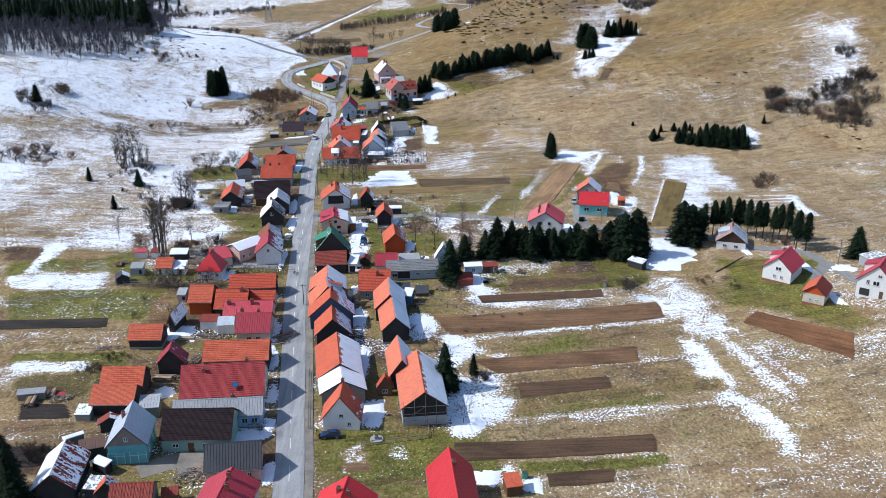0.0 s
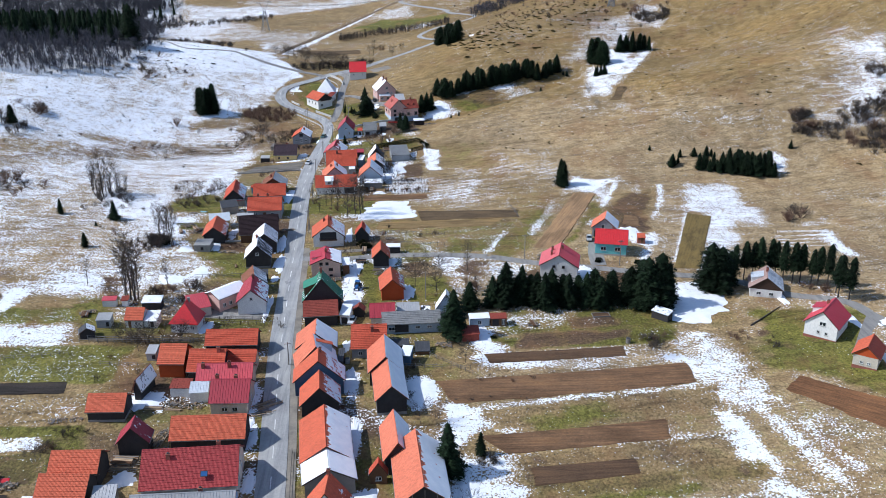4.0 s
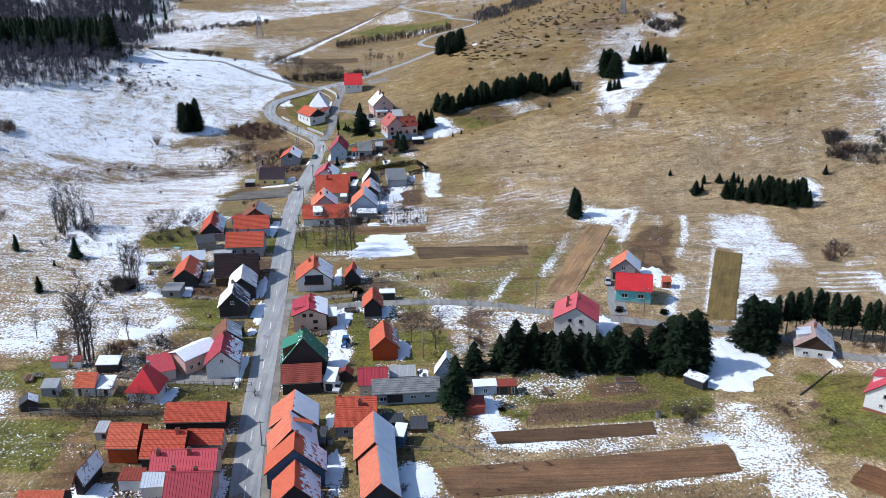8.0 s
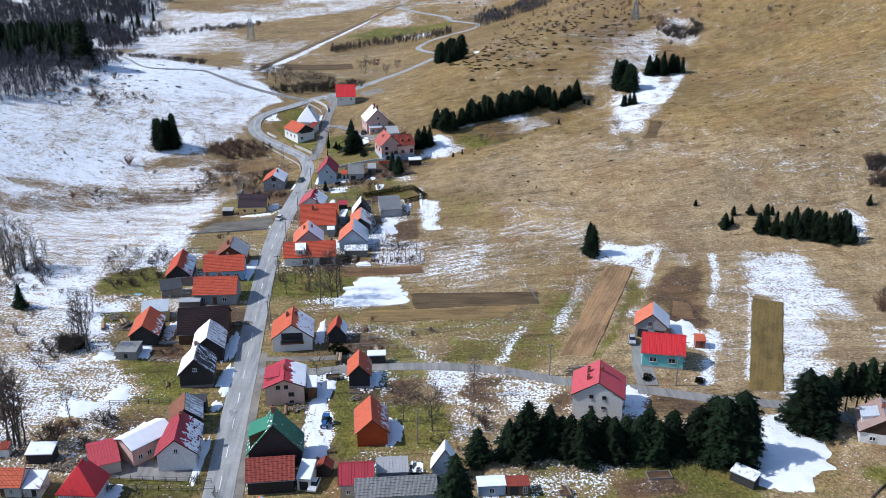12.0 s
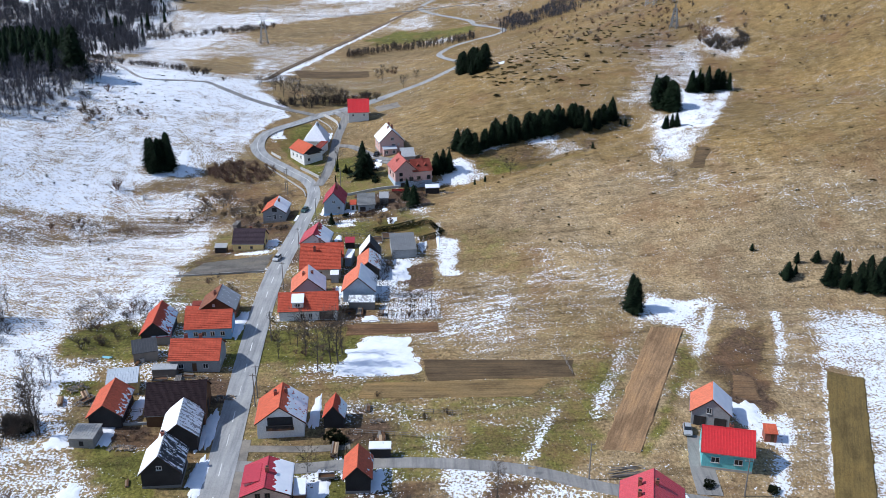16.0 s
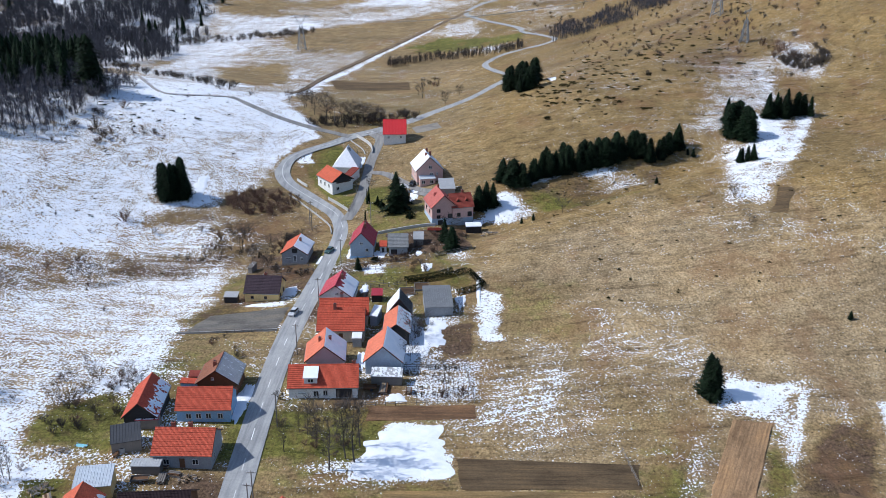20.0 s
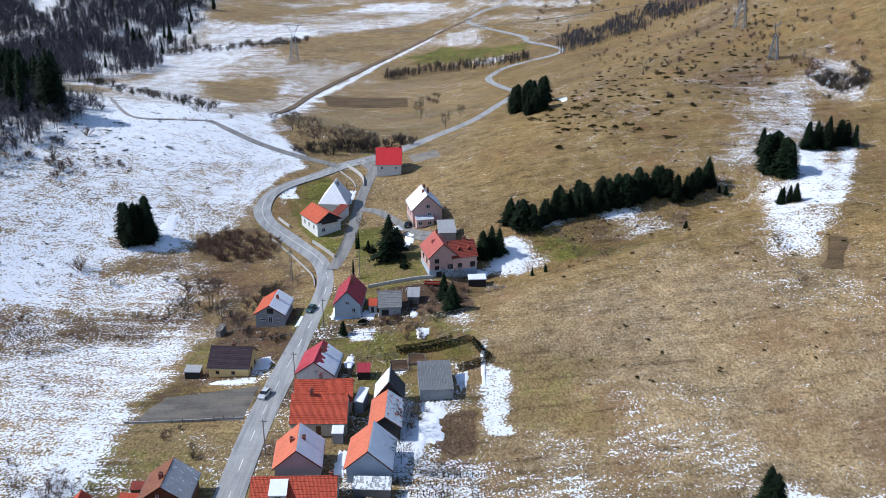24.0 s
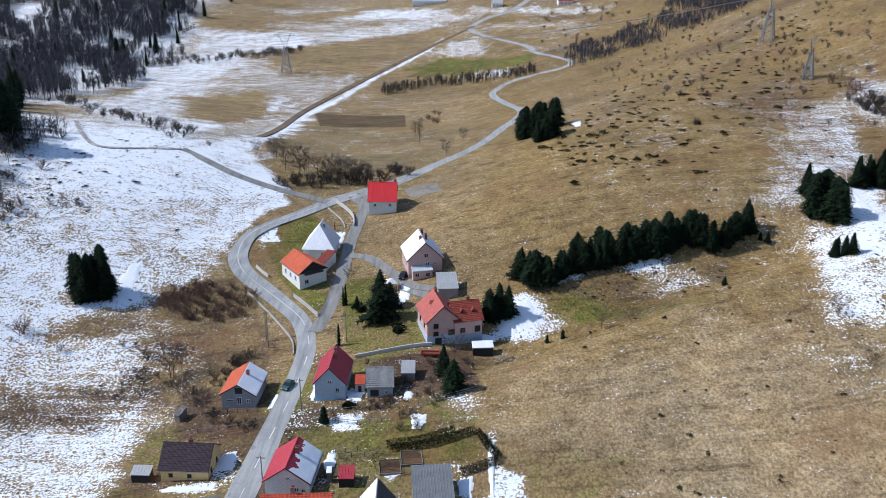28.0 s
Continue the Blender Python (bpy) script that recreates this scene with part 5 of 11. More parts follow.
snow_bank(-88.7, 482.9, 2.5, 8.4, 0)
snow_bank(-48.0, 399.9, 5.2, 0.9, 0)
snow_bank(-42.6, 408.7, 1.8, 3.2, 0)
snow_bank(-20.4, 431.2, 2.0, 3.2, 0)
snow_bank(-29.4, 434.9, 1.0, 4.4, 0)
snow_bank(-22.2, 408.0, 1.1, 3.0, 0)
snow_bank(4.1, 398.8, 1.4, 3.4, 0)
snow_bank(8.8, 404.4, 0.6, 8.1, 0)
snow_bank(-13.4, 477.6, 1.5, 5.8, 0)
snow_bank(-37.5, 430.9, 1.5, 2.9, 0)
snow_bank(-35.8, 514.2, 1.4, 5.8, 0)
snow_bank(110.9, 509.2, 1.9, 12.2, 0)
snow_bank(-8.8, 429.6, 1.0, 1.7, 0)
snow_bank(-6.0, 420.1, 1.6, 2.7, 0)
snow_bank(41.6, 596.9, 1.8, 7.2, 0)
snow_bank(72.5, 306.3, 2.8, 4.2, 0)
snow_bank(52.3, 274.0, 2.2, 4.0, 0)
snow_bank(101.2, 255.0, 1.6, 6.6, 0)
snow_bank(112.9, 236.4, 1.2, 5.9, 0)
snow_bank(121.3, 231.6, 3.6, 2.9, 0)
snow_bank(110.8, 211.8, 1.5, 4.6, 0)
snow_bank(14.3, 146.8, 3.0, 2.5, 0)
snow_bank(23.1, 143.5, 1.9, 2.4, 0)
snow_bank(-59.1, 278.3, 2.4, 3.8, 0)
snow_bank(-66.1, 272.8, 4.0, 3.3, 0)
snow_bank(-67.0, 295.2, 2.3, 2.7, 0)
snow_bank(-51.0, 244.4, 1.9, 2.7, 0)
snow_bank(-5.4, 376.8, 2.4, 8.3, 0)
snow_bank(-2.4, 379.5, 3.0, 4.5, 0)
snow_bank(-9.0, 352.1, 2.2, 1.9, 0)
snow_bank(7.2, 456.2, 3.0, 1.6, 0)
snow_bank(-57.7, 207.0, 2.2, 2.9, 0)


# ---- roads ----
def smooth_line(pts, gap=2.0):
    """Points every gap metres along a soft curve through pts."""
    p = [Vector((*q, 0)) for q in pts]
    p = [p[0] * 2 - p[1]] + p + [p[-1] * 2 - p[-2]]
    out = []
    for i in range(1, len(p) - 2):
        n = max(2, int((p[i + 1] - p[i]).length / gap))
        for k in range(n):
            t = k / n
            out.append(0.5 * ((2 * p[i]) + (p[i + 1] - p[i - 1]) * t + (2 * p[i - 1] - 5 * p[i] + 4 * p[i + 1] - p[i + 2]) * t * t + (3 * p[i] - p[i - 1] - 3 * p[i + 1] + p[i + 2]) * t**3))
    out.append(p[-2])
    return out


def ribbon(g, line, off0, off1, lift, skirt=0.3, cuts=2):
    """A strip beside a line, from off0 to off1 to the right of it, lying on the ground."""
    rows_ = []
    for i, p in enumerate(line):
        d = (line[min(i + 1, len(line) - 1)] - line[max(i - 1, 0)]).normalized()
        r = Vector((d.y, -d.x, 0))
        row = []
        for k in range(cuts + 1):
            q = p + r * (off0 + (off1 - off0) * k / cuts)
            row.append(q)
        rows_.append(row)
    flat = [q for row in rows_ for q in row]
    hz = heights([q.x for q in flat], [q.y for q in flat])
    mid = hz.reshape(len(line), -1).mean(1)
    n0 = len(g.v)
    for i, row in enumerate(rows_):
        for k, q in enumerate(row):
            z = 0.5 * hz[i * (cuts + 1) + k] + 0.5 * mid[i] + lift
            g.v.append((q.x, q.y, z))
        for q in (row[0], row[-1]):
            g.v.append((q.x, q.y, mid[i] - skirt))
    m = cuts + 3
    for i in range(len(line) - 1):
        a_, b_ = n0 + i * m, n0 + (i + 1) * m
        for k in range(cuts):
            g.f.append((a_ + k, a_ + k + 1, b_ + k + 1, b_ + k))
        g.f.append((a_ + cuts + 1, a_, b_, b_ + cuts + 1))
        g.f.append((a_ + cuts, a_ + cuts + 2, b_ + cuts + 2, b_ + cuts))
    return g


def road(name, pts, width, mat, label, lift=0.12, off=0.0, category="road"):
    line = smooth_line(pts)
    ob = ribbon(Geo(), line, off - width / 2, off + width / 2, lift).make(name, mat, smooth=False)
    return tagged(ob, label, category, kind="structure"), line


MAIN = [(-6, -560), (-10, -300), (-15, -80), (-19, 60), (-21, 110), (-23, 146), (-25, 168), (-27, 192), (-30, 225), (-32, 259), (-34, 297), (-36, 330), (-37.4, 360), (-37.6, 385), (-36.2, 412), (-34.6, 436), (-34.6, 454), (-38.5, 468),
        (-45, 477.5), (-53, 486.5), (-59.5, 493.5), (-62.8, 500), (-63.6, 507), (-62.4, 514), (-58, 521.5), (-50, 531), (-42, 541), (-33, 549), (-23, 558), (-12, 571), (5.8, 598), (16.8, 638), (25, 668), (25, 690), (18, 725), (13.7, 759), (25.4, 785), (40, 791), (56, 795),
        (60, 810), (52, 840), (42.5, 863), (36, 896), (8, 955), (-1.5, 985), (10, 1014), (36, 1043), (90, 1180)]
main_road, main_line = road("road", MAIN, 5.7, ASPHALT, "worn grey asphalt village road with dashed centre line")
road("road_shoulder", MAIN[:11], 2.0, GRAVEL, "gravel shoulder beside the asphalt road", 0.08, 3.6, "road shoulder")
side_road, _ = road("side_road", [(-31, 288.5), (-19.5, 287.4), (-5, 288.7), (12.2, 287.6), (25.6, 284.9), (39.7, 279.4), (55.2, 276.1), (68.6, 272.4), (84.4, 269), (94, 264.5), (104, 254), (116, 247), (119, 236), (121, 222), (126, 205), (150, 190)], 3.4, LANE_ASPHALT, "narrow grey lane with worn edges", 0.10)
lane, _ = road("lane", [(-34.5, 462), (-32.8, 472), (-32, 485), (-32, 500), (-32, 514), (-31, 529), (-31, 538), (-36, 546)], 3.6, LANE_ASPHALT, "narrow grey asphalt lane climbing past the houses", 0.15)
road("lane", [(-31, 504), (-25, 501), (-18, 491), (-12, 482), (-6, 478)], 3.2, LANE_ASPHALT, "short asphalt lane to the pale houses", 0.14)
road("track", [(-31, 294.2), (-24, 294), (-15.9, 293.8), (-9.5, 294.6)], 2.2, GRAVEL, "gravel track beside the white house", 0.07, category="track")
road("track", [(-97, 563.5), (-109, 556), (-122, 552), (-134, 569), (-145, 591)], 1.4, DIRT_SNOW, "earth track across the snowy hill", 0.28, category="track")
road("track", [(-84, 622), (-87, 680), (-86, 738), (-73, 812), (-52, 887), (-24, 952), (0, 992)], 3.6, DIRT, "straight brown field track across the plain", 0.30, category="track")
road("lane", [(-97, 564), (-87.9, 557.8), (-76.1, 550.7), (-61.7, 545.8), (-50.1, 543), (-43, 540)], 3.4, LANE_ASPHALT, "grey lane coming down from the snowy hill", 0.14)
road("yard", [(-17.8, 546), (-13, 547.5), (-7.5, 549)], 9.0, GRAVEL, "gravel apron beside the red-roofed house", 0.06, category="yard")
road("side_road", [(-33, 549), (-28, 540), (-27, 532)], 3.5, LANE_ASPHALT, "grey asphalt drive to the red-roofed house", 0.12)
road("yard", [(-52.8, 251.7), (-37.4, 250.5)], 6.0, LANE_ASPHALT, "grey concrete yard between the pink houses", 0.06, category="yard")
road("yard", [(-44.5, 149.8), (-28.8, 151.9)], 4.0, GRAVEL, "muddy yard before the turquoise house", 0.06, category="yard")
road("yard", [(-14.3, 482.5), (-5.9, 474.6)], 5.0, LANE_ASPHALT, "grey asphalt apron before the pink houses", 0.06, category="yard")
drive, _ = road("yard", [(57, 278), (58, 288), (60, 297)], 4.6, LANE_ASPHALT, "grey asphalt drive beside the turquoise house", 0.07, category="yard")
road("yard", [(119, 236), (113, 227), (108, 219)], 4.0, LANE_ASPHALT, "grey asphalt drive between the white houses", 0.07, category="yard")
road("yard", [(-52, 150), (-46, 153), (-38, 156)], 5.0, GRAVEL, "muddy gravel courtyard between farm buildings", 0.05, category="yard")
# dashes of the centre line, every nine metres
run = 0.0
for i in range(len(main_line) - 1):
    run += (main_line[i + 1] - main_line[i]).length
    if run > 8.6 and main_line[i].y < 560:
        run = 0.0
        if -66 < main_line[i].x < -36 and 470 < main_line[i].y < 535:
            seg = main_line[i:i + 5]
        else:
            seg = main_line[i:i + 3]
        ribbon(Geo(), seg, -0.09, 0.09, 0.128, -0.10, 1).make("lane_mark", MARK, main_road)
# edge line in the bend
bend = [p for p in main_line if 466 < p.y < 535 and p.x < -36]
ribbon(Geo(), bend, -0.08, 0.08, 0.128, -0.10, 1).make("lane_mark", MARK, main_road, "unbroken line in the bend")


# ---- fields ----
def field(name, corners, mat, label, furrow=0.6, along=True, depth=0.03, category="field"):
    """A tilled plot between four corners, with furrows."""
    p = [Vector((*q, 0)) for q in corners]
    lu, lv = max((p[1] - p[0]).length, (p[2] - p[3]).length), max((p[3] - p[0]).length, (p[2] - p[1]).length)
    if along:
        nu, nv = max(4, int(lu / 1.1)), max(4, int(lv / furrow * 4))
    else:
        nu, nv = max(4, int(lu / furrow * 4)), max(4, int(lv / 1.1))
    u, v = np.meshgrid(np.linspace(0, 1, nu + 1), np.linspace(0, 1, nv + 1))
    u, v = u.ravel(), v.ravel()
    rag = 0.30 * np.sin(np.arange(len(u)) * 12.9898) + 0.38 * np.sin(u * lu * 0.9 + v * lv * 0.7) + 0.3 * np.sin(u * lu * 0.31 + v * lv * 0.43 + p[0].x)
    pos = [(p[0] * (1 - a_) + p[1] * a_) * (1 - b_) + (p[3] * (1 - a_) + p[2] * a_) * b_ for a_, b_ in zip(u, v)]
    x, y = np.array([q.x for q in pos]), np.array([q.y for q in pos])
    edge = (u == 0) | (u == 1) | (v == 0) | (v == 1)
    x, y = x + rag * edge, y + 0.6 * rag * edge
    ph = (v * lv if along else u * lu) / furrow * 2 * math.pi
    z = heights(x, y) + 0.14 + depth * np.sin(ph) - 0.30 * edge
    g = Geo()
    g.v = list(zip(x, y, z))
    k = nu + 1
    g.f = [(j * k + i, j * k + i + 1, (j + 1) * k + i + 1, (j + 1) * k + i) for j in range(nv) for i in range(nu)]
    return tagged(g.make(name, mat, smooth=True), label, category, kind="structure")


field("field", [(8, 158.5), (50, 159.5), (50, 153.5), (8, 152)], PLOUGH, "dark ploughed strip dusted with snow")
field("field", [(6, 214.5), (67, 220), (67, 211), (10, 205)], PLOUGH_RED, "reddish-brown ploughed strip of earth")
field("field", [(14, 192.5), (56, 197), (55, 190), (20, 186)], PLOUGH_RED, "brown ploughed strip dusted with snow")
field("field", [(24, 181.5), (46, 183.5), (46, 178.5), (24, 175.5)], PLOUGH, "narrow dark ploughed strip with snow")
field("field", [(18, 226.5), (54, 229), (54, 224.5), (19, 222)], PLOUGH, "narrow dark ploughed strip beside the hedge")
field("field", [(25, 147.5), (40, 148.5), (39, 144), (25, 143)], PLOUGH, "small dark ploughed bed")
field("field", [(89.0, 210.3), (107.1, 191.7), (101.5, 180.3), (83.9, 205.5)], TURNED_EARTH, "freshly turned brown field below the white houses")
field("field", [(-108, 215.5), (-76, 216.5), (-75, 211.5), (-107, 210.5)], DARK_SOIL, "dark strip of tilled earth in the western gardens")
field("field", [(-84.5, 176.0), (-73.5, 175.3), (-70.5, 169.6), (-82.5, 169.8)], DARK_SOIL, "blackish dug garden plot in the western gardens", 0.7, True, 0.06)
field("field", [(-81.8, 159.8), (-71.2, 159.5), (-70.5, 152.8), (-78.9, 152.4)], DARK_SOIL, "dark bare soil below the old barn", 0.7, True, 0.06)
field("field", [(-13.5, 151.7), (-7.1, 152.0), (-7.5, 149.1), (-13.5, 148.8)], PLOUGH_BARE, "small dug bed beside the well", 0.7, True, 0.06)
field("field", [(4, 330), (40, 328.6), (39.4, 320.7), (5, 319.6)], STUBBLE, "olive brown stubble plot", depth=0.01)
field("field", [(-9, 319.2), (34, 319.6), (28, 312), (-10, 312.5)], STRAW_STRIP, "brown stubble strip beside the snow patch")
field("field", [(61.2, 345.7), (69.3, 344.6), (47, 290.4), (39.4, 291.4)], UPHILL_EARTH, "long brown ploughed strip running uphill", 0.7, False, 0.02)
field("field", [(96.8, 324.7), (104.7, 322.1), (86.2, 274.5), (78.2, 274.4)], OLIVE_STRIP, "long olive-green strip running uphill", 0.9, False, 0.008)
field("field", [(74, 322), (79, 320.5), (78, 311), (71, 313)], PLOUGH_BARE, "small dug brown plot behind the garage")
field("field", [(-81, 731), (-32, 726), (-29, 690), (-72, 693)], STUBBLE, "dark brown ploughed field on the plain")
field("field", [(-15, 348.5), (9, 350), (9, 344.5), (-15, 342.5)], PLOUGH_RED, "dark garden strip with pale stones")
field("field", [(98.3, 448.3), (102.9, 446.0), (97.5, 431.1), (92.1, 433.1)], STUBBLE, "small brown plot on the hillside")


field("yard", [(-61.5, 393.0), (-40.2, 398.0), (-40.9, 382.6), (-65.0, 381.8)], MUD_YARD, "grey gravel yard with muddy patches beside the road", 0.9, True, 0.01, "yard")


# ---- houses ----
def ribbed(side, sl, l, at, th, gap=0.55):
    """A sheet slope in one skin, with a low rib every half metre."""
    g = Geo()
    m = max(3, int(l / gap))
    line = []
    for j in range(m + 1):
        y = -l / 2 + 0.05 + (l - 0.10) * j / m
        line += [(y - 0.05, 0.03), (y, 0.085), (y + 0.05, 0.03)]
    for y, up in line:
        g.v += [at(0, y, up), at(sl, y, up)]
    for j in range(len(line) - 1):
        q = (2 * j, 2 * j + 1, 2 * j + 3, 2 * j + 2)
        g.f.append(q if side > 0 else q[::-1])
    n = len(g.v)
    y0, y1 = line[0][0], line[-1][0]
    g.v += [at(0, y0, -th), at(sl, y0, -th), at(sl, y1, -th), at(0, y1, -th)]
    g.f += [(n, n + 1, n + 2, n + 3), (0, 1, n + 1, n), (n - 2, n - 1, n + 2, n + 3), (*range(1, n, 2), n + 2, n + 1), (*range(0, n, 2), n + 3, n)]
    return g


def slope_mesh(side, w, l, he, rh, style):
    """One roof slope, side -1 or 1, ridge along y: stepped tile courses, or ribbed sheet; 0.14 thick."""
    run_, th = w / 2, 0.14
    g = Geo()
    sl = math.hypot(run_, rh)
    nrm = Vector((rh / sl * side, 0, run_ / sl))

    def at(s, y, up):
        p = Vector((side * run_ * s / sl, y, he + rh - rh * s / sl)) + nrm * up
        return tuple(p)
    y0, y1 = -l / 2, l / 2
    if style == "tile":
        n = max(4, int(sl / 0.46))
        prof = []
        for i in range(n):
            prof += [(sl * i / n, 0.010), (sl * (i + 1) / n, 0.085)]
    else:
        return ribbed(side, sl, l, at, th)
    k = len(prof)
    for y in (y0, y1):
        for s, up in prof:
            g.v.append(at(s, y, up))
    for i in range(k - 1):
        q = (i, k + i, k + i + 1, i + 1)
        g.f.append(q if side > 0 else q[::-1])
    n = len(g.v)
    g.v += [at(0, y0, -th), at(sl, y0, -th), at(sl, y1, -th), at(0, y1, -th)]
    g.f.append((n, n + 1, n + 2, n + 3))
    g.f.append((k - 1, n + 1, n + 2, 2 * k - 1))
    g.f.append((0, *range(1, k), n + 1, n))
    g.f.append((k, *range(k + 1, 2 * k), n + 2, n + 3))
    return g


def snow_layer(side, w, l, he, rh, amount, seed, bare_top=0.0, striped=False):
    """Snow lying on one slope: a ragged sheet that breaks into flecks at its edges, or stripes left between the ribs."""
    rnd = random.Random(seed)
    run_ = w / 2
    sl = math.hypot(run_, rh)
    nrm = Vector((rh / sl * side, 0, run_ / sl))
    cell = max(0.17, math.sqrt(sl * l / 2600))
    f_ = 1.0 if amount > 0.45 else 1.7
    fs, fy_ = (0.35, 1.9) if striped else (0.6 * f_, 0.95 * f_)
    ns, ny_ = max(4, int(sl / cell)), max(6, int(l / cell))
    ox = rnd.uniform(0, 100)
    val = []
    for i in range(ns + 1):
        row = []
        for j in range(ny_ + 1):
            s, y = i / ns, j / ny_
            v = noise.fractal(Vector((s * sl * fs + ox, y * l * fy_, ox)), 0.8, 2.1, 4) * 0.5 + rnd.uniform(-0.17, 0.17)
            if bare_top:
                v -= max(0, bare_top * (1 + 0.5 * noise.noise(Vector((y * l * 0.9, ox, 3)))) - s) * 4
            row.append(v + amount)
        val.append(row)
    keep = {}
    g = Geo()

    def put(i, j):
        if (i, j) not in keep:
            t = max(0.0, min(1.0, val[i][j] * 2.5))
            if i in (0, ns) or j in (0, ny_):
                t = min(t, 0.35)
            p = Vector((side * run_ * i / ns, -l / 2 + l * j / ny_, he + rh - rh * i / ns)) + nrm * (0.085 + 0.055 * t)
            keep[(i, j)] = len(g.v)
            g.v.append(tuple(p))
        return keep[(i, j)]
    for i in range(ns):
        for j in range(ny_):
            ring = [c for c in ((i, j), (i, j + 1), (i + 1, j + 1), (i + 1, j)) if val[c[0]][c[1]] > 0]
            if len(ring) >= 3:
                q = tuple(put(*c) for c in ring)
                g.f.append(q if side > 0 else q[::-1])
    return g


def window(parent, m, w, h, trim, sill=True):
    """A window in a wall: m puts its middle on the wall's face, x along it and -y out of it."""
    fr = Geo()
    t = 0.09
    for x0, x1, z0, z1 in ((-w / 2, w / 2, h / 2 - t, h / 2), (-w / 2, w / 2, -h / 2, -h / 2 + t), (-w / 2, -w / 2 + t, -h / 2, h / 2), (w / 2 - t, w / 2, -h / 2, h / 2), (-t / 2, t / 2, -h / 2, h / 2)):
        fr.box(x0, x1, -0.06, 0.04, z0, z1)
    win = fr.make("window", trim, parent, at=m)
    Geo().box(-w / 2 + 0.03, w / 2 - 0.03, -0.02, 0.02, -h / 2 + 0.03, h / 2 - 0.03).make("pane", GLASS, win)
    if sill:
        Geo().box(-w / 2 - 0.08, w / 2 + 0.08, -0.16, 0.0, -h / 2 - 0.07, -h / 2).make("sill", CONCRETE, win)
    return win


FOOT = []          # ground plans of the houses: middle, turn, half sizes


def house(name, x, y, rot, w, l, he, rh, roof, wall, label, style="tile", gable=None, plinth=None, plinth_h=0.55, snow=(0, 0), top=(0, 0),
          s=(), e=(), wst=(), n=(), chimneys=(), trim=TRIM, dormer=None, shutter=None, east=None, category="house", group="", over=0.42, hip=0.0, barge=DARK_TRIM, across=False, sink=0.6, gablets=(), striped=False):
    """A house with a gable roof. The ridge runs along its own y; across turns it so that the ridge runs east to west.
    s, e, wst, n: openings of the south, east, west and north wall: (along, height of middle, width, height, kind)."""
    z = min(gz(x + dx, y + dy) for dx in (-w / 3, w / 3) for dy in (-l / 3, l / 3))
    z = 0.5 * z + 0.5 * gz(x, y)
    turn = rot + 90 if across else rot
    body = thing(name, x, y, z, turn, label, category, group)
    FOOT.append((x, y, radians(turn), w / 2, l / 2))
    a_, b_ = w / 2 - over, l / 2 - over * 0.8
    pitch = rh / (w / 2)
    zt = he + pitch * over - 0.16          # wall top at the eaves
    za = he + rh - 0.17                    # and at the ridge
    ring = [(-a_, -b_, -sink), (a_, -b_, -sink), (a_, -b_, zt), (0, -b_, za), (-a_, -b_, zt)]
    Geo().prism(ring, (0, 2 * b_, 0)).make("wall", wall, body)
    for sd, tag in ((-1, "front_gable"), (1, "back_gable")):
        if gable:
            q = 0.035
            yy = sd * (b_ + q / 2)
            r4 = [(-a_, yy - q / 2, zt - 0.25), (a_, yy - q / 2, zt - 0.25), (a_, yy - q / 2, zt), (0, yy - q / 2, za), (-a_, yy - q / 2, zt)]
            gg = Geo().prism(r4, (0, q, 0))
            gg.make(tag, gable, body)
    if plinth:
        Geo().box(-a_ - 0.05, a_ + 0.05, -b_ - 0.05, b_ + 0.05, -sink, plinth_h).make("plinth", plinth, body)
    roofs = roof if isinstance(roof, tuple) else (roof, roof)
    for k, sd in enumerate((-1, 1)):
        slope_mesh(sd, w, l, he, rh, style).make("roof_slope", roofs[k], body)
        if snow[k]:
            snow_layer(sd, w, l, he, rh, snow[k], hash((round(x * 10), round(y * 10), k)) % 9999, top[k], striped).make("snow_cover", SNOW, body, "melting snow on the roof", True)["kind"] = "stuff"
    Geo().prism([(-0.16, -l / 2, he + rh - 0.02), (0.16, -l / 2, he + rh - 0.02), (0.05, -l / 2, he + rh + 0.10), (-0.05, -l / 2, he + rh + 0.10)], (0, l, 0)).make("ridge_cap", roofs[0], body)
    sl = math.hypot(w / 2, rh)
    for sd in (-1, 1):
        for yy in (-l / 2 - 0.03, l / 2):
            Geo().prism([(0, yy, he + rh - 0.20), (sd * w / 2, yy, he - 0.20), (sd * w / 2, yy, he + 0.04), (0, yy, he + rh + 0.04)], (0, 0.03, 0)).make("barge_board", barge, body)
        Geo().box(min(sd * w / 2, sd * (w / 2 + 0.12)), max(sd * w / 2, sd * (w / 2 + 0.12)), -l / 2, l / 2, he - 0.16, he - 0.04).make("gutter", STEEL, body)
    # walls seen from outside: south, east, west, north in the turned frame
    if across:
        sides = {"s": (pose(-a_, 0, 0, 0, 0, -90), s), "n": (pose(a_, 0, 0, 0, 0, 90), n), "e": (pose(0, -b_, 0), e), "w": (pose(0, b_, 0, 0, 0, 180), wst)}
    else:
        sides = {"s": (pose(0, -b_, 0), s), "n": (pose(0, b_, 0, 0, 0, 180), n), "e": (pose(a_, 0, 0, 0, 0, 90), e), "w": (pose(-a_, 0, 0, 0, 0, -90), wst)}
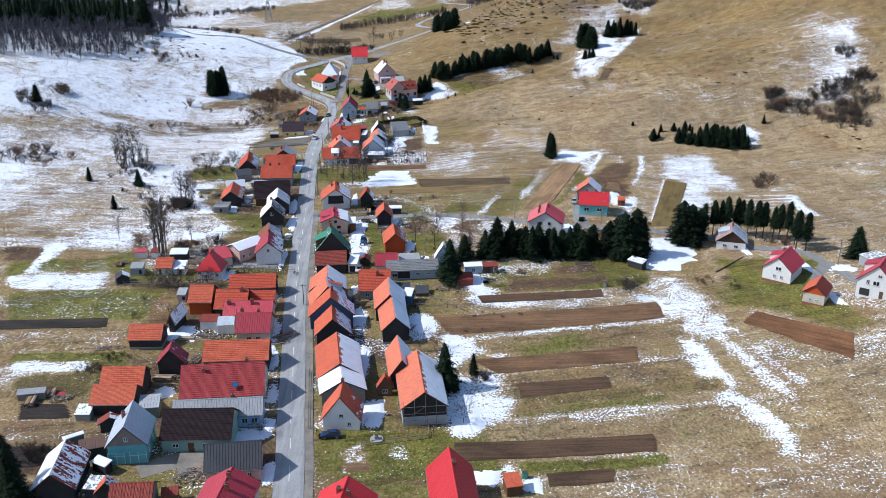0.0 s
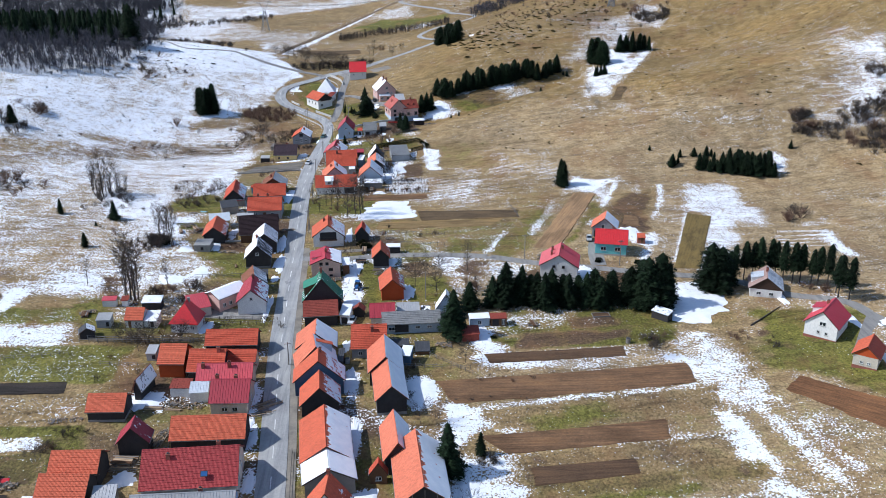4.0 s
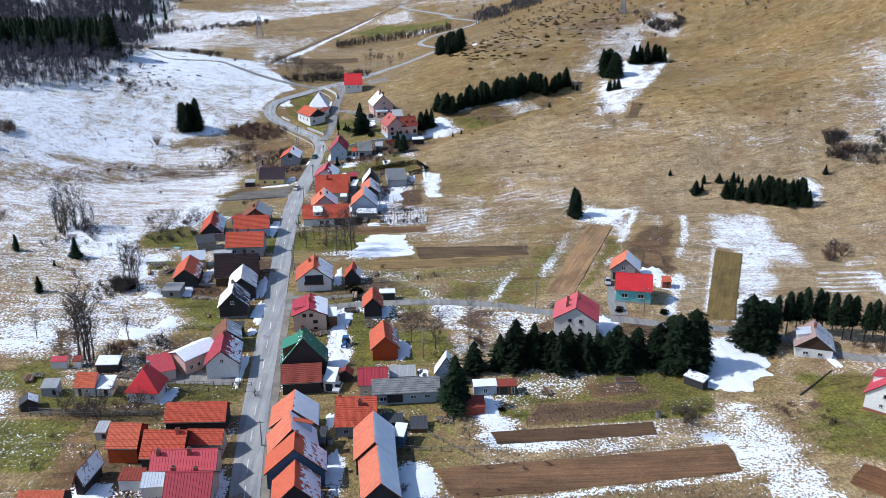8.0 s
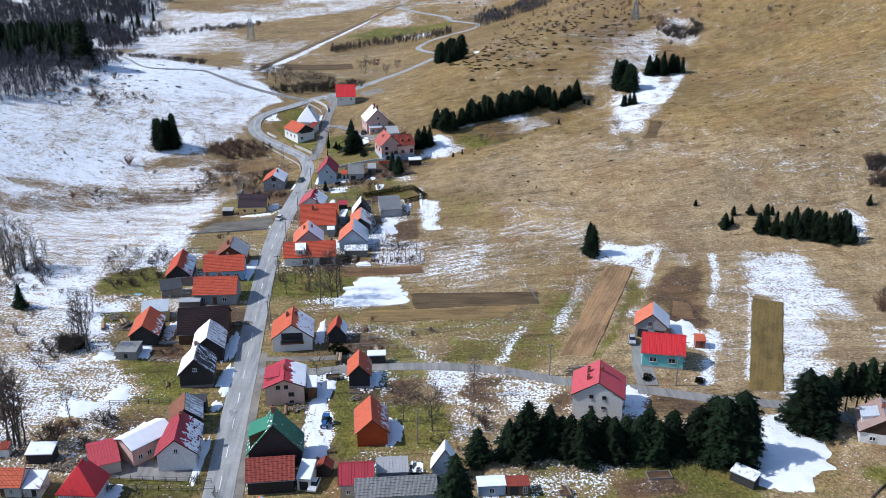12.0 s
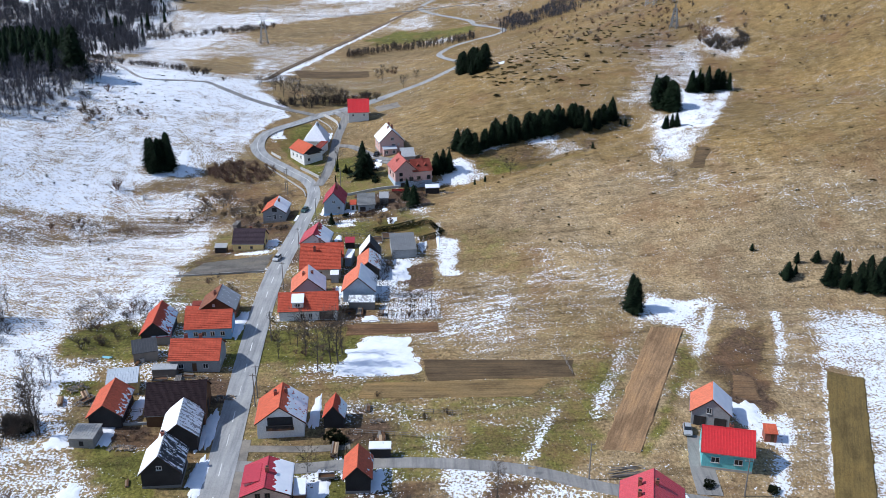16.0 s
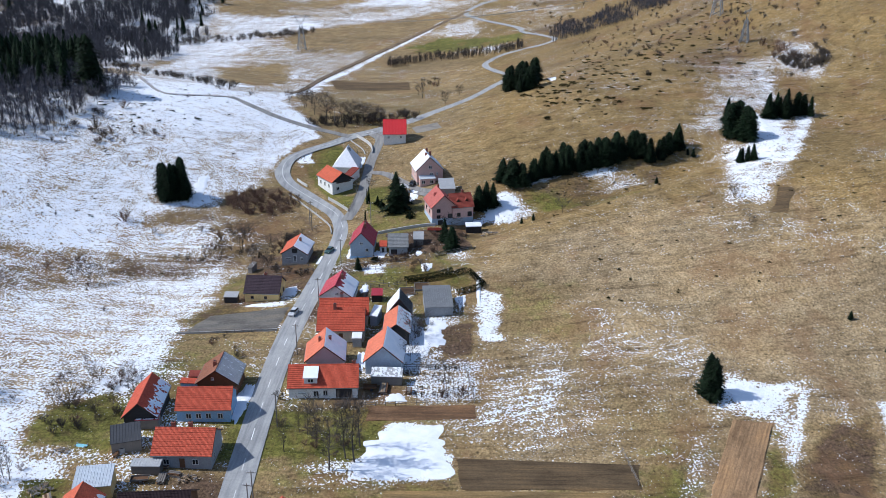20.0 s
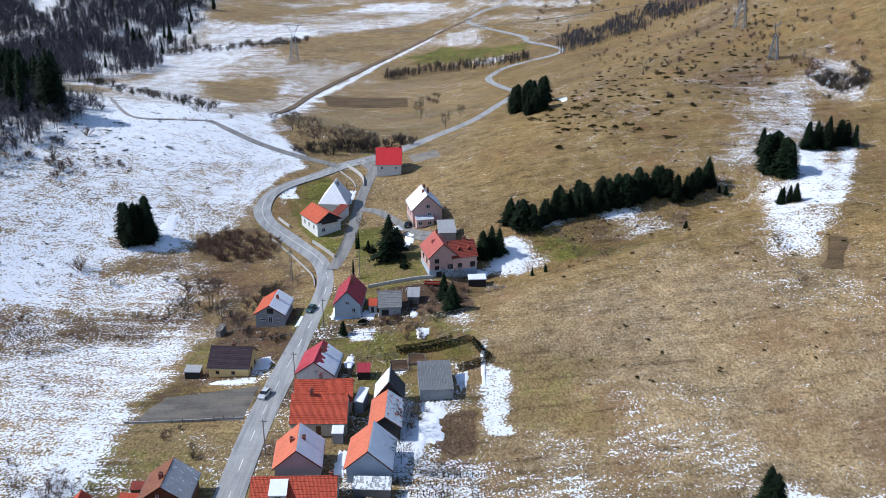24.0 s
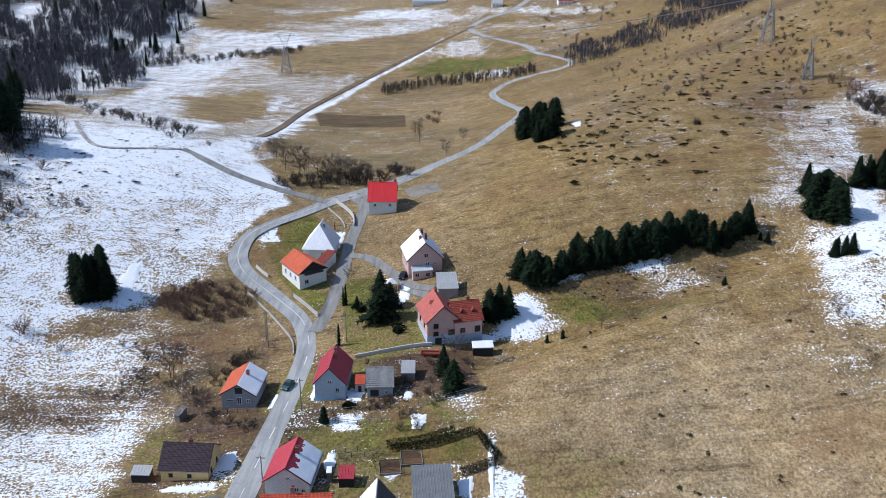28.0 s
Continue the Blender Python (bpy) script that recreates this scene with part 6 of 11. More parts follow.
    for m, openings in sides.values():
        for u, zc, ow, oh, *kind in openings:
            kind = kind[0] if kind else "window"
            at = m @ pose(u, -0.03, zc)
            if kind == "window":
                win = window(body, at, ow, oh, trim)
                if shutter:
                    for sx in (-1, 1):
                        Geo().box(sx * (ow / 2 + 0.25) - 0.2, sx * (ow / 2 + 0.25) + 0.2, -0.05, 0.0, -oh / 2, oh / 2).make("shutter", shutter, win)
            elif kind == "door":
                d = Geo().box(-ow / 2, ow / 2, -0.05, 0.03, -oh / 2, oh / 2).make("door", BROWN_WOOD, body, at=at)
                Geo().box(ow / 2 - 0.16, ow / 2 - 0.10, -0.10, -0.05, -0.05, 0.08).make("handle", STEEL, d)
            elif kind == "gate":
                d = Geo().box(-ow / 2, ow / 2, -0.02, 0.02, -oh / 2, oh / 2).make("gate", BLACK_WOOD, body, at=at)
                n_ = max(3, int(ow / 0.3))
                for k in range(n_):
                    x0 = -ow / 2 + k * ow / n_
                    Geo().box(x0 + 0.01, x0 + ow / n_ - 0.01, -0.05, -0.022, -oh / 2, oh / 2).make("board", BLACK_WOOD, d)
            elif kind == "panel":
                pn = Geo().box(-ow / 2, ow / 2, -0.04, 0.02, -oh / 2, oh / 2).make("panel_door", wall, body, at=at)
                fr = Geo()
                for q in (-ow / 2, 0, ow / 2 - 0.08):
                    fr.box(q, q + 0.08, -0.07, -0.03, -oh / 2, oh / 2)
                fr.box(-ow / 2, ow / 2, -0.07, -0.03, oh * 0.2, oh * 0.2 + 0.08)
                fr.make("frame", TRIM, pn)
            elif kind == "dark":
                # flat black slab on the wall in place of a shaded opening
                Geo().box(-ow / 2, ow / 2, -0.03, 0.03, -oh / 2, oh / 2).make("opening", BLACK_WOOD, body, at=at)
            elif kind == "balcony":
                bal = Geo().box(-ow / 2, ow / 2, -1.0, 0, -oh / 2 - 0.12, -oh / 2).make("balcony", BROWN_WOOD, body, at=at)
                for k in range(int(ow / 0.22)):
                    Geo().box(-ow / 2 + 0.22 * k, -ow / 2 + 0.22 * k + 0.16, -1.0, -0.95, -oh / 2, -oh / 2 + 0.95).make("baluster", BLACK_WOOD, bal)
                Geo().box(-ow / 2, ow / 2, -1.04, -0.92, -oh / 2 + 0.95, -oh / 2 + 1.03).make("rail", BLACK_WOOD, bal)
                # black slab behind the balcony, painted shade of its recess
                Geo().box(-ow / 2 + 0.2, ow / 2 - 0.2, -0.04, 0.03, -oh / 2, oh / 2).make("recess", BLACK_WOOD, bal)
    for u, v, *hh in chimneys:                 # u across the ridge, v along it
        zr = he + rh - abs(u) * pitch
        top_ = zr + (hh[0] if hh else 1.1)
        c = Geo().box(u - 0.30, u + 0.30, v - 0.36, v + 0.36, zr - 0.6, top_).make("chimney", BRICK if not hh or len(hh) < 2 else hh[1], body)
        Geo().box(u - 0.36, u + 0.36, v - 0.42, v + 0.42, top_, top_ + 0.10).make("chimney_cap", BRICK, c)
        Geo().box(u - 0.16, u + 0.16, v - 0.16, v + 0.16, top_ + 0.10, top_ + 0.3).make("flue", DARK_METAL, c)
    for sd, v, d0 in gablets:                  # little triangular dormers: side, along, share of the slope
        xo = sd * w / 2 * d0
        zb = he + rh * (1 - d0)
        gd = Geo().prism([(xo, v - 0.8, zb - 0.05), (xo, v + 0.8, zb - 0.05), (xo, v, zb + 1.1)], (-sd * 1.1 / pitch, 0, 0)).make("gablet", roofs[0], body)
        xf = xo + sd * 0.01
        Geo().prism([(xf, v - 0.5, zb + 0.05), (xf, v + 0.5, zb + 0.05), (xf, v, zb + 0.78)], (sd * 0.03, 0, 0)).make("pane", GLASS, gd)
    if dormer:
        sd, v, dw, d0, mat_r, mat_w, white = dormer      # side, along, width, start share of the slope
        zf = he + rh * (1 - d0)
        xo = sd * w / 2 * (d0 + (1 - d0) * 0.78)
        xi = sd * w / 2 * d0 * 0.6
        zi = he + rh * (1 - d0 * 0.6)
        zb = he + rh - abs(xo) * pitch
        zo = zb + (zi - zb) * 0.62
        d = Geo().prism([(xi, v - dw / 2, zi - 0.1), (xo, v - dw / 2, zb - 0.1), (xo, v - dw / 2, zo)], (0, dw, 0)).make("dormer", mat_w, body)
        Geo().prism([(xi, v - dw / 2 - 0.2, zi), (xo + sd * 0.3, v - dw / 2 - 0.2, zo - 0.02), (xo + sd * 0.3, v - dw / 2 - 0.2, zo + 0.1), (xi, v - dw / 2 - 0.2, zi + 0.12)], (0, dw + 0.4, 0)).make("dormer_roof", SNOW if white else mat_r, d)
        m = pose(xo, v, (zb + zo) / 2, 0, 0, 90 if sd > 0 else -90)
        window(d, m, min(1.2, dw - 0.4), max(0.4, (zo - zb) * 0.6), trim, False)
    return body


def lean(name, x, y, rot, w, l, he, rise, roof, wall, label, style="sheet", snow=0, openings=(), category="shed", group="", front=True):
    """A shed with one slope, low to the south."""
    z = gz(x, y)
    body = thing(name, x, y, z, rot, label, category, group)
    FOOT.append((x, y, radians(rot), l / 2, w / 2))
    a_, b_ = l / 2 - 0.15, w / 2 - 0.2
    g = Geo()
    g.prism([(-a_, -b_, -0.4), (-a_, b_, -0.4), (-a_, b_, he + rise - 0.18), (-a_, -b_, he - 0.10)], (2 * a_, 0, 0))
    g.make("wall", wall, body)
    sl_ = math.hypot(w, rise)
    up_ = Vector((0, -rise / sl_, w / sl_))

    def at_roof(d, along, up):
        return tuple(Vector((along, w / 2 - w * d / sl_, he + rise - rise * d / sl_)) + up_ * up)
    ribbed(-1, sl_, l, at_roof, 0.10).make("roof", roof, body)
    if snow:
        sl = snow_layer(1, 2 * w, l, he, rise, snow, hash((round(x * 10), round(y * 10))) % 9999)
        # turn the slope so that it falls to the south
        sl.v = [(v[1], -(v[0] - w / 2), v[2] + 0.02) for v in sl.v]
        sl.make("snow_cover", SNOW, body, "snow lying on the shed roof", True)["kind"] = "stuff"
    for u, zc, ow, oh, kind in openings:
        at = pose(u, -b_ - 0.02, zc)
        if kind == "window":
            window(body, at, ow, oh, TRIM, False)
        else:
            # kind dark: a black slab for the shade inside an opening, no door leaf
            Geo().box(-ow / 2, ow / 2, -0.04, 0.02, -oh / 2, oh / 2).make("door", BROWN_WOOD if kind == "door" else BLACK_WOOD, body, at=at)
    return body


def hip_house(name, x, y, rot, w, l, he, rh, roof, wall, label, hip, openings=(), chimneys=(), trim=TRIM):
    """A house whose pale roof slopes to the front as well as to both sides."""
    z = gz(x, y)
    body = thing(name, x, y, z, rot, label, "house")
    a_, b_ = w / 2 - 0.4, l / 2 - 0.4
    Geo().box(-a_, a_, -b_, b_, -0.6, he - 0.05).make("wall", wall, body)
    y0, y1, yr, yb = -l / 2, l / 2, -l / 2 + hip, l / 2 - hip * 0.5
    top_ = he + rh
    planes = (((-w / 2, y0, he), (w / 2, y0, he), (0, yr, top_)), ((w / 2, y0, he), (w / 2, y1, he), (0, yb, top_), (0, yr, top_)),
              ((-w / 2, y1, he), (-w / 2, y0, he), (0, yr, top_), (0, yb, top_)), ((w / 2, y1, he), (-w / 2, y1, he), (0, yb, top_)))
    for q in planes:
        Geo().prism([(u, v, t - 0.14) for u, v, t in q], (0, 0, 0.14)).make("roof_slope", roof, body)
    Geo().tube((0, yr - 0.1, top_ + 0.03), (0, yb + 0.1, top_ + 0.03), 0.12, 0.12, 6).make("ridge_cap", roof, body)
    for u, zc, ow, oh in openings:
        window(body, pose(u, -b_ - 0.03, zc), ow, oh, trim)
    for u, v, hh in chimneys:
        zr = top_ - abs(u) * rh / (w / 2)
        c = Geo().box(u - 0.3, u + 0.3, v - 0.3, v + 0.3, zr - 0.6, zr + hh).make("chimney", STONE, body)
        Geo().box(u - 0.36, u + 0.36, v - 0.36, v + 0.36, zr + hh, zr + hh + 0.1).make("chimney_cap", CONCRETE, c)
    return body

# ---- the village, house by house ----
# west side of the road
house("farm_barn", -64.9, 146.4, 4, 8.0, 11.7, 3.0, 3.3, (GREY_METAL, OLD_RED), BLACK_WOOD, "dark wooden barn with snow-streaked rusty red roof", style="sheet", striped=True, snow=(0.6, 0.10), category="barn")
house("house", -54.7, 157.1, 4, 8.0, 9.7, 4.2, 4.4, PALE_METAL, TURQ, "turquoise house with pale grey sheet roof and grey gable", style="sheet", gable=GREY_WOOD, s=[(-2.2, 1.4, 3.2, 2.6, "panel"), (1.9, 1.4, 3.2, 2.6, "panel"), (0, 5.6, 0.7, 0.9)], e=[(-2, 1.8, 1, 1.3), (1.5, 1.8, 1, 1.3)], chimneys=[(-1.2, 1)])
house("house", -42.1, 161.2, -1, 10.6, 14.1, 3.0, 3.9, DARK_TILE, MINT, "long mint-green house under a dark brown roof", s=[(-4, 1.5, 1.2, 0.9), (-1, 1.1, 1.2, 2.0, "door"), (2, 1.5, 1.4, 0.9), (4.5, 1.5, 1.2, 0.9)], across=True)
house("shed", -33.6, 150.3, 5, 9.1, 10.7, 2.8, 3.3, DARK_METAL, PINK, "shed with dark corrugated roof beside the yard", style="sheet", s=[(0, 1.1, 1, 2, "door"), (3, 1.5, 0.9, 0.9)], category="shed", across=True)
house("house", -32.9, 135.1, -8, 10.0, 12.0, 4.0, 3.0, CRIMSON, CREAM, "house with crimson sheet roof and two chimneys", style="sheet", chimneys=[(0.3, 3, 1.2), (0.8, 0, 1.2)])
house("shed", -49.6, 139.1, 1, 6.2, 7.7, 3.2, 2.2, OLD_RED, GREY_WOOD, "long shed with ribbed dark red roof", style="sheet", category="shed", across=True)
lean("small_shed", -43.7, 140.7, 9, 2.3, 3.1, 2.0, 0.4, OLD_RED, BROWN_WOOD, "small shed with rusty red roof")
house("small_shed", -55.2, 141.9, 5, 4.2, 2.5, 2.2, 2.1, (ORANGE, OLD_RED), BLACK_WOOD, "small hut with orange and snowy slopes", snow=(0, 0.2), category="shed")
lean("annex", -62.2, 156.1, 18, 3.2, 4.9, 2.4, 0.6, BROWN_FELT, BLACK_WOOD, "low annex with brown felt roof")
lean("annex", -58.8, 150.6, -31, 2.0, 3.8, 2.0, 0.4, PALE_METAL, BLACK_WOOD, "low annex with snowy roof", snow=0.8)
house("small_shed", -61.3, 165.0, 14, 4.8, 2.4, 2.2, 1.3, OLD_RED, BLACK_WOOD, "small hut with snow on dark red tiles", snow=(0, 0.15), category="shed")
lean("annex", -57.9, 143.2, -10, 3.5, 2.8, 2.4, 0.6, GREY_METAL, BLACK_WOOD, "low annex with snow-streaked sheet roof", snow=0.1)
lean("annex", -67.0, 159.6, 32, 1.0, 4.1, 2.2, 0.2, PALE_METAL, GREY_WOOD, "long low shed with snowy roof", snow=0.8)
house("barn", -62.3, 173.7, -3, 7.5, 9.4, 2.8, 2.7, ORANGE, BLACK_WOOD, "barn with orange tile roof and dark boards", category="barn", s=[(0, 1.2, 2.2, 2.2, "dark")], across=True)
house("barn", -62.0, 179.9, -1, 7.6, 9.4, 3.6, 2.8, ORANGE, BLACK_WOOD, "barn with orange tile roof behind a lower one", category="barn", across=True)
lean("annex", -54.8, 171.2, 6, 4.3, 4.3, 2.4, 0.8, GREY_METAL, GREY_WOOD, "lean-to with grey sheet roof")
lean("root_cellar", -68.1, 170.0, -3, 3.4, 3.3, 1.6, 0.6, CONCRETE, CONCRETE, "low concrete cellar with snowy top", snow=0.3)
house("house", -40.1, 178.0, 3, 12.8, 17.9, 3.2, 4.6, BRICK_RED, CREAM, "wide house under brick-red tiled roof with skylight", chimneys=[(0.6, -5, 1.0), (-1.5, 4, 0.9)], e=[(-2, 1.7, 1, 1.2), (2, 1.7, 1, 1.2), (0, 4.6, 0.9, 1)], across=True)
house("house", -39.6, 167.7, 2, 6.6, 18.6, 2.8, 2.4, GREY_METAL, SKYBLUE, "sky-blue house with grey corrugated roof", style="sheet", e=[(-1.2, 1.5, 1.1, 1.2), (1.6, 1.5, 1.1, 1.2)], s=[(5.5, 1.4, 1.2, 1.2), (7.5, 1.4, 1.2, 1.2)], chimneys=[(0.3, -3, 0.8)], across=True)
house("barn", -39.6, 192.0, 1, 8.6, 15.1, 3.0, 3.1, ORANGE, BLACK_WOOD, "long barn with bright orange tile roof", category="barn", s=[(-3, 1.2, 2.4, 2.2, "dark")], across=True)
house("house", -37.6, 206.1, -1, 9.2, 8.6, 3.0, 3.3, CRIMSON, CREAM, "house with crimson roof and beige wall", style="sheet", chimneys=[(0.4, 3, 1.1), (0.4, -1, 0.9)], s=[(-1.0, 1.3, 1.2, 1.0), (1.2, 1.3, 1.2, 1.0)], e=[(0, 1.6, 1.1, 1.2)], across=True)
house("house", -40.2, 213.9, -0, 6.8, 12.5, 3.4, 2.5, RED_METAL, CREAM, "house with pinkish red roof and two chimneys", style="sheet", chimneys=[(-0.8, 4.8, 1.1), (-0.8, -1, 1.3)], across=True)
house("barn", -53.3, 221.9, -3, 8.5, 6.3, 3.6, 3.1, ORANGE, RED_BOARD, "small barn with orange roof and rust-red boards", category="barn", across=True)
house("barn", -45.1, 219.7, -3, 9.4, 8.5, 3.0, 3.4, RED_ORANGE, BLACK_WOOD, "barn with weathered red-orange tile roof", category="barn", chimneys=[(-0.5, -2.5, 1)], across=True)
house("house", -38.0, 222.2, -3, 5.3, 7.2, 3.0, 1.9, RED_ORANGE, CREAM, "house with old orange tile roof", across=True)
house("barn", -41.6, 231.3, 0, 7.1, 12.6, 3.0, 2.6, RED_ORANGE, BLACK_WOOD, "long barn with worn orange tile roof and open front", category="barn", s=[(-3, 1.2, 3, 2.0, "dark"), (1.5, 1.2, 3, 2.0, "dark")], across=True)
lean("small_shed", -60.1, 227.5, -2, 3.5, 2.5, 2.0, 0.6, GREY_METAL, GREY_WALL, "small shed with grey sheet roof", openings=[(0.6, 1.0, 0.8, 1.0, "dark")])
house("barn", -63.0, 202.8, -1, 7.0, 8.2, 2.6, 2.5, ORANGE, BLACK_WOOD, "barn with bright orange tile roof and grey base", plinth=STONE, category="barn", across=True)
house("barn", -54.1, 189.4, 3, 6.6, 4.8, 2.8, 3.6, CRIMSON, BLACK_WOOD, "barn with dark crimson roof flecked with snow", style="sheet", category="barn", snow=(0, -0.22))
house("barn", -57.9, 211.4, -11, 2.3, 7.6, 2.4, 3.0, (RUST, GREY_METAL), BLACK_WOOD, "tumbledown barn with brown and snowy roof", snow=(-0.25, 0.25), category="barn")
lean("annex", -49.6, 210.7, -3, 3.3, 4.7, 2.4, 0.6, OLD_RED, WHITE, "low annex with flat reddish roof")
lean("annex", -45.2, 208.6, 5, 4.0, 4.2, 2.6, 0.7, PALE_METAL, WHITE, "white annex with pale flat roof")
house("cottage", -68.5, 245.7, -2, 6.0, 4.8, 2.2, 2.2, ORANGE, WHITE, "small white cottage with orange roof", s=[(-1.1, 1.0, 0.7, 1.9, "door"), (0.5, 1.3, 0.7, 0.8)], over=0.25, across=True)
hip_house("cottage", -55.2, 243.2, -6, 7.6, 6.6, 2.6, 4.6, BRIGHT_RED, WHITE, "white cottage with steep bright red hipped roof", 2.6, openings=[(2.2, 1.4, 0.8, 0.9)], chimneys=[(0.3, 1.6, 0.8)])
lean("annex", -64.4, 245.0, -2, 4.6, 3.4, 1.9, 0.9, PALE_METAL, WHITE, "white annex with snowy lean-to roof", snow=0.7, openings=[(0.4, 1.0, 0.8, 1.6, "dark")])
house("house", -40.6, 255.8, 5, 8.0, 10.5, 3.6, 3.4, (CRIMSON, CRIMSON), WHITE, "white house with crimson roof half under snow", style="sheet", snow=(0, 0.22), top=(0, 0.42), s=[(0, 4.4, 0.8, 0.9)], e=[(-2.5, 1.6, 1, 1.3), (0.5, 1.6, 1, 1.3)], chimneys=[(0.2, 3, 1.0)])
house("house", -47.8, 257.4, 48, 6.5, 9.8, 3.8, 1.3, (PALE_METAL, PALE_METAL), PINK, "pink house wing with snow-covered roof", style="sheet", snow=(0.9, 0.9), s=[(-3, 1.6, 1, 1.1), (-1, 1.6, 1, 1.1)], across=True)
house("barn", -41.8, 266.8, 11, 6.8, 7.0, 3.0, 2.8, (RUST, GREY_METAL), BLACK_WOOD, "barn with corrugated roof striped by snow", style="sheet", striped=True, snow=(0, 0.06), category="barn")
house("house", -43.3, 285.5, 5, 7.8, 8.2, 3.2, 3.9, (GREY_METAL, DARK_METAL), BLACK_WOOD, "dark wooden house with snowy roof and red band", style="sheet", striped=True, snow=(0.8, 0.02), gable=BLACK_WOOD, s=[(-0.1, 4.4, 1.0, 0.9)], plinth=STONE, chimneys=[(-0.3, 3, 0.9)])
house("barn", -43.0, 298.0, 6, 7.6, 10.0, 3.2, 3.1, (GREY_METAL, GREY_METAL), BLACK_WOOD, "old barn with snow-dusted corrugated roof", style="sheet", striped=True, snow=(0.7, 0.14), category="barn")
house("barn", -46.0, 307.5, 6, 11.9, 12.2, 3.0, 4.3, DARK_TILE, BROWN_WOOD, "big barn under a dark brown roof", category="barn", e=[(0, 1.4, 2, 2.4, "gate")], across=True)
house("barn", -59.6, 305.9, 4, 7.2, 11.2, 2.6, 2.8, ORANGE, BLACK_WOOD, "dark wooden barn with bright orange roof", category="barn", snow=(0, 0.05), top=(0, 0.65))
lean("ruin", -61.5, 296.0, -2, 5.3, 5.1, 2.2, 0.1, CONCRETE, STONE, "roofless grey stone shed with mossy slab", openings=[(0, 1.0, 0.8, 1.0, "dark")])
lean("shed", -60.2, 316.0, 11, 5.4, 6.7, 2.6, 1.0, PALE_METAL, YELLOW, "shed with pale greenish sheet roof", snow=0.0)
house("house", -46.9, 328.2, 1, 9.1, 11.6, 3.0, 3.3, RED_ORANGE, GREY_WALL, "house with red-orange tile roof and two chimneys", s=[(0, 1.2, 1.0, 2.0, "door"), (2.5, 1.5, 1.2, 1.2), (-3, 1.5, 1.2, 1.2)], chimneys=[(0.4, 2.4, 1.2), (0.4, -0.9, 1.2)], e=[(-2, 1.5, 1, 1.2)], across=True)
lean("shed", -59.6, 330.3, 19, 5.3, 5.7, 2.4, 1.0, DARK_METAL, GREY_WOOD, "shed with dark grey sloping roof")
lean("annex", -57.7, 337.4, 7, 2.6, 4.7, 2.2, 0.5, CRIMSON, GREY_WOOD, "small annex with snowy red roof", snow=0.15)
house("house", -47.5, 343.8, 4, 8.4, 11.4, 3.0, 3.1, RED_ORANGE, SKYBLUE, "pale blue house with red-orange roof", s=[(-3, 1.5, 1.1, 1.2), (-1, 1.5, 1.1, 1.2), (1, 1.5, 1.1, 1.2), (3.4, 1.5, 1.1, 1.2)], e=[(-2, 1.5, 1, 1.2)], across=True)
house("barn", -59.5, 342.2, 5, 7.1, 12.5, 2.8, 3.3, RED_ORANGE, BLACK_WOOD, "large dark barn with red roof partly under snow", category="barn", snow=(0, 0.25), top=(0, 0.45))
house("barn", -47.4, 354.7, 2, 9.2, 8.8, 3.0, 3.3, (RUST, GREY_METAL), BROWN_WOOD, "barn with brown tiles and striped sheet slope", style="sheet", striped=True, category="barn", snow=(0, -0.12), s=[(-0.8, 4.2, 0.6, 0.6)], chimneys=[(-0.8, -1, 1)])
lean("small_shed", -53.6, 355.9, 3, 2.1, 2.4, 2.0, 0.4, OLD_RED, BROWN_WOOD, "small shed with reddish roof")
house("house", -49.2, 407.0, -1, 9.1, 9.8, 2.8, 3.3, PLUM_TILE, YELLOW, "yellow house with dark plum tile roof", s=[(-2.6, 1.5, 0.8, 0.8), (1.0, 1.5, 0.8, 0.8)], e=[(-2, 1.5, 0.8, 1.1), (1.5, 1.5, 0.8, 1.1)], chimneys=[(0.5, -0.3, 0.9)], trim=DARK_TRIM, across=True)
lean("hutch", -57.7, 403.7, -0, 2.6, 3.8, 1.9, 0.5, GREY_METAL, BLACK_WOOD, "small dark hutch with corrugated roof")
lean("ruin", -57.5, 426.9, -17, 3.3, 1.6, 1.8, 0.6, GREY_WOOD, GREY_WOOD, "collapsing board shed with rusty patches", snow=-0.15)
house("house", -45.3, 434.2, -2, 8.2, 10.2, 3.6, 2.6, (ORANGE, ORANGE), GREY_WALL, "grey unfinished house with orange roof half snowy", snow=(0, 0.9), plinth=CONCRETE, s=[(0.2, 4.6, 1.6, 1.4, "dark"), (0.2, 2.2, 1.0, 1.8), (2.2, 2.2, 0.8, 0.9), (-1.8, 2.2, 1.6, 0.5)], chimneys=[(0.9, 0.5, 0.9)])
lean("shed", -54.3, 252.4, 23, 6.4, 5.6, 2.4, 1.5, RED_METAL, CREAM, "shed with broad sloping orange-red roof")
lean("small_shed", -78.2, 255.5, 2, 2.1, 3.8, 1.9, 0.4, RED_METAL, WHITE, "small shed with pinkish red roof")
lean("bee_hut", -74.3, 256.2, 5, 2.4, 2.0, 1.7, 0.4, OLD_RED, WHITE, "little white hut with snow-flecked red roof", snow=0.0)
lean("shed", -66.7, 254.5, 0, 3.5, 5.2, 2.2, 0.6, PALE_METAL, BLACK_WOOD, "dark shed with snowy pale roof", snow=0.5)
lean("small_shed", -76.2, 244.2, 1, 3.4, 3.7, 2.2, 0.6, GREY_METAL, GREY_WALL, "grey block shed with pale roof", openings=[(1.0, 1.0, 0.7, 1.2, "dark")])
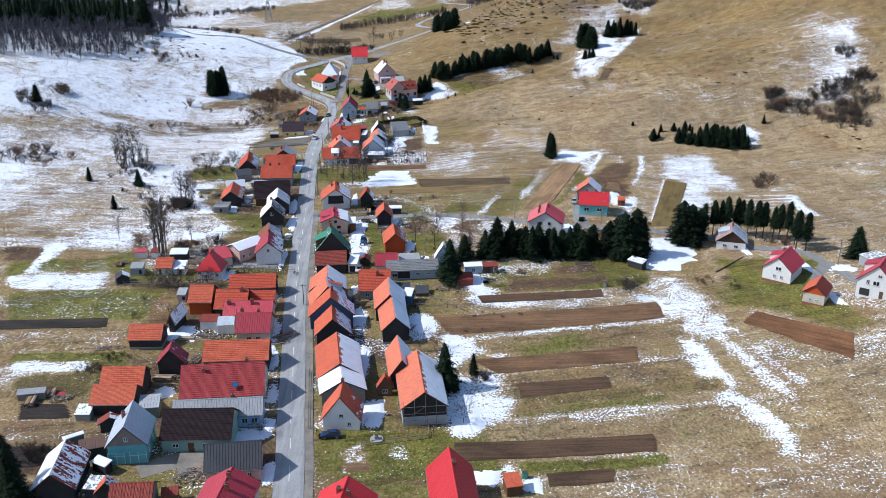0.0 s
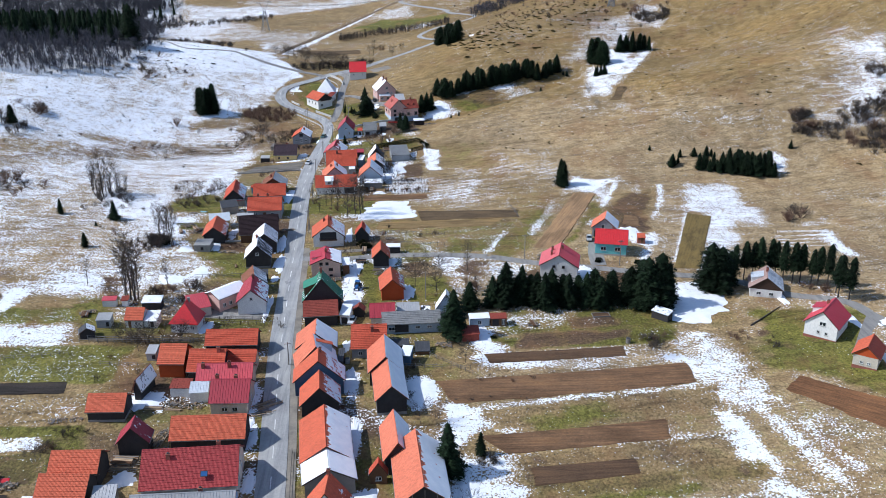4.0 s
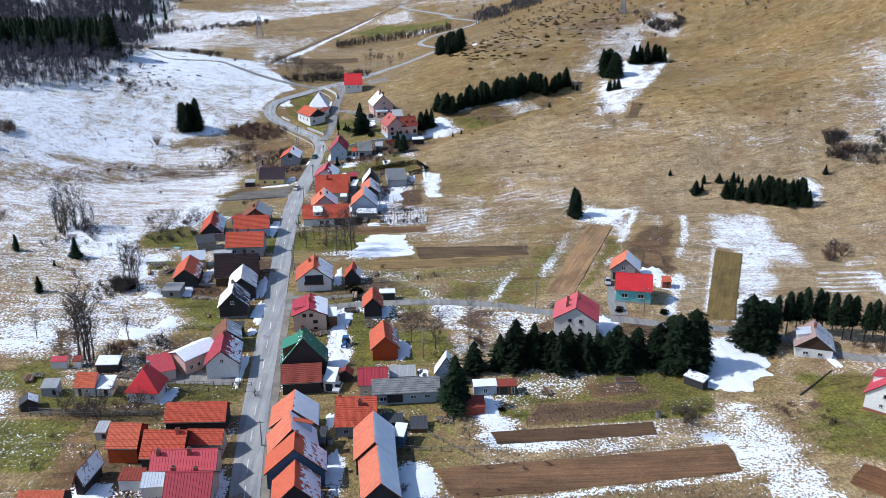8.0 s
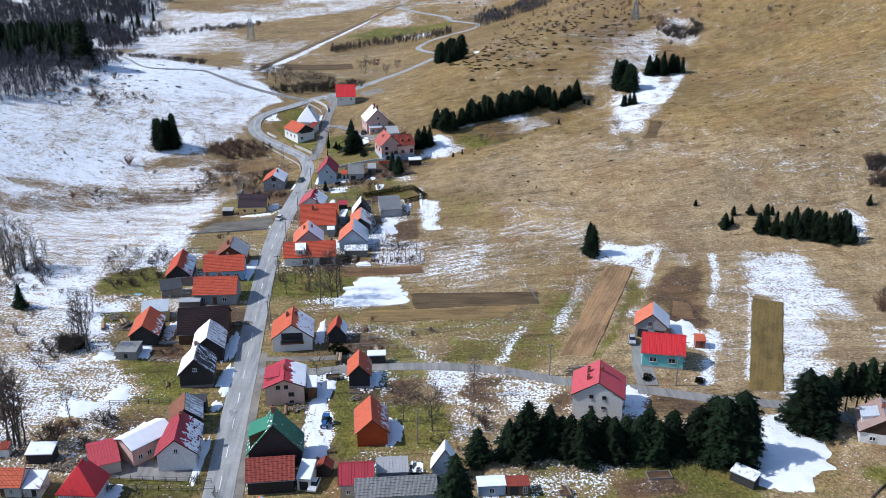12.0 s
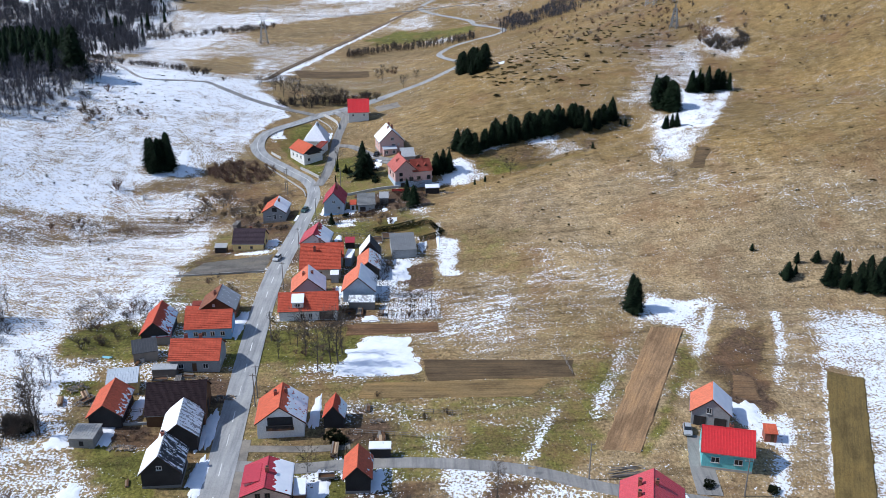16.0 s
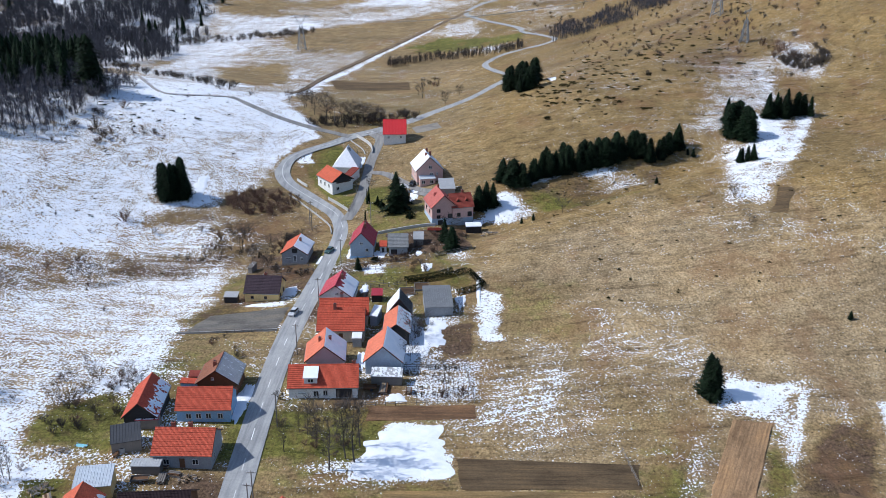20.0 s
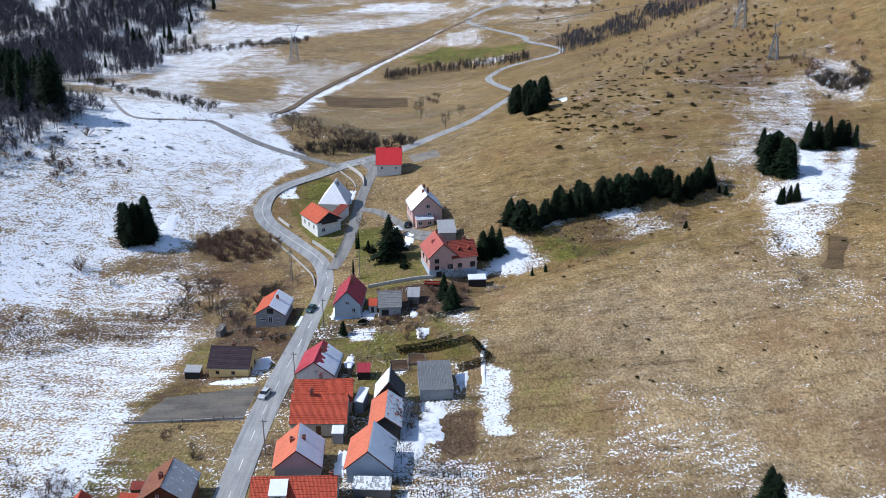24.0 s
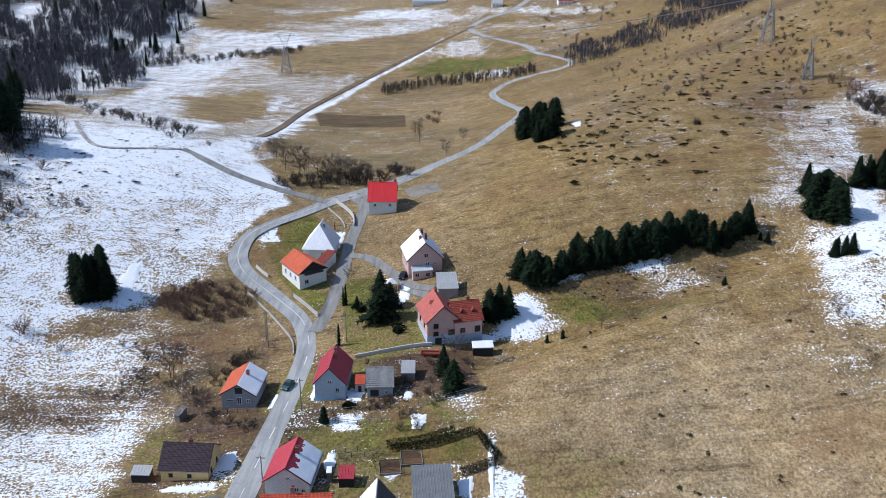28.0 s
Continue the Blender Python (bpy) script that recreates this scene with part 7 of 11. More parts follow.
house("small_shed", -78.8, 238.1, 19, 3.8, 3.1, 1.8, 1.2, DARK_METAL, BLACK_WOOD, "little dark shed with snow on one slope", style="sheet", snow=(0, 0.3), category="shed", over=0.2)
lean("wood_stack", -82.1, 178.4, 8, 1.9, 6.0, 1.6, 0.4, GREY_METAL, GREY_WOOD, "low covered stack with grey sheets")
# east side of the road
house("house", -12.0, 131.1, -9, 10.5, 12.0, 4.0, 3.7, BRIGHT_RED, WHITE, "house with bright red sheet roof and chimneys", style="sheet", chimneys=[(-0.9, 2, 1), (1.0, 1.5, 1)])
house("house", 7.5, 136.3, 3, 8.7, 16.0, 4.2, 4.5, BRIGHT_RED, WHITE, "large house with bright red ribbed roof", style="sheet", chimneys=[(0.4, 3, 0.8)], wst=[(2, 2, 1, 1.3), (5, 2, 1, 1.3)])
lean("shed", 18.9, 142.4, 9, 3.6, 3.2, 2.2, 0.7, ORANGE, BROWN_WOOD, "shed with orange roof and green water tank")
house("house", -14.0, 166.6, -3, 8.3, 6.6, 2.5, 5.4, ORANGE, WHITE, "white plastered house with orange tile roof", gable=WHITE, snow=(0, -0.05), top=(0, 0.6), s=[(0.1, 3.4, 0.9, 0.8), (1.7, 1.4, 0.8, 0.8)], chimneys=[(0, 2.6, 0.9)])
house("house", -14.7, 177.2, 8, 10.2, 8.3, 3.2, 2.8, (GREY_METAL, GREY_METAL), GREY_WOOD, "house with roof wholly under snow", style="sheet", snow=(0.9, 0.9))
house("house", -16.0, 187.3, 6, 10.3, 15.5, 3.2, 3.4, ORANGE, BLACK_WOOD, "long barn with orange slope and snowy slope", snow=(0, 0.5), category="barn", top=(0, 0.22))
house("barn", -18.5, 204.5, 5, 8.8, 8.0, 2.8, 4.2, ORANGE, BLACK_WOOD, "dark barn with orange tile roof and snow", snow=(0, 0.25), top=(0, 0.3), category="barn")
house("house", -19.3, 212.2, 4, 11.5, 6.3, 3.6, 5.1, ORANGE, DARK_BLUE_BOARD, "house with blue boarded gable and orange roof", gable=DARK_BLUE_BOARD, snow=(0, 0.25), top=(0, 0.35), s=[(-2.8, 1.6, 0.9, 1.2), (2.0, 1.6, 0.9, 1.2)], chimneys=[(0.4, 2, 0.9)])
house("house", -21.3, 228.8, 3, 9.9, 8.2, 3.4, 3.9, PALE_ORANGE, GREY_WOOD, "house with orange slope and snow-covered slope", snow=(0, 0.6), top=(0, 0.12))
house("house", -20.8, 219.7, 10, 9.8, 6.9, 3.4, 4.9, PALE_ORANGE, GREY_WOOD, "house with orange slope and snowy roof behind", snow=(0, 0.6), dormer=(1, 0.8, 1.0, 0.1, ORANGE, BLUEGREY, False))
house("barn", -4.7, 218.6, 3, 8.1, 11.3, 3.4, 3.9, PALE_ORANGE, BLACK_WOOD, "barn with pale orange slope and snowy slope", snow=(0, 0.9), category="barn")
house("barn", -3.5, 207.3, 5, 7.2, 13.1, 3.6, 3.4, PALE_ORANGE, BLACK_WOOD, "tall dark barn with orange and snowy slopes", snow=(0, 0.9), category="barn", plinth=STONE)
house("barn", -2.0, 185.6, 5, 5.9, 12.3, 3.4, 4.0, PALE_ORANGE, BLACK_WOOD, "narrow barn with orange tiles and snowy slope", snow=(0, 0.5), category="barn")
house("barn", 2.5, 174.5, 4, 10.0, 18.8, 4.2, 3.7, PALE_ORANGE, BLACK_WOOD, "large black-boarded barn with orange roof and scaffolding", snow=(0, 0.5), top=(0, 0.2), category="barn", gable=BLACK_WOOD, plinth=GREY_WALL, plinth_h=2.1)
house("hut", -5.3, 177.8, 1, 3.6, 2.0, 2.2, 2.6, RED_ORANGE, BROWN_WOOD, "tiny brown hut with orange roof", s=[(0, 1.2, 1.1, 0.9)], category="shed", over=0.2)
house("house", -8.7, 230.8, 0, 10.8, 8.7, 2.6, 3.9, RED_ORANGE, GREY_WALL, "long house with red-orange tile roof", chimneys=[(-1.5, -0.8, 1.2), (2.5, 3.6, 1.0)], s=[(-2, 1.3, 1, 1), (1.5, 1.3, 1, 1)], across=True)
lean("shed", -1.5, 228.8, 3, 3.0, 4.9, 2.2, 0.5, DARK_METAL, BLACK_WOOD, "low shed with dark navy roof")
lean("shed", 0.3, 223.7, -12, 4.0, 2.5, 2.6, 0.7, PALE_METAL, DARK_BLUE_BOARD, "blue shed with snowy roof", snow=0.7)
lean("cold_frame", 4.1, 228.8, 1, 4.0, 3.7, 0.9, 0.7, DARK_METAL, BROWN_WOOD, "dark glazed cold frame in the garden")
house("house", -21.9, 254.3, 4, 10.7, 6.6, 3.2, 6.4, (GREEN_METAL, GREEN_METAL), BLACK_WOOD, "house with green sheet roof and dark gable", style="sheet", gable=BLACK_WOOD, chimneys=[(-0.1, 1.2, 1.5)], dormer=(-1, 0, 4.5, 0.35, GREEN_METAL, BROWN_WOOD, False), snow=(-0.1, -0.3))
house("barn", -21.7, 246.5, 4, 7.5, 9.0, 3.0, 2.7, OLD_RED, BLACK_WOOD, "dark barn with ribbed old red roof", category="barn", across=True)
lean("garage", -15.2, 246.2, -8, 5.1, 2.8, 2.5, 0.9, PALE_METAL, WHITE, "white garage with snowy roof", snow=0.7, openings=[(0, 1.0, 1.6, 1.8, "dark")])
house("house", -22.8, 278.0, 4, 9.0, 9.5, 4.4, 1.9, CRIMSON, SALMON, "salmon two-storey house with red roof half snowy", style="sheet", snow=(0, 0.5), top=(0, 0.45), dormer=(-1, 0.5, 5, 0.4, CRIMSON, PINK, False), s=[(-1.3, 4.4, 0.9, 0.9), (0.4, 4.4, 0.9, 0.9), (1.4, 2.6, 1.2, 0.9), (1.4, 0.8, 0.9, 0.6)], wst=[(1, 3, 1, 1.2)], chimneys=[(0.1, 0, 0.9)], trim=DARK_TRIM)
lean("annex", -17.0, 277.4, 4, 4.0, 2.2, 3.0, 0.7, PALE_METAL, BROWN_WOOD, "annex with snow-covered roof", snow=0.8)
house("house", -23.9, 302.6, 4, 10.1, 9.9, 3.4, 3.8, ORANGE, WHITE, "white house with orange roof and wooden balcony", snow=(0, 0.35), top=(0, 0.3), s=[(0, 3.6, 5.4, 2.4, "balcony")], chimneys=[(-1.2, 1.5, 0.9), (0.9, 1.8, 1.1)], e=[(-2, 1.6, 1, 1.3)])
house("hut", -13.3, 303.7, -1, 4.5, 5.4, 2.4, 2.8, RED_ORANGE, BLACK_WOOD, "small dark hut with orange tiles half snowy", snow=(0, 0.45), top=(0, 0.5), category="shed", over=0.25)
lean("shed", -3.4, 291.0, 1, 2.0, 4.3, 2.2, 0.4, PALE_METAL, BLACK_WOOD, "low shed with snowy roof", snow=0.6)
house("barn", -7.0, 282.9, 2, 5.3, 7.5, 3.2, 2.7, ORANGE, BLACK_WOOD, "tall narrow dark barn with orange roof", snow=(0, -0.1), top=(0, 0.6), category="barn", plinth=STONE)
house("barn", -3.6, 261.7, 4, 6.8, 9.4, 3.0, 3.1, ORANGE, RED_BOARD, "barn with rust-red boards and orange roof", snow=(0, 0.1), top=(0, 0.6), category="barn", gable=RED_BOARD)
house("house", -5.8, 244.4, 2, 7.0, 6.6, 3.0, 2.5, CRIMSON, CREAM, "house with red roof and cream gable wall", style="sheet", s=[(-1.5, 1.2, 0.7, 0.8)], across=True)
house("house", 1.5, 240.6, 3, 5.9, 14.9, 2.8, 2.1, GREY_TILE, BLUEGREY, "long low house with grey corrugated roof", s=[(-5, 1.4, 1.6, 1.0), (-2.5, 1.5, 3.4, 2.2, "dark"), (1.5, 1.6, 1.2, 0.7), (4.5, 1.6, 1.2, 0.7)], across=True)
lean("annex", 0.8, 246.6, 2, 4.8, 6.0, 3.0, 0.3, GREY_METAL, GREY_WALL, "annex with flat pale roof", )
house("hut", 10.7, 247.0, -3, 5.4, 3.5, 2.6, 4.3, (GREY_METAL, GREY_METAL), BLUEGREY, "blue-grey hut with steep snow-covered roof", style="sheet", snow=(0.6, 0.6), category="shed", over=0.3)
lean("shed", 18.9, 241.9, 3, 3.0, 5.3, 2.2, 0.2, GREY_METAL, BLUEGREY, "blue-grey shed with snow on its flat roof", snow=0.6, openings=[(0, 1.1, 1.0, 1.2, "window")])
lean("shed", 23.8, 241.9, 1, 3.0, 4.3, 2.2, 0.2, OLD_RED, BROWN_WOOD, "open-fronted shed with brown flat roof", openings=[(-0.8, 1.0, 1.6, 1.8, "dark"), (1.2, 1.1, 0.8, 1.6, "window")])
lean("sheet_hut", 16.1, 234.7, 3, 3.7, 4.5, 1.9, 0.7, OLD_RED, OLD_RED, "hut clad in dark red sheet metal")
house("hut", -12.0, 248.9, -6, 3.1, 2.6, 1.9, 1.2, OLD_RED, BLACK_WOOD, "tiny dark hut with reddish roof", category="shed", over=0.2)
lean("shed", 5.3, 246.5, -2, 2.8, 2.5, 2.2, 0.5, DARK_METAL, BLACK_WOOD, "little dark shed among the snow", snow=0.1)
house("house", 43.7, 268.6, -13, 11.0, 9.9, 5.8, 3.4, RED_METAL, WHITE, "tall pale two-storey house with pinkish red roof", style="sheet", s=[(-1.3, 5.6, 0.8, 0.8), (1.3, 5.6, 0.8, 0.8), (-1.3, 3.2, 0.9, 0.6), (1.3, 3.2, 0.9, 0.6)], wst=[(2, 3, 1, 1.2), (-2, 3, 1, 1.2)], chimneys=[(-2.2, 1.5, 1.2), (-2.2, -1.5, 1.0), (0.6, 1.0, 0.9)], trim=DARK_TRIM)
house("house", 62.9, 289.3, -13, 8.8, 9.9, 3.8, 3.2, BRIGHT_RED, TURQ, "turquoise house with bright red roof", style="sheet", s=[(-2.2, 2.2, 1.6, 1.2), (2.0, 2.2, 1.6, 1.2)], e=[(0, 2.2, 1, 1.2)], wst=[(-1, 1.6, 1, 2)], plinth=CONCRETE, chimneys=[(0.4, -0.5, 0.8)], across=True)
house("garage", 64.0, 303.7, -16, 8.3, 7.6, 3.2, 3.4, PALE_ORANGE, GREY_WALL, "grey block garage with orange and snowy slopes", snow=(0, 0.9), s=[(-2, 1.2, 2.4, 2.2, "gate"), (2.0, 1.2, 2.4, 2.2, "gate"), (-0.4, 3.8, 1.0, 1.4)])
lean("shed", 73.9, 296.3, -8, 3.0, 2.6, 2.1, 0.5, ORANGE, BRICK, "small brick shed with orange roof", openings=[(0.3, 1.0, 0.7, 1.8, "door")])
lean("shelter", 66.5, 243.1, -45, 2.7, 5.0, 2.0, 0.5, PALE_METAL, BLACK_WOOD, "open wooden shelter with pale roof", snow=0.3)
house("chalet", 98.6, 256.8, -19, 9.1, 9.1, 2.6, 3.4, (FADED_ROOF, PALE_METAL), WHITE, "white chalet with dark gable and faded pinkish roof", gable=DARK_TRIM, style="sheet", snow=(0.0, 0.1), s=[(-1.8, 1.3, 1.2, 0.9), (1.4, 1.3, 1.2, 0.9)], wst=[(0, 1.3, 1, 1)], dormer=(-1, 0, 3.5, 0.3, PALE_METAL, WHITE, False), chimneys=[(0, 0.5, 0.9)])
house("house", 103.7, 230.0, -40, 8.5, 10.3, 3.8, 3.7, CRIMSON, WHITE, "white house with crimson roof and brick base", style="sheet", plinth=BRICK, s=[(0.3, 4.2, 1.5, 1.0), (-0.5, 1.9, 0.8, 0.8), (1.4, 1.9, 0.8, 0.8)], wst=[(0, 2, 1, 1.2)], dormer=(-1, 1.5, 3.5, 0.35, CRIMSON, WHITE, False), chimneys=[(-0.8, 2, 0.8)])
house("house", 105.9, 212.8, -36, 6.1, 7.7, 3.2, 2.5, (ORANGE, OLD_RED), CREAM, "small cream house with orange roof and red gable", gable=RED_BOARD, snow=(0, 0.0), s=[(-0.8, 1.5, 0.8, 0.6), (0.8, 1.5, 0.8, 0.6)], plinth=BRICK)
house("house", 122.1, 212.9, -39, 9.9, 9.3, 4.4, 4.8, CRIMSON, WHITE, "large white house with red roof and garage door", style="sheet", s=[(-2.5, 1.4, 2.4, 1.9, "gate"), (1.5, 1.4, 0.9, 1.9, "door"), (0, 4.3, 1.6, 1.2), (-2, 4.3, 0.9, 1.2), (0.6, 6.4, 1, 0.8)], dormer=(-1, 2, 3.5, 0.35, CRIMSON, WHITE, False))
lean("garage", 130.6, 233.4, 24, 3.8, 7.2, 2.4, 0.2, CONCRETE, GREY_WALL, "low garage with pale flat roof", snow=0.1)
# upper village
house("house", -24.8, 355.2, 4, 9.0, 15.3, 2.8, 3.3, RED_ORANGE, WHITE, "white house with red-orange roof and snowy dormer", s=[(-4.5, 1.5, 1.4, 0.2), (-1.5, 1.3, 1.2, 1.3), (0.5, 1.4, 1, 1.2), (4.5, 1.3, 3.5, 2.2, "dark")], dormer=(-1, 2.6, 2.8, 0.15, RED_ORANGE, WHITE, True), chimneys=[(0.3, -6.5, 0.8)], across=True)
house("house", -26.2, 366.2, 6, 9.2, 9.4, 3.2, 3.9, PALE_ORANGE, GREY_WALL, "grey rendered house with orange and snowy slopes", snow=(0, 0.9), chimneys=[(-1.2, 0, 0.8), (1.1, 0.3, 0.8)])
house("house", -12.6, 367.0, 0, 9.0, 10.3, 3.2, 4.0, PALE_ORANGE, BLUEGREY, "blue-grey house with orange and snowy slopes", snow=(0, 0.9))
lean("annex", -11.5, 358.9, 0, 3.2, 7.0, 2.2, 0.6, GREY_METAL, GREY_WOOD, "annex with pale corrugated roof", snow=0.1)
house("barn", -11.0, 381.0, 2, 6.7, 10.6, 3.2, 2.5, PALE_ORANGE, BLACK_WOOD, "barn with orange slope and snow-dusted slope", snow=(0, 0.3), category="barn")
house("barn", -11.1, 389.4, 3, 6.3, 6.2, 3.2, 4.1, (GREY_METAL, DARK_METAL), BLACK_WOOD, "black barn with snow-striped roof", style="sheet", snow=(0.4, 0.0), category="barn")
lean("annex", -20.2, 375.7, 3, 2.4, 2.4, 2.4, 0.4, PALE_METAL, GREY_WALL, "small grey annex with snowy roof", snow=0.7)
house("house", -24.6, 382.0, 3, 10.4, 11.6, 3.2, 3.8, RED_ORANGE, CREAM, "cream house with broad red-orange tile roof", s=[(-3.5, 1.5, 1, 1.2), (0, 1.4, 1, 2, "door"), (3.2, 1.5, 1, 1.2)], chimneys=[(-0.2, 1.6, 1.2)], e=[(0, 1.5, 1, 1.2)], across=True)
house("house", -25.0, 389.4, 5, 8.2, 12.4, 3.2, 3.0, RED_ORANGE, CREAM, "house with red-orange tile roof and stone chimney", chimneys=[(0.3, 0.6, 1.4, STONE)], across=True)
lean("annex", -17.0, 388.2, -10, 4.7, 2.1, 2.6, 0.9, PALE_METAL, BLUEGREY, "grey annex with snowy sloping roof", snow=0.7)
house("house", -28.2, 402.0, -3, 9.0, 10.2, 3.0, 3.3, CRIMSON, WHITE, "white house with crimson roof half under snow", style="sheet", snow=(0, 0.8), top=(0, 0.42), s=[(0.3, 3.9, 0.7, 0.4), (1.8, 1.5, 0.8, 0.9), (3.0, 1.4, 0.7, 0.7)], chimneys=[(0.9, 0.6, 1.4)], gable=WHITE)
lean("hut", -18.0, 400.9, 3, 3.4, 3.0, 2.0, 0.6, CRIMSON, BLACK_WOOD, "dark hut with crimson roof")
lean("hut", -21.3, 401.3, 3, 1.7, 1.0, 2.4, 0.3, PALE_METAL, GREY_WOOD, "small hut with snow on top", snow=0.7)
lean("barn", -1.8, 395.8, 7, 10.0, 7.4, 2.4, 1.6, OLD_METAL, GREY_WALL, "barn with one broad grey corrugated slope", category="barn")
house("house", -25.6, 435.2, -0, 7.4, 11.0, 4.0, 4.0, CRIMSON, BLUEGREY, "blue-grey house with steep crimson roof", style="sheet", s=[(0, 4.6, 1.0, 0.8), (1.6, 2.6, 0.9, 1.0), (1.3, 0.9, 0.4, 0.4)], plinth=SKYBLUE, chimneys=[(0.6, 0.5, 1.4), (0.3, 2.5, 1.1)], e=[(-2, 2.4, 1, 1.2)])
house("shed", -15.1, 433.3, 5, 7.8, 6.1, 2.6, 2.8, GREY_TILE, GREY_WALL, "low shed with grey tile roof", s=[(-1.2, 1.0, 1.8, 1.6, "dark"), (1.2, 1.2, 0.6, 0.8)], category="shed", across=True)
lean("annex", -19.5, 433.4, 3, 3.4, 2.3, 2.2, 0.6, RED_ORANGE, GREY_WALL, "small annex with orange-red roof", openings=[(0, 1.0, 0.7, 1.5, "dark")])
lean("hut", -9.3, 437.3, 3, 4.5, 3.2, 2.0, 0.8, GREY_METAL, GREY_WOOD, "small wooden hut with ribbed grey roof")
house("house", -9.6, 491.9, 14, 10.1, 10.8, 4.6, 4.9, (GREY_METAL, GREY_METAL), PINK, "pale pink two-storey house with snowy roof", style="sheet", snow=(0.6, 0.3), s=[(0.2, 5.8, 1.2, 1.1), (0.6, 3.4, 1.2, 0.9), (2.6, 3.4, 0.6, 0.9)], wst=[(2, 3, 1, 1.2), (-2, 3, 1, 1.2)], chimneys=[(0.5, 3, 1.2), (1.0, -0.5, 1.6), (-0.6, -1, 0.8)], plinth=CONCRETE)
lean("annex", -2.1, 475.0, 7, 7.4, 5.3, 2.6, 1.4, GREY_METAL, CONCRETE, "concrete annex with grey sheet roof")
hip_house("house", -39.8, 506.7, -2, 9.5, 10.5, 2.8, 6.1, SNOWY_METAL, WHITE, "white house with steep pale roof hipped to the front", 4.2, openings=[(1.2, 1.4, 0.8, 1.0)], chimneys=[(0.9, 0.5, 1.0)])
lean("annex", -37.1, 498.0, -21, 6.7, 3.1, 2.6, 1.2, OLD_RED, WHITE, "annex with dark red ribbed roof")
house("chalet", -42.3, 491.8, -53, 9.0, 11.5, 4.2, 2.9, ORANGE, WHITE, "white chalet with orange roof and dark balcony gable", e=[(0, 4.8, 5.5, 1.8, "balcony"), (-2, 1.6, 1.2, 1.2)], s=[(-3, 2.4, 1, 1.2), (0, 2.4, 1, 1.2), (3, 2.4, 1, 1.2)], gable=BLACK_WOOD, across=True)
house("house", -24.7, 536.1, 4, 11.0, 9.3, 4.0, 4.7, BRIGHT_RED, WHITE, "white house with plain bright red roof", style="sheet", s=[(-2.4, 2.8, 0.9, 0.8), (2.4, 2.8, 0.9, 0.8)], wst=[(-1.5, 1.5, 0.9, 1.1), (1, 1.5, 0.9, 1.1)], chimneys=[(0.2, 0.8, 0.7), (0.2, -4, 0.8)], across=True)
lean("canopy", 7.1, 451.1, 6, 2.7, 5.0, 2.2, 0.5, PALE_METAL, BLACK_WOOD, "dark shelter with snow-white roof", snow=0.7)
lean("pergola", -40.6, 272.4, 4, 2.8, 3.8, 2.6, 0.5, DARK_METAL, BLACK_WOOD, "dark slatted shelter behind the barn")
lean("annex", -15.1, 222.3, -2, 4.8, 1.5, 2.6, 0.9, DARK_METAL, BLACK_WOOD, "dark annex wall between the houses")
lean("shed", 9.4, 240.4, 9, 5.1, 2.5, 2.4, 0.9, DARK_METAL, BLUEGREY, "narrow blue-grey shed under the spruce")
house("house", -3.6, 457.4, 17, 8.6, 10.5, 5.4, 4.0, PINK_TILE, PINK, "large pink house with pale red tile roof", s=[(-1.8, 4.4, 1.2, 1.2), (-1.8, 2.4, 1.2, 1.1), (-1.2, 0.4, 1.6, 1.8, "dark"), (2.0, 2.4, 1.6, 1.4, "dark")], plinth=BLUEGREY, plinth_h=1.9, gablets=[(-1, 0.5, 0.45)], chimneys=[(0.2, 3.5, 1.0)], wst=[(2, 3.6, 1.0, 1.2), (-2, 3.6, 1.0, 1.2)], trim=DARK_TRIM)
house("house", 2.5, 458.3, 17, 9.2, 7.4, 5.4, 3.3, OLD_RED, PINK, "pink house wing with red tile roof and dormers", s=[(-1.4, 3.0, 1.2, 1.2), (2.2, 3.0, 1.4, 1.6, "dark")], plinth=BLUEGREY, plinth_h=1.9, chimneys=[(0.3, -1, 1.0)], trim=DARK_TRIM, gablets=[(-1, -1.6, 0.6), (-1, 1.2, 0.6)], across=True)
lean("porch", -53.5, 352.0, -2, 1.8, 4.0, 2.4, 0.3, RED_ORANGE, SKYBLUE, "small porch with red-orange roof")
lean("small_shed", -51.5, 353.8, 3, 1.5, 1.7, 1.9, 0.3, GREY_METAL, GREY_WOOD, "small board shed with grey sheet roof")
lean("small_shed", -49.0, 262.4, -41, 2.0, 3.2, 2.0, 0.4, PALE_METAL, BROWN_WOOD, "low brown shed with snowy roof", snow=0.5)
lean("small_shed", 10.6, 241.2, -2, 3.2, 2.1, 2.2, 0.6, DARK_METAL, BLUEGREY, "small blue-grey shed with dark roof")


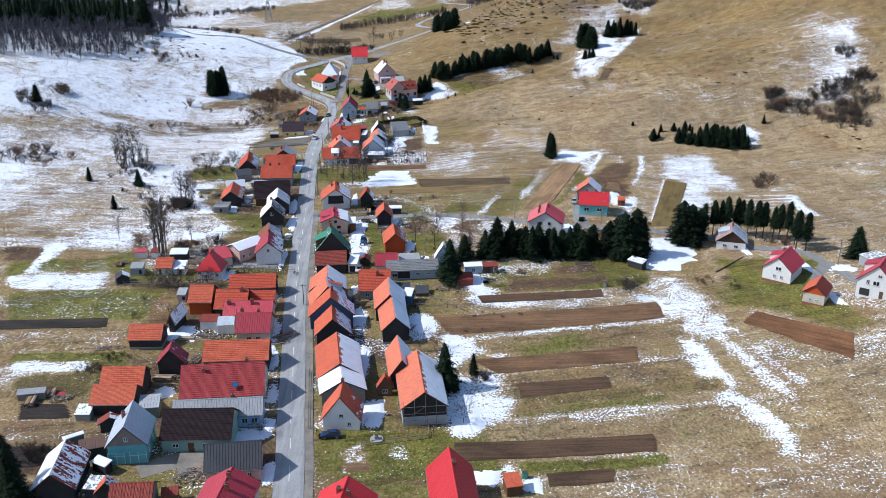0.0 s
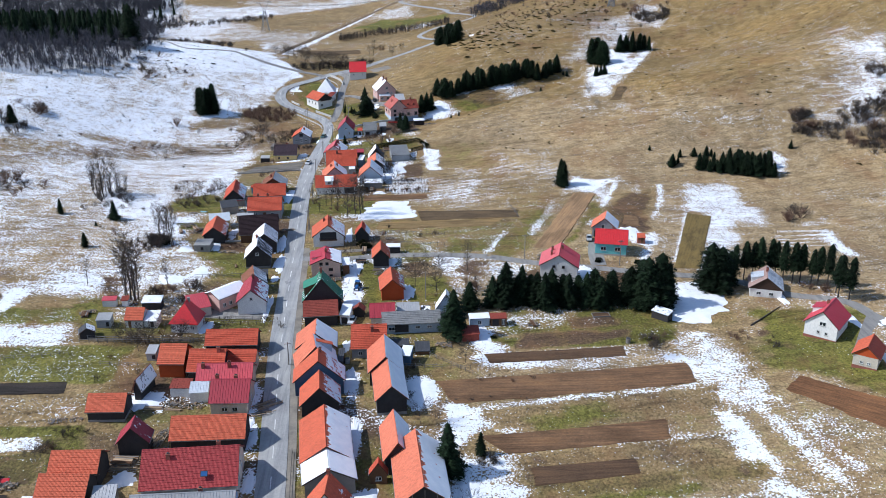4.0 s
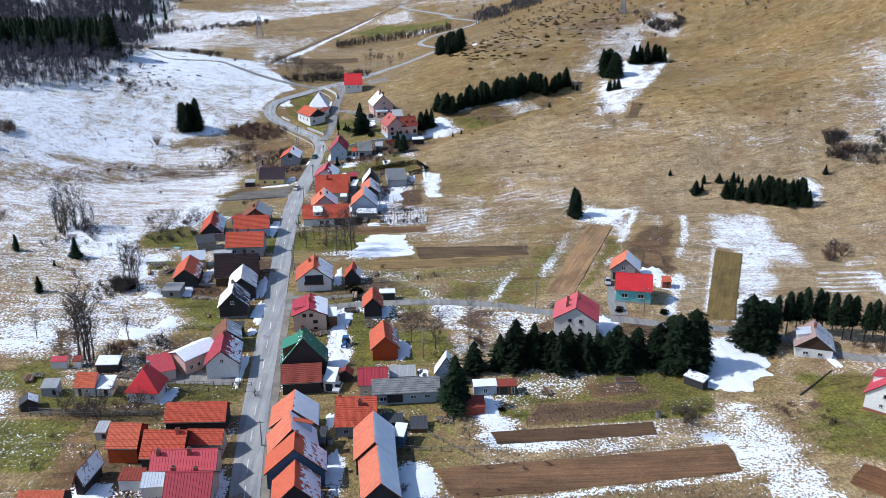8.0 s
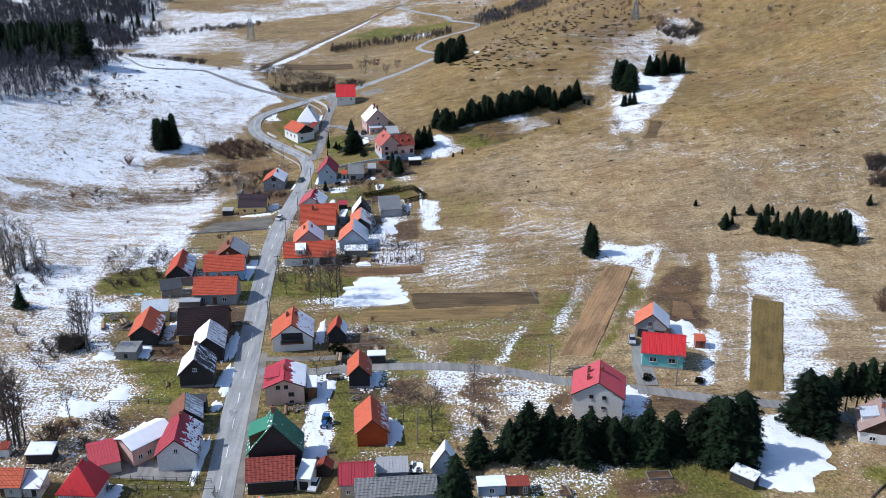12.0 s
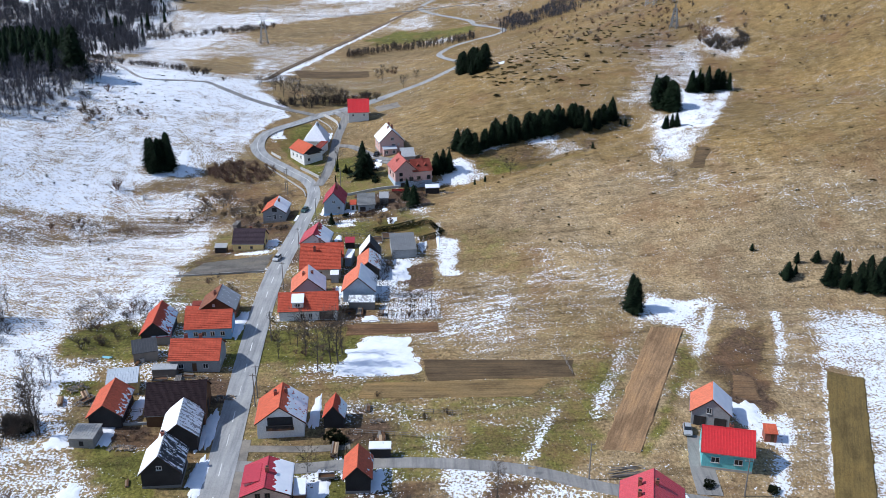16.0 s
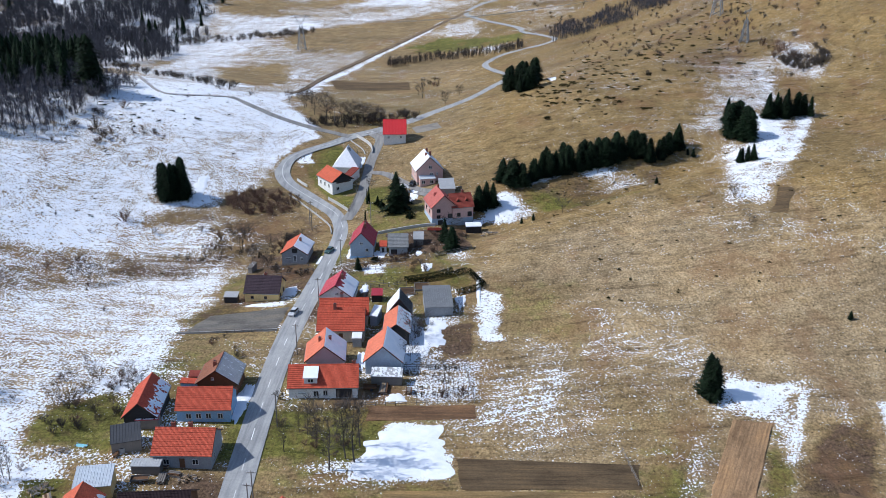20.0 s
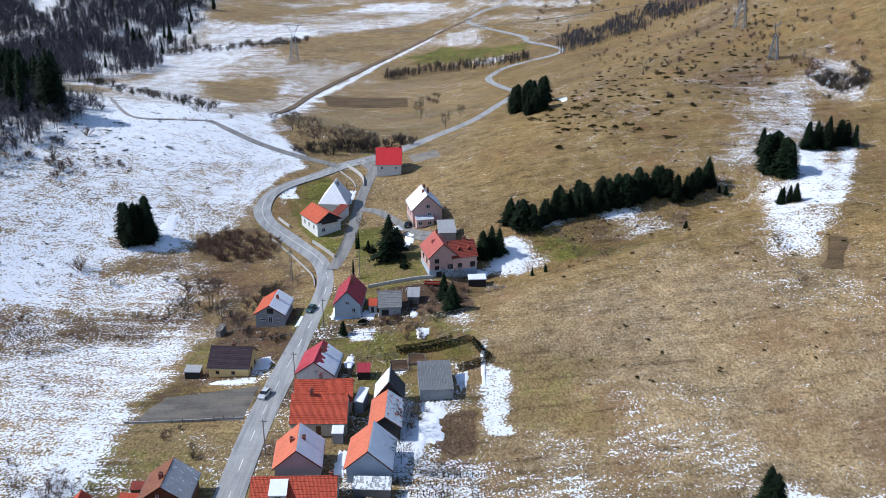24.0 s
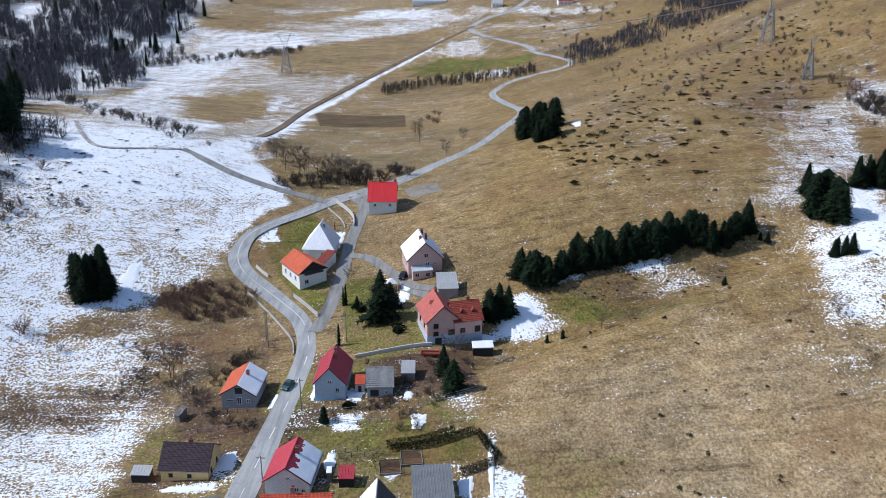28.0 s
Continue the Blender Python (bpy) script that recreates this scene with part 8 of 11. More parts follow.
# ---- vegetation ----
def spruce_meshes(seed, wide=0.19, low=0.06, whorls=32, blunt=0.62):
    """Trunk and crown of a spruce one metre high: whorls of drooping boughs with side sprays round a dense inner mass."""
    r = random.Random(seed)
    t = Geo().tube((0, 0, -0.03), (0, 0, 0.97), 0.017, 0.003, 5)
    g = Geo()
    ph = [r.uniform(0, 6.28) for _ in range(3)]

    def reach_at(z, a_):
        lobes = 1 + 0.16 * math.sin(2 * a_ + ph[0] + 5 * z) + 0.12 * math.sin(3 * a_ + ph[1] - 9 * z)
        return wide * lobes * (1 - z) ** blunt * min(1.0, 0.72 + 2.2 * (z - low)) + 0.010
    sides, levels = 9, 9
    for k in range(levels):
        z0, z1 = low + (0.95 - low) * k / levels, low + (0.95 - low) * (k + 1.35) / levels
        for i in range(sides):
            a0, a1 = 6.283 * i / sides + 0.3 * k, 6.283 * (i + 1) / sides + 0.3 * k
            r0 = 0.66 * reach_at(z0, a0) * r.uniform(0.85, 1.15)
            r1 = 0.66 * reach_at(z0, a1) * r.uniform(0.85, 1.15)
            g.face((r0 * math.cos(a0), r0 * math.sin(a0), z0 - 0.01), (r1 * math.cos(a1), r1 * math.sin(a1), z0 - 0.01), (0, 0, min(z1 + 0.06, 0.985)))
    for k in range(whorls):
        z = low + (0.97 - low) * (k / whorls) ** 0.92
        n = max(5, int(13 - 7 * z))
        a0 = r.uniform(0, 6.28)
        for i in range(n):
            a_ = a0 + 6.283 * i / n + r.uniform(-0.25, 0.25)
            L = reach_at(z, a_) * r.uniform(0.62, 1.18)
            zz = z + r.uniform(-0.03, 0.03)
            dx, dy = math.cos(a_), math.sin(a_)
            px, py = -dy, dx
            drop = L * r.uniform(0.15, 0.45) * min(1, 0.25 + z * 4)
            root, tip = Vector((0, 0, zz + 0.02)), Vector((dx * L, dy * L, zz - drop * 0.75))
            side_ = Vector((px, py, 0))
            th = 0.008 + 0.02 * L
            g.face(root - side_ * th, root + side_ * th, tip)
            for q in range(8):
                f = 0.34 + 0.085 * q
                c = root.lerp(tip, f) + Vector((0, 0, 0.03 * L * (1 - f)))
                for s in (-1, 1):
                    reach_ = L * (0.34 - 0.20 * f) * r.uniform(0.6, 1.4)
                    e_ = c + side_ * s * reach_ + (tip - root) * (0.10 * r.uniform(0.4, 1.6)) + Vector((0, 0, reach_ * r.uniform(-0.5, 0.35)))
                    b_ = (tip - root) * (0.040 + 0.02 * r.random())
                    g.face(c - b_, c + b_, e_)
    return t.mesh("trunk", BARK), g.mesh("crown", NEEDLES)


def winter_tree(seed, wide=0.30, low=0.25, limbs=30, lift=0.55, lead=True, thin=0.0030):
    """A leafless tree one metre high: trunk with limbs, each with boughs and a haze of fine twigs. Returns (wood, twigs)."""
    r = random.Random(seed)
    wood, twig = Geo(), Geo()
    line, p = [Vector((0, 0, -0.03))], Vector((0, 0, -0.03))
    for k in range(7):
        p = p + Vector((r.uniform(-0.02, 0.02), r.uniform(-0.02, 0.02), 0.135 if lead else 0.12))
        line.append(p)
    for k in range(7):
        wood.tube(line[k], line[k + 1], 0.015 * (1 - k / 7.6), 0.015 * (1 - (k + 1) / 7.6), 5)

    def spray(a_, b_, n, reach):
        for _ in range(n):
            c = a_.lerp(b_, r.uniform(0.25, 1.0))
            d = ((b_ - a_).normalized() + Vector((r.uniform(-1, 1), r.uniform(-1, 1), r.uniform(-0.4, 0.9))) * 0.8).normalized()
            s = d.cross(Vector((r.uniform(-1, 1), r.uniform(-1, 1), r.uniform(-1, 1)))).normalized() * thin
            g_ = c + d * reach * r.uniform(0.5, 1.2)
            twig.face(c - s, c + s, g_ + s * 0.3, g_ - s * 0.3)
    for k in range(limbs):
        f = low + (0.96 - low) * (k / limbs) ** 0.9
        q = min(6.99, (f + 0.03) / 0.1386)
        base = line[int(q)].lerp(line[min(7, int(q) + 1)], q - int(q)) if q < 7 else line[7]
        a_ = k * 2.4 + r.uniform(-0.5, 0.5)
        L = wide * (0.45 + 0.75 * math.sin(math.pi * min(1, (1.02 - f) / (1.05 - low)) ** 0.8)) * r.uniform(0.6, 1.2)
        d = Vector((math.cos(a_), math.sin(a_), lift + r.uniform(-0.15, 0.3))).normalized()
        mid_ = base + d * L * 0.5
        tip = mid_ + (d + Vector((r.uniform(-0.3, 0.3), r.uniform(-0.3, 0.3), 0.35))).normalized() * L * 0.5
        r0 = 0.0052 * (1.15 - f)
        wood.tube(base, mid_, r0, r0 * 0.7, 3)
        wood.tube(mid_, tip, r0 * 0.7, r0 * 0.3, 3)
        spray(mid_, tip, 9, L * 0.36)
        for _ in range(5):
            c = base.lerp(mid_, r.uniform(0.4, 1.0)) if r.random() < 0.5 else mid_.lerp(tip, r.uniform(0, 0.8))
            e_ = c + (d * 0.7 + Vector((r.uniform(-1, 1), r.uniform(-1, 1), r.uniform(-0.2, 0.9))) * 0.75).normalized() * L * r.uniform(0.3, 0.55)
            twig.tube(c, e_, r0 * 0.42, r0 * 0.15, 3)
            spray(c, e_, 8, L * 0.28)
    top = max(max(v[2] for v in wood.v), max(v[2] for v in twig.v))
    for g in (wood, twig):
        g.v = [(x / top, y / top, z / top) for x, y, z in g.v]
    return wood, twig


def bush_geo(seed, stems=9, levels=3):
    r = random.Random(seed)
    g = Geo()

    def grow(p, d, length, rad, lev):
        q = p + d * length
        g.tube(p, q, rad, rad * 0.6, 3)
        if lev:
            for k in range(3):
                nd = (d + Vector((r.uniform(-1, 1), r.uniform(-1, 1), r.uniform(-0.4, 0.7))) * 0.6).normalized()
                grow(p + (q - p) * r.uniform(0.5, 1), nd, length * r.uniform(0.55, 0.85), rad * 0.6, lev - 1)
    for _ in range(stems):
        a_ = r.uniform(0, 6.28)
        d = Vector((math.cos(a_) * r.uniform(0.2, 0.9), math.sin(a_) * r.uniform(0.2, 0.9), 1)).normalized()
        grow(Vector((r.uniform(-0.2, 0.2), r.uniform(-0.2, 0.2), -0.05)), d, 0.45, 0.022, levels)
    top = max(v[2] for v in g.v)
    g.v = [(x / top, y / top, z / top) for x, y, z in g.v]
    return g


def clump_geo(seed, n=160, flat=0.6):
    """A low evergreen clump of many small sprays with an uneven outline."""
    r = random.Random(seed)
    g = Geo()
    lobes = [(r.uniform(-0.5, 0.5), r.uniform(-0.5, 0.5), r.uniform(0.2, 0.5), r.uniform(0.3, 0.55)) for _ in range(6)]
    for _ in range(n):
        cx, cy, cz, cr = r.choice(lobes)
        a_, b_ = r.uniform(0, 6.28), r.uniform(-0.3, 1.5)
        d = Vector((math.cos(a_) * math.cos(b_), math.sin(a_) * math.cos(b_), math.sin(b_) * flat))
        p = Vector((cx, cy, cz * flat)) + d * cr * r.uniform(0.7, 1.1)
        s = d.cross(Vector((r.uniform(-1, 1), r.uniform(-1, 1), r.uniform(-1, 1)))).normalized() * 0.11
        tip = p + d * r.uniform(0.08, 0.24) + Vector((0, 0, 0.05))
        g.face(p - s, p + s * 0.8 - d * 0.05, tip)
        g.face(p + d.cross(s) * 0.9, p - d.cross(s) * 0.9, tip - s * 0.5)
    zmin = min(v[2] for v in g.v)
    g.v = [(x, y, z - zmin - 0.05) for x, y, z in g.v]
    return g


SPRUCES = [spruce_meshes(k, 0.25 + 0.03 * (k % 3), 0.03, 38, (0.55, 0.72, 0.48, 0.64)[k % 4]) for k in range(6)]
BUSHY = [spruce_meshes(50 + k, 0.30, 0.02, 36, 0.36) for k in range(3)]
PINES = [spruce_meshes(20 + k, 0.22, 0.34, 20, 0.42) for k in range(3)]
SLIM = [spruce_meshes(40, 0.10, 0.03, 26)]
def tree_kinds(geos):
    return [(w.mesh("trunk", BARK), t.mesh("crown", TWIGS)) for w, t in geos]


BARE = tree_kinds(winter_tree(k, 0.40, 0.24, 30, 0.5, True, 0.0024) for k in range(5))
POPLAR = tree_kinds(winter_tree(10 + k, 0.20, 0.16, 26, 1.0, True, 0.0015) for k in range(5))
ORCHARD = tree_kinds(winter_tree(30 + k, 0.52, 0.26, 20, 0.45, False) for k in range(4))
BUSHES = [bush_geo(k).mesh("branches", TWIGS if k % 2 else RED_TWIGS) for k in range(4)]
JUNIPERS = [clump_geo(k, 90).mesh("foliage", JUNIPER) for k in range(3)]
DENSE = [clump_geo(30 + k, 420, 0.8).mesh("foliage", HEDGE) for k in range(2)]
pick = random.Random(7)
ROAD_XY = np.array([(q.x, q.y) for q in main_line])


def is_free(x, y, gap=0.6):
    """No house and no road at this spot."""
    if np.hypot(ROAD_XY[:, 0] - x, ROAD_XY[:, 1] - y).min() < 3.6:
        return False
    for hx, hy, a_, p, q in FOOT:
        c, s = math.cos(a_), math.sin(a_)
        if abs(c * (x - hx) + s * (y - hy)) < p + gap and abs(c * (y - hy) - s * (x - hx)) < q + gap:
            return False
    return True



def tree(name, pair, x, y, h, label, category, group, fat=1.0):
    if not is_free(x, y, 0.2):
        return None
    ob = thing(name, x, y, gz(x, y) - 0.02, pick.uniform(0, 360), label, category, group)
    for nm, me in zip(("trunk", "crown"), pair):
        c = new(nm, me)
        c.parent = ob
        c.scale = (h * fat, h * fat, h)
    return ob


def spruce(x, y, h, fat=1.0, group="spruces"):
    h *= pick.uniform(0.84, 1.10)
    return tree("spruce_tree", pick.choice(SPRUCES), x, y, h, "dark green spruce with drooping boughs" if h > 6 else "young dark green spruce standing in the meadow", "tree", group, fat * pick.uniform(0.95, 1.35))


def bushy(x, y, h, fat=1.0):
    return tree("spruce_tree", pick.choice(BUSHY), x, y, h, "dense dark green conifer with a rounded crown", "tree", "spruces", fat * pick.uniform(0.95, 1.2))


def pine(x, y, h):
    return tree("pine_tree", pick.choice(PINES), x, y, h, "tall conifer with bare lower trunk", "tree", "pines in a row", 1.0)


def cypress(x, y, h):
    return tree("cypress_tree", SLIM[0], x, y, h, "slim dark green garden conifer", "tree", "garden conifers")


def bare(x, y, h):
    return tree("bare_tree", pick.choice(BARE), x, y, h, "leafless deciduous tree with spreading crown", "tree", "bare trees")


def poplar(x, y, h):
    return tree("poplar_tree", pick.choice(POPLAR), x, y, h, "slender leafless tree with upright branches", "tree", "slender bare trees")


def orchard(x, y, h):
    return tree("fruit_tree", pick.choice(ORCHARD), x, y, h, "small leafless fruit tree in a garden", "tree", "fruit trees")


def shrub(x, y, h, fat=1.0):
    ob = tagged(new("shrub", pick.choice(BUSHES)), "leafless brown shrub with tangled twigs", "shrub", "bare shrubs")
    ob.matrix_basis = pose(x, y, gz(x, y), 0, 0, pick.uniform(0, 360)) @ Matrix.Diagonal((h * fat, h * fat, h, 1))
    return ob


def juniper(x, y, s):
    ob = tagged(new("juniper_bush", pick.choice(JUNIPERS)), "low dark juniper bush on the dry hillside", "shrub", "junipers")
    ob.matrix_basis = pose(x, y, gz(x, y), 0, 0, pick.uniform(0, 360)) @ Matrix.Diagonal((s * pick.uniform(0.8, 1.7), s, s, 1))
    return ob


def evergreen(x, y, s, tall=1.0):
    ob = tagged(new("evergreen_bush", pick.choice(DENSE)), "dense dark green garden bush", "shrub", "garden bushes")
    ob.matrix_basis = pose(x, y, gz(x, y), 0, 0, pick.uniform(0, 360)) @ Matrix.Diagonal((s, s, s * tall, 1))
    return ob


def scatter(fn, n, x, y, rx, ry, lo, hi, seed, rot=0.0, **kw):
    """n plants within an oval."""
    r = random.Random(seed)
    c, s = math.cos(radians(rot)), math.sin(radians(rot))
    for _ in range(n):
        a_, d = r.uniform(0, 6.283), math.sqrt(r.random())
        u, v = rx * d * math.cos(a_), ry * d * math.sin(a_)
        if is_free(x + c * u - s * v, y + s * u + c * v):
            fn(x + c * u - s * v, y + s * u + c * v, r.uniform(lo, hi), **kw)


def woods(name, kinds, spots, mat, label):
    """Many far trees joined into one mesh. kinds: meshes as (corners, faces); spots: (x, y, height, kind, turn)."""
    vs, fs, n0 = [], [], 0
    px = np.array([s[0] for s in spots])
    py = np.array([s[1] for s in spots])
    pz = heights(px, py)
    for (x, y, h, k, a_), z in zip(spots, pz):
        v, f = kinds[k]
        c, s = math.cos(a_), math.sin(a_)
        w = np.stack([(v[:, 0] * c - v[:, 1] * s) * h + x, (v[:, 0] * s + v[:, 1] * c) * h + y, v[:, 2] * h + z], 1)
        vs.append(w)
        fs += [tuple(i + n0 for i in q) for q in f]
        n0 += len(v)
    me_ = bpy.data.meshes.new(name)
    me_.from_pydata(np.concatenate(vs), [], fs)
    me_.materials.append(mat)
    return tagged(new(name, me_), label, "woods", kind="stuff")


def arrays(me_):
    v = np.zeros(len(me_.vertices) * 3)
    me_.vertices.foreach_get("co", v)
    return v.reshape(-1, 3), [tuple(p.vertices) for p in me_.polygons]


def grove(n, seed, test, lo, hi, kinds):
    """Random spots where test(x, y) holds."""
    r = random.Random(seed)
    out = []
    while len(out) < n:
        x, y = r.uniform(-420, 420), r.uniform(380, 1300)
        if test(x, y):
            out.append((x, y, r.uniform(lo, hi), r.randrange(kinds), r.uniform(0, 6.28)))
    return out


far_spruce = [arrays(spruce_meshes(60 + k, 0.24, 0.08, 12)[1]) for k in range(3)]


def brush(seed):
    """A far leafless tree: a thin trunk and a haze of upright twigs."""
    r = random.Random(seed)
    g = Geo().tube((0, 0, -0.05), (0.01, 0, 0.8), 0.013, 0.004, 3)
    for _ in range(60):
        z0 = r.uniform(0.18, 0.75)
        a_, out = r.uniform(0, 6.283), r.uniform(0.08, 0.34) * (1.15 - 0.7 * abs(z0 - 0.45))
        p = Vector((math.cos(a_) * out * 0.25, math.sin(a_) * out * 0.25, z0))
        q = Vector((math.cos(a_) * out, math.sin(a_) * out, min(1.0, z0 + r.uniform(0.04, 0.28))))
        s = Vector((-math.sin(a_ + r.uniform(-1, 1)), math.cos(a_), 0)) * r.uniform(0.008, 0.014)
        g.face(p - s, p + s, q)
    return np.array(g.v), g.f


def thicket(n, x, y, rx, ry, lo, hi, seed):
    """A tangle of bushes grown together in an oval."""
    r = random.Random(seed)
    spots = []
    for _ in range(n):
        a_, d = r.uniform(0, 6.283), math.sqrt(r.random())
        spot = (x + rx * d * math.cos(a_), y + ry * d * math.sin(a_), r.uniform(lo, hi), r.randrange(4), a_)
        if is_free(spot[0], spot[1]):
            spots.append(spot)
    if not spots:
        return None
    ob = woods("thicket", bush_kinds, spots, TWIGS if seed % 2 else RED_TWIGS, "tangle of leafless brown bushes")
    return tagged(ob, "tangle of leafless brown bushes", "bushes", "thickets", "stuff")


brush_kinds = [brush(80 + k) for k in range(5)]
bush_kinds = [arrays(m) for m in BUSHES]
for k, q in enumerate(np.random.RandomState(101).uniform(-1, 1, (10, 3))):
    spruce(23.2 + 4.1 * k + 0.8 * q[0], 252.0 + 1.3 * q[1], 11.2 + 1.3 * q[2], 1.12)
for k, q in enumerate(np.random.RandomState(131).uniform(-1, 1, (9, 3))):
    bushy(25.5 + 4.3 * k + 1.0 * q[0], 253.6 + 0.8 * q[1], 9.0 + 1.2 * q[2], 0.95)
bushy(63.8, 249.8, 14.8)
bushy(67.5, 250.2, 15.8)
spruce(70.3, 251.8, 12.8)
bushy(63.4, 253.1, 12.9)
spruce(36.9, 250.2, 12.4)
bushy(84.3, 260.5, 14.0)
bushy(86.7, 259.6, 13.1)
spruce(90.8, 263.5, 9.4)
for k, q in enumerate(np.random.RandomState(103).uniform(-1, 1, (6, 3))):
    pine(92.9 + 2.49 * k + 0.8 * q[0], 265.9 + -0.02 * k + 0.8 * q[1], 12.2 + 1.2 * q[2])
for k, q in enumerate(np.random.RandomState(104).uniform(-1, 1, (6, 3))):
    pine(106.2 + 2.04 * k + 0.8 * q[0], 263.0 + -1.12 * k + 0.8 * q[1], 12.2 + 1.2 * q[2])
pine(115.5, 249.4, 12.9)
pine(117.6, 247.6, 12.5)
pine(116.5, 252.9, 11.3)
spruce(128.5, 238.5, 10.5)
spruce(17.1, 250.7, 9.2)
spruce(12.0, 235.9, 12.6)
spruce(12.9, 237.2, 9.2)
spruce(8.0, 180.1, 13.5)
spruce(14.9, 186.2, 5.0)
spruce(58.7, 353.1, 11.7)
spruce(57.9, 354.5, 9.6)
spruce(-94.9, 318.7, 6.7)
spruce(-113.4, 322.5, 5.5)
spruce(-96.8, 294.5, 4.5)
spruce(-98.8, 311.9, 2.1)
# spruce plantation on the slope
for k, q in enumerate(np.random.RandomState(105).uniform(-1, 1, (7, 3))):
    spruce(113.9 + 1.58 * k + 1.0 * q[0], 366.1 + -0.70 * k + 1.0 * q[1], 5.8 + 0.8 * q[2])
for k, q in enumerate(np.random.RandomState(106).uniform(-1, 1, (12, 3))):
    spruce(124.3 + 1.35 * k + 1.2 * q[0], 361.8 + -0.36 * k + 1.2 * q[1], 7.5 + 1.5 * q[2])
for k, q in enumerate(np.random.RandomState(107).uniform(-1, 1, (10, 3))):
    spruce(117.4 + 2.49 * k + 1.5 * q[0], 368.4 + -0.67 * k + 1.5 * q[1], 7.2 + 1.2 * q[2])
for k, q in enumerate(np.random.RandomState(108).uniform(-1, 1, (6, 3))):
    spruce(126.9 + 2.40 * k + 1.5 * q[0], 366.5 + -0.41 * k + 1.5 * q[1], 7.0 + 1.0 * q[2])
for k, q in enumerate(np.random.RandomState(109).uniform(-1, 1, (3, 3))):
    spruce(102.6 + 2.03 * k + 1.5 * q[0], 368.2 + 0.61 * k + 1.5 * q[1], 4.5 + 1.0 * q[2])
for k, q in enumerate(np.random.RandomState(110).uniform(-1, 1, (4, 3))):
    spruce(109.6 + 4.09 * k + 1.5 * q[0], 375.8 + 0.06 * k + 1.5 * q[1], 3.8 + 0.8 * q[2])
spruce(98.1, 383.2, 2.2)
spruce(152.3, 376.2, 3.9)
# spruces along the gully
for k, q in enumerate(np.random.RandomState(111).uniform(-1, 1, (6, 3))):
    spruce(8.2 + 1.19 * k + 2.0 * q[0], 463.1 + -0.02 * k + 2.0 * q[1], 9.0 + 1.0 * q[2])
for k, q in enumerate(np.random.RandomState(112).uniform(-1, 1, (9, 3))):
    spruce(17.3 + 0.70 * k + 2.0 * q[0], 477.0 + -0.36 * k + 2.0 * q[1], 8.0 + 1.0 * q[2])
for k, q in enumerate(np.random.RandomState(113).uniform(-1, 1, (13, 3))):
    spruce(25.9 + 0.97 * k + 2.0 * q[0], 477.2 + 0.19 * k + 2.0 * q[1], 8.2 + 1.2 * q[2])
for k, q in enumerate(np.random.RandomState(114).uniform(-1, 1, (20, 3))):
    bushy(38.5 + 0.75 * k + 2.2 * q[0], 481.0 + 0.19 * k + 2.2 * q[1], 8.2 + 1.2 * q[2])
for k, q in enumerate(np.random.RandomState(115).uniform(-1, 1, (12, 3))):
    bushy(53.0 + 1.05 * k + 2.0 * q[0], 486.3 + 0.26 * k + 2.0 * q[1], 8.0 + 1.0 * q[2])
for k, q in enumerate(np.random.RandomState(116).uniform(-1, 1, (7, 3))):
    spruce(67.0 + 0.85 * k + 1.5 * q[0], 486.4 + 0.57 * k + 1.5 * q[1], 7.0 + 1.0 * q[2])
for k, q in enumerate(np.random.RandomState(117).uniform(-1, 1, (4, 3))):
    spruce(76.5 + 0.62 * k + 1.0 * q[0], 492.8 + 0.54 * k + 1.0 * q[1], 8.0 + 1.0 * q[2])
spruce(80.5, 490.6, 2.7)
spruce(82.2, 489.6, 2.9)
spruce(66.2, 468.3, 3.0)
spruce(22.2, 452.6, 2.5)
spruce(25.9, 453.6, 2.4)
# group on the hillside
for k, q in enumerate(np.random.RandomState(118).uniform(-1, 1, (8, 3))):
    bushy(96.1 + 0.80 * k + 2.5 * q[0], 499.7 + -1.12 * k + 2.5 * q[1], 11.0 + 2.0 * q[2])
for k, q in enumerate(np.random.RandomState(119).uniform(-1, 1, (4, 3))):
    spruce(98.5 + 0.57 * k + 1.5 * q[0], 514.2 + -1.24 * k + 1.5 * q[1], 7.5 + 1.5 * q[2])
for k, q in enumerate(np.random.RandomState(120).uniform(-1, 1, (8, 3))):
    spruce(113.5 + 1.28 * k + 2.0 * q[0], 517.2 + 0.36 * k + 2.0 * q[1], 8.5 + 1.5 * q[2])
for k, q in enumerate(np.random.RandomState(121).uniform(-1, 1, (4, 3))):
    spruce(94.1 + 0.88 * k + 1.0 * q[0], 474.1 + -0.51 * k + 1.0 * q[1], 5.5 + 1.0 * q[2])
bushy(125.9, 520.8, 9.0)
bushy(128.1, 520.7, 8.0)
spruce(130.5, 519.3, 8.5)
bushy(120.7, 516.9, 8.0)
# dense copse on the snowy meadow
for k, q in enumerate(np.random.RandomState(122).uniform(-1, 1, (9, 3))):
    bushy(-98.2 + 0.85 * k + 0.8 * q[0], 473.8 + 0.35 * k + 2.2 * q[1], 13.2 + 1.6 * q[2], 0.72)
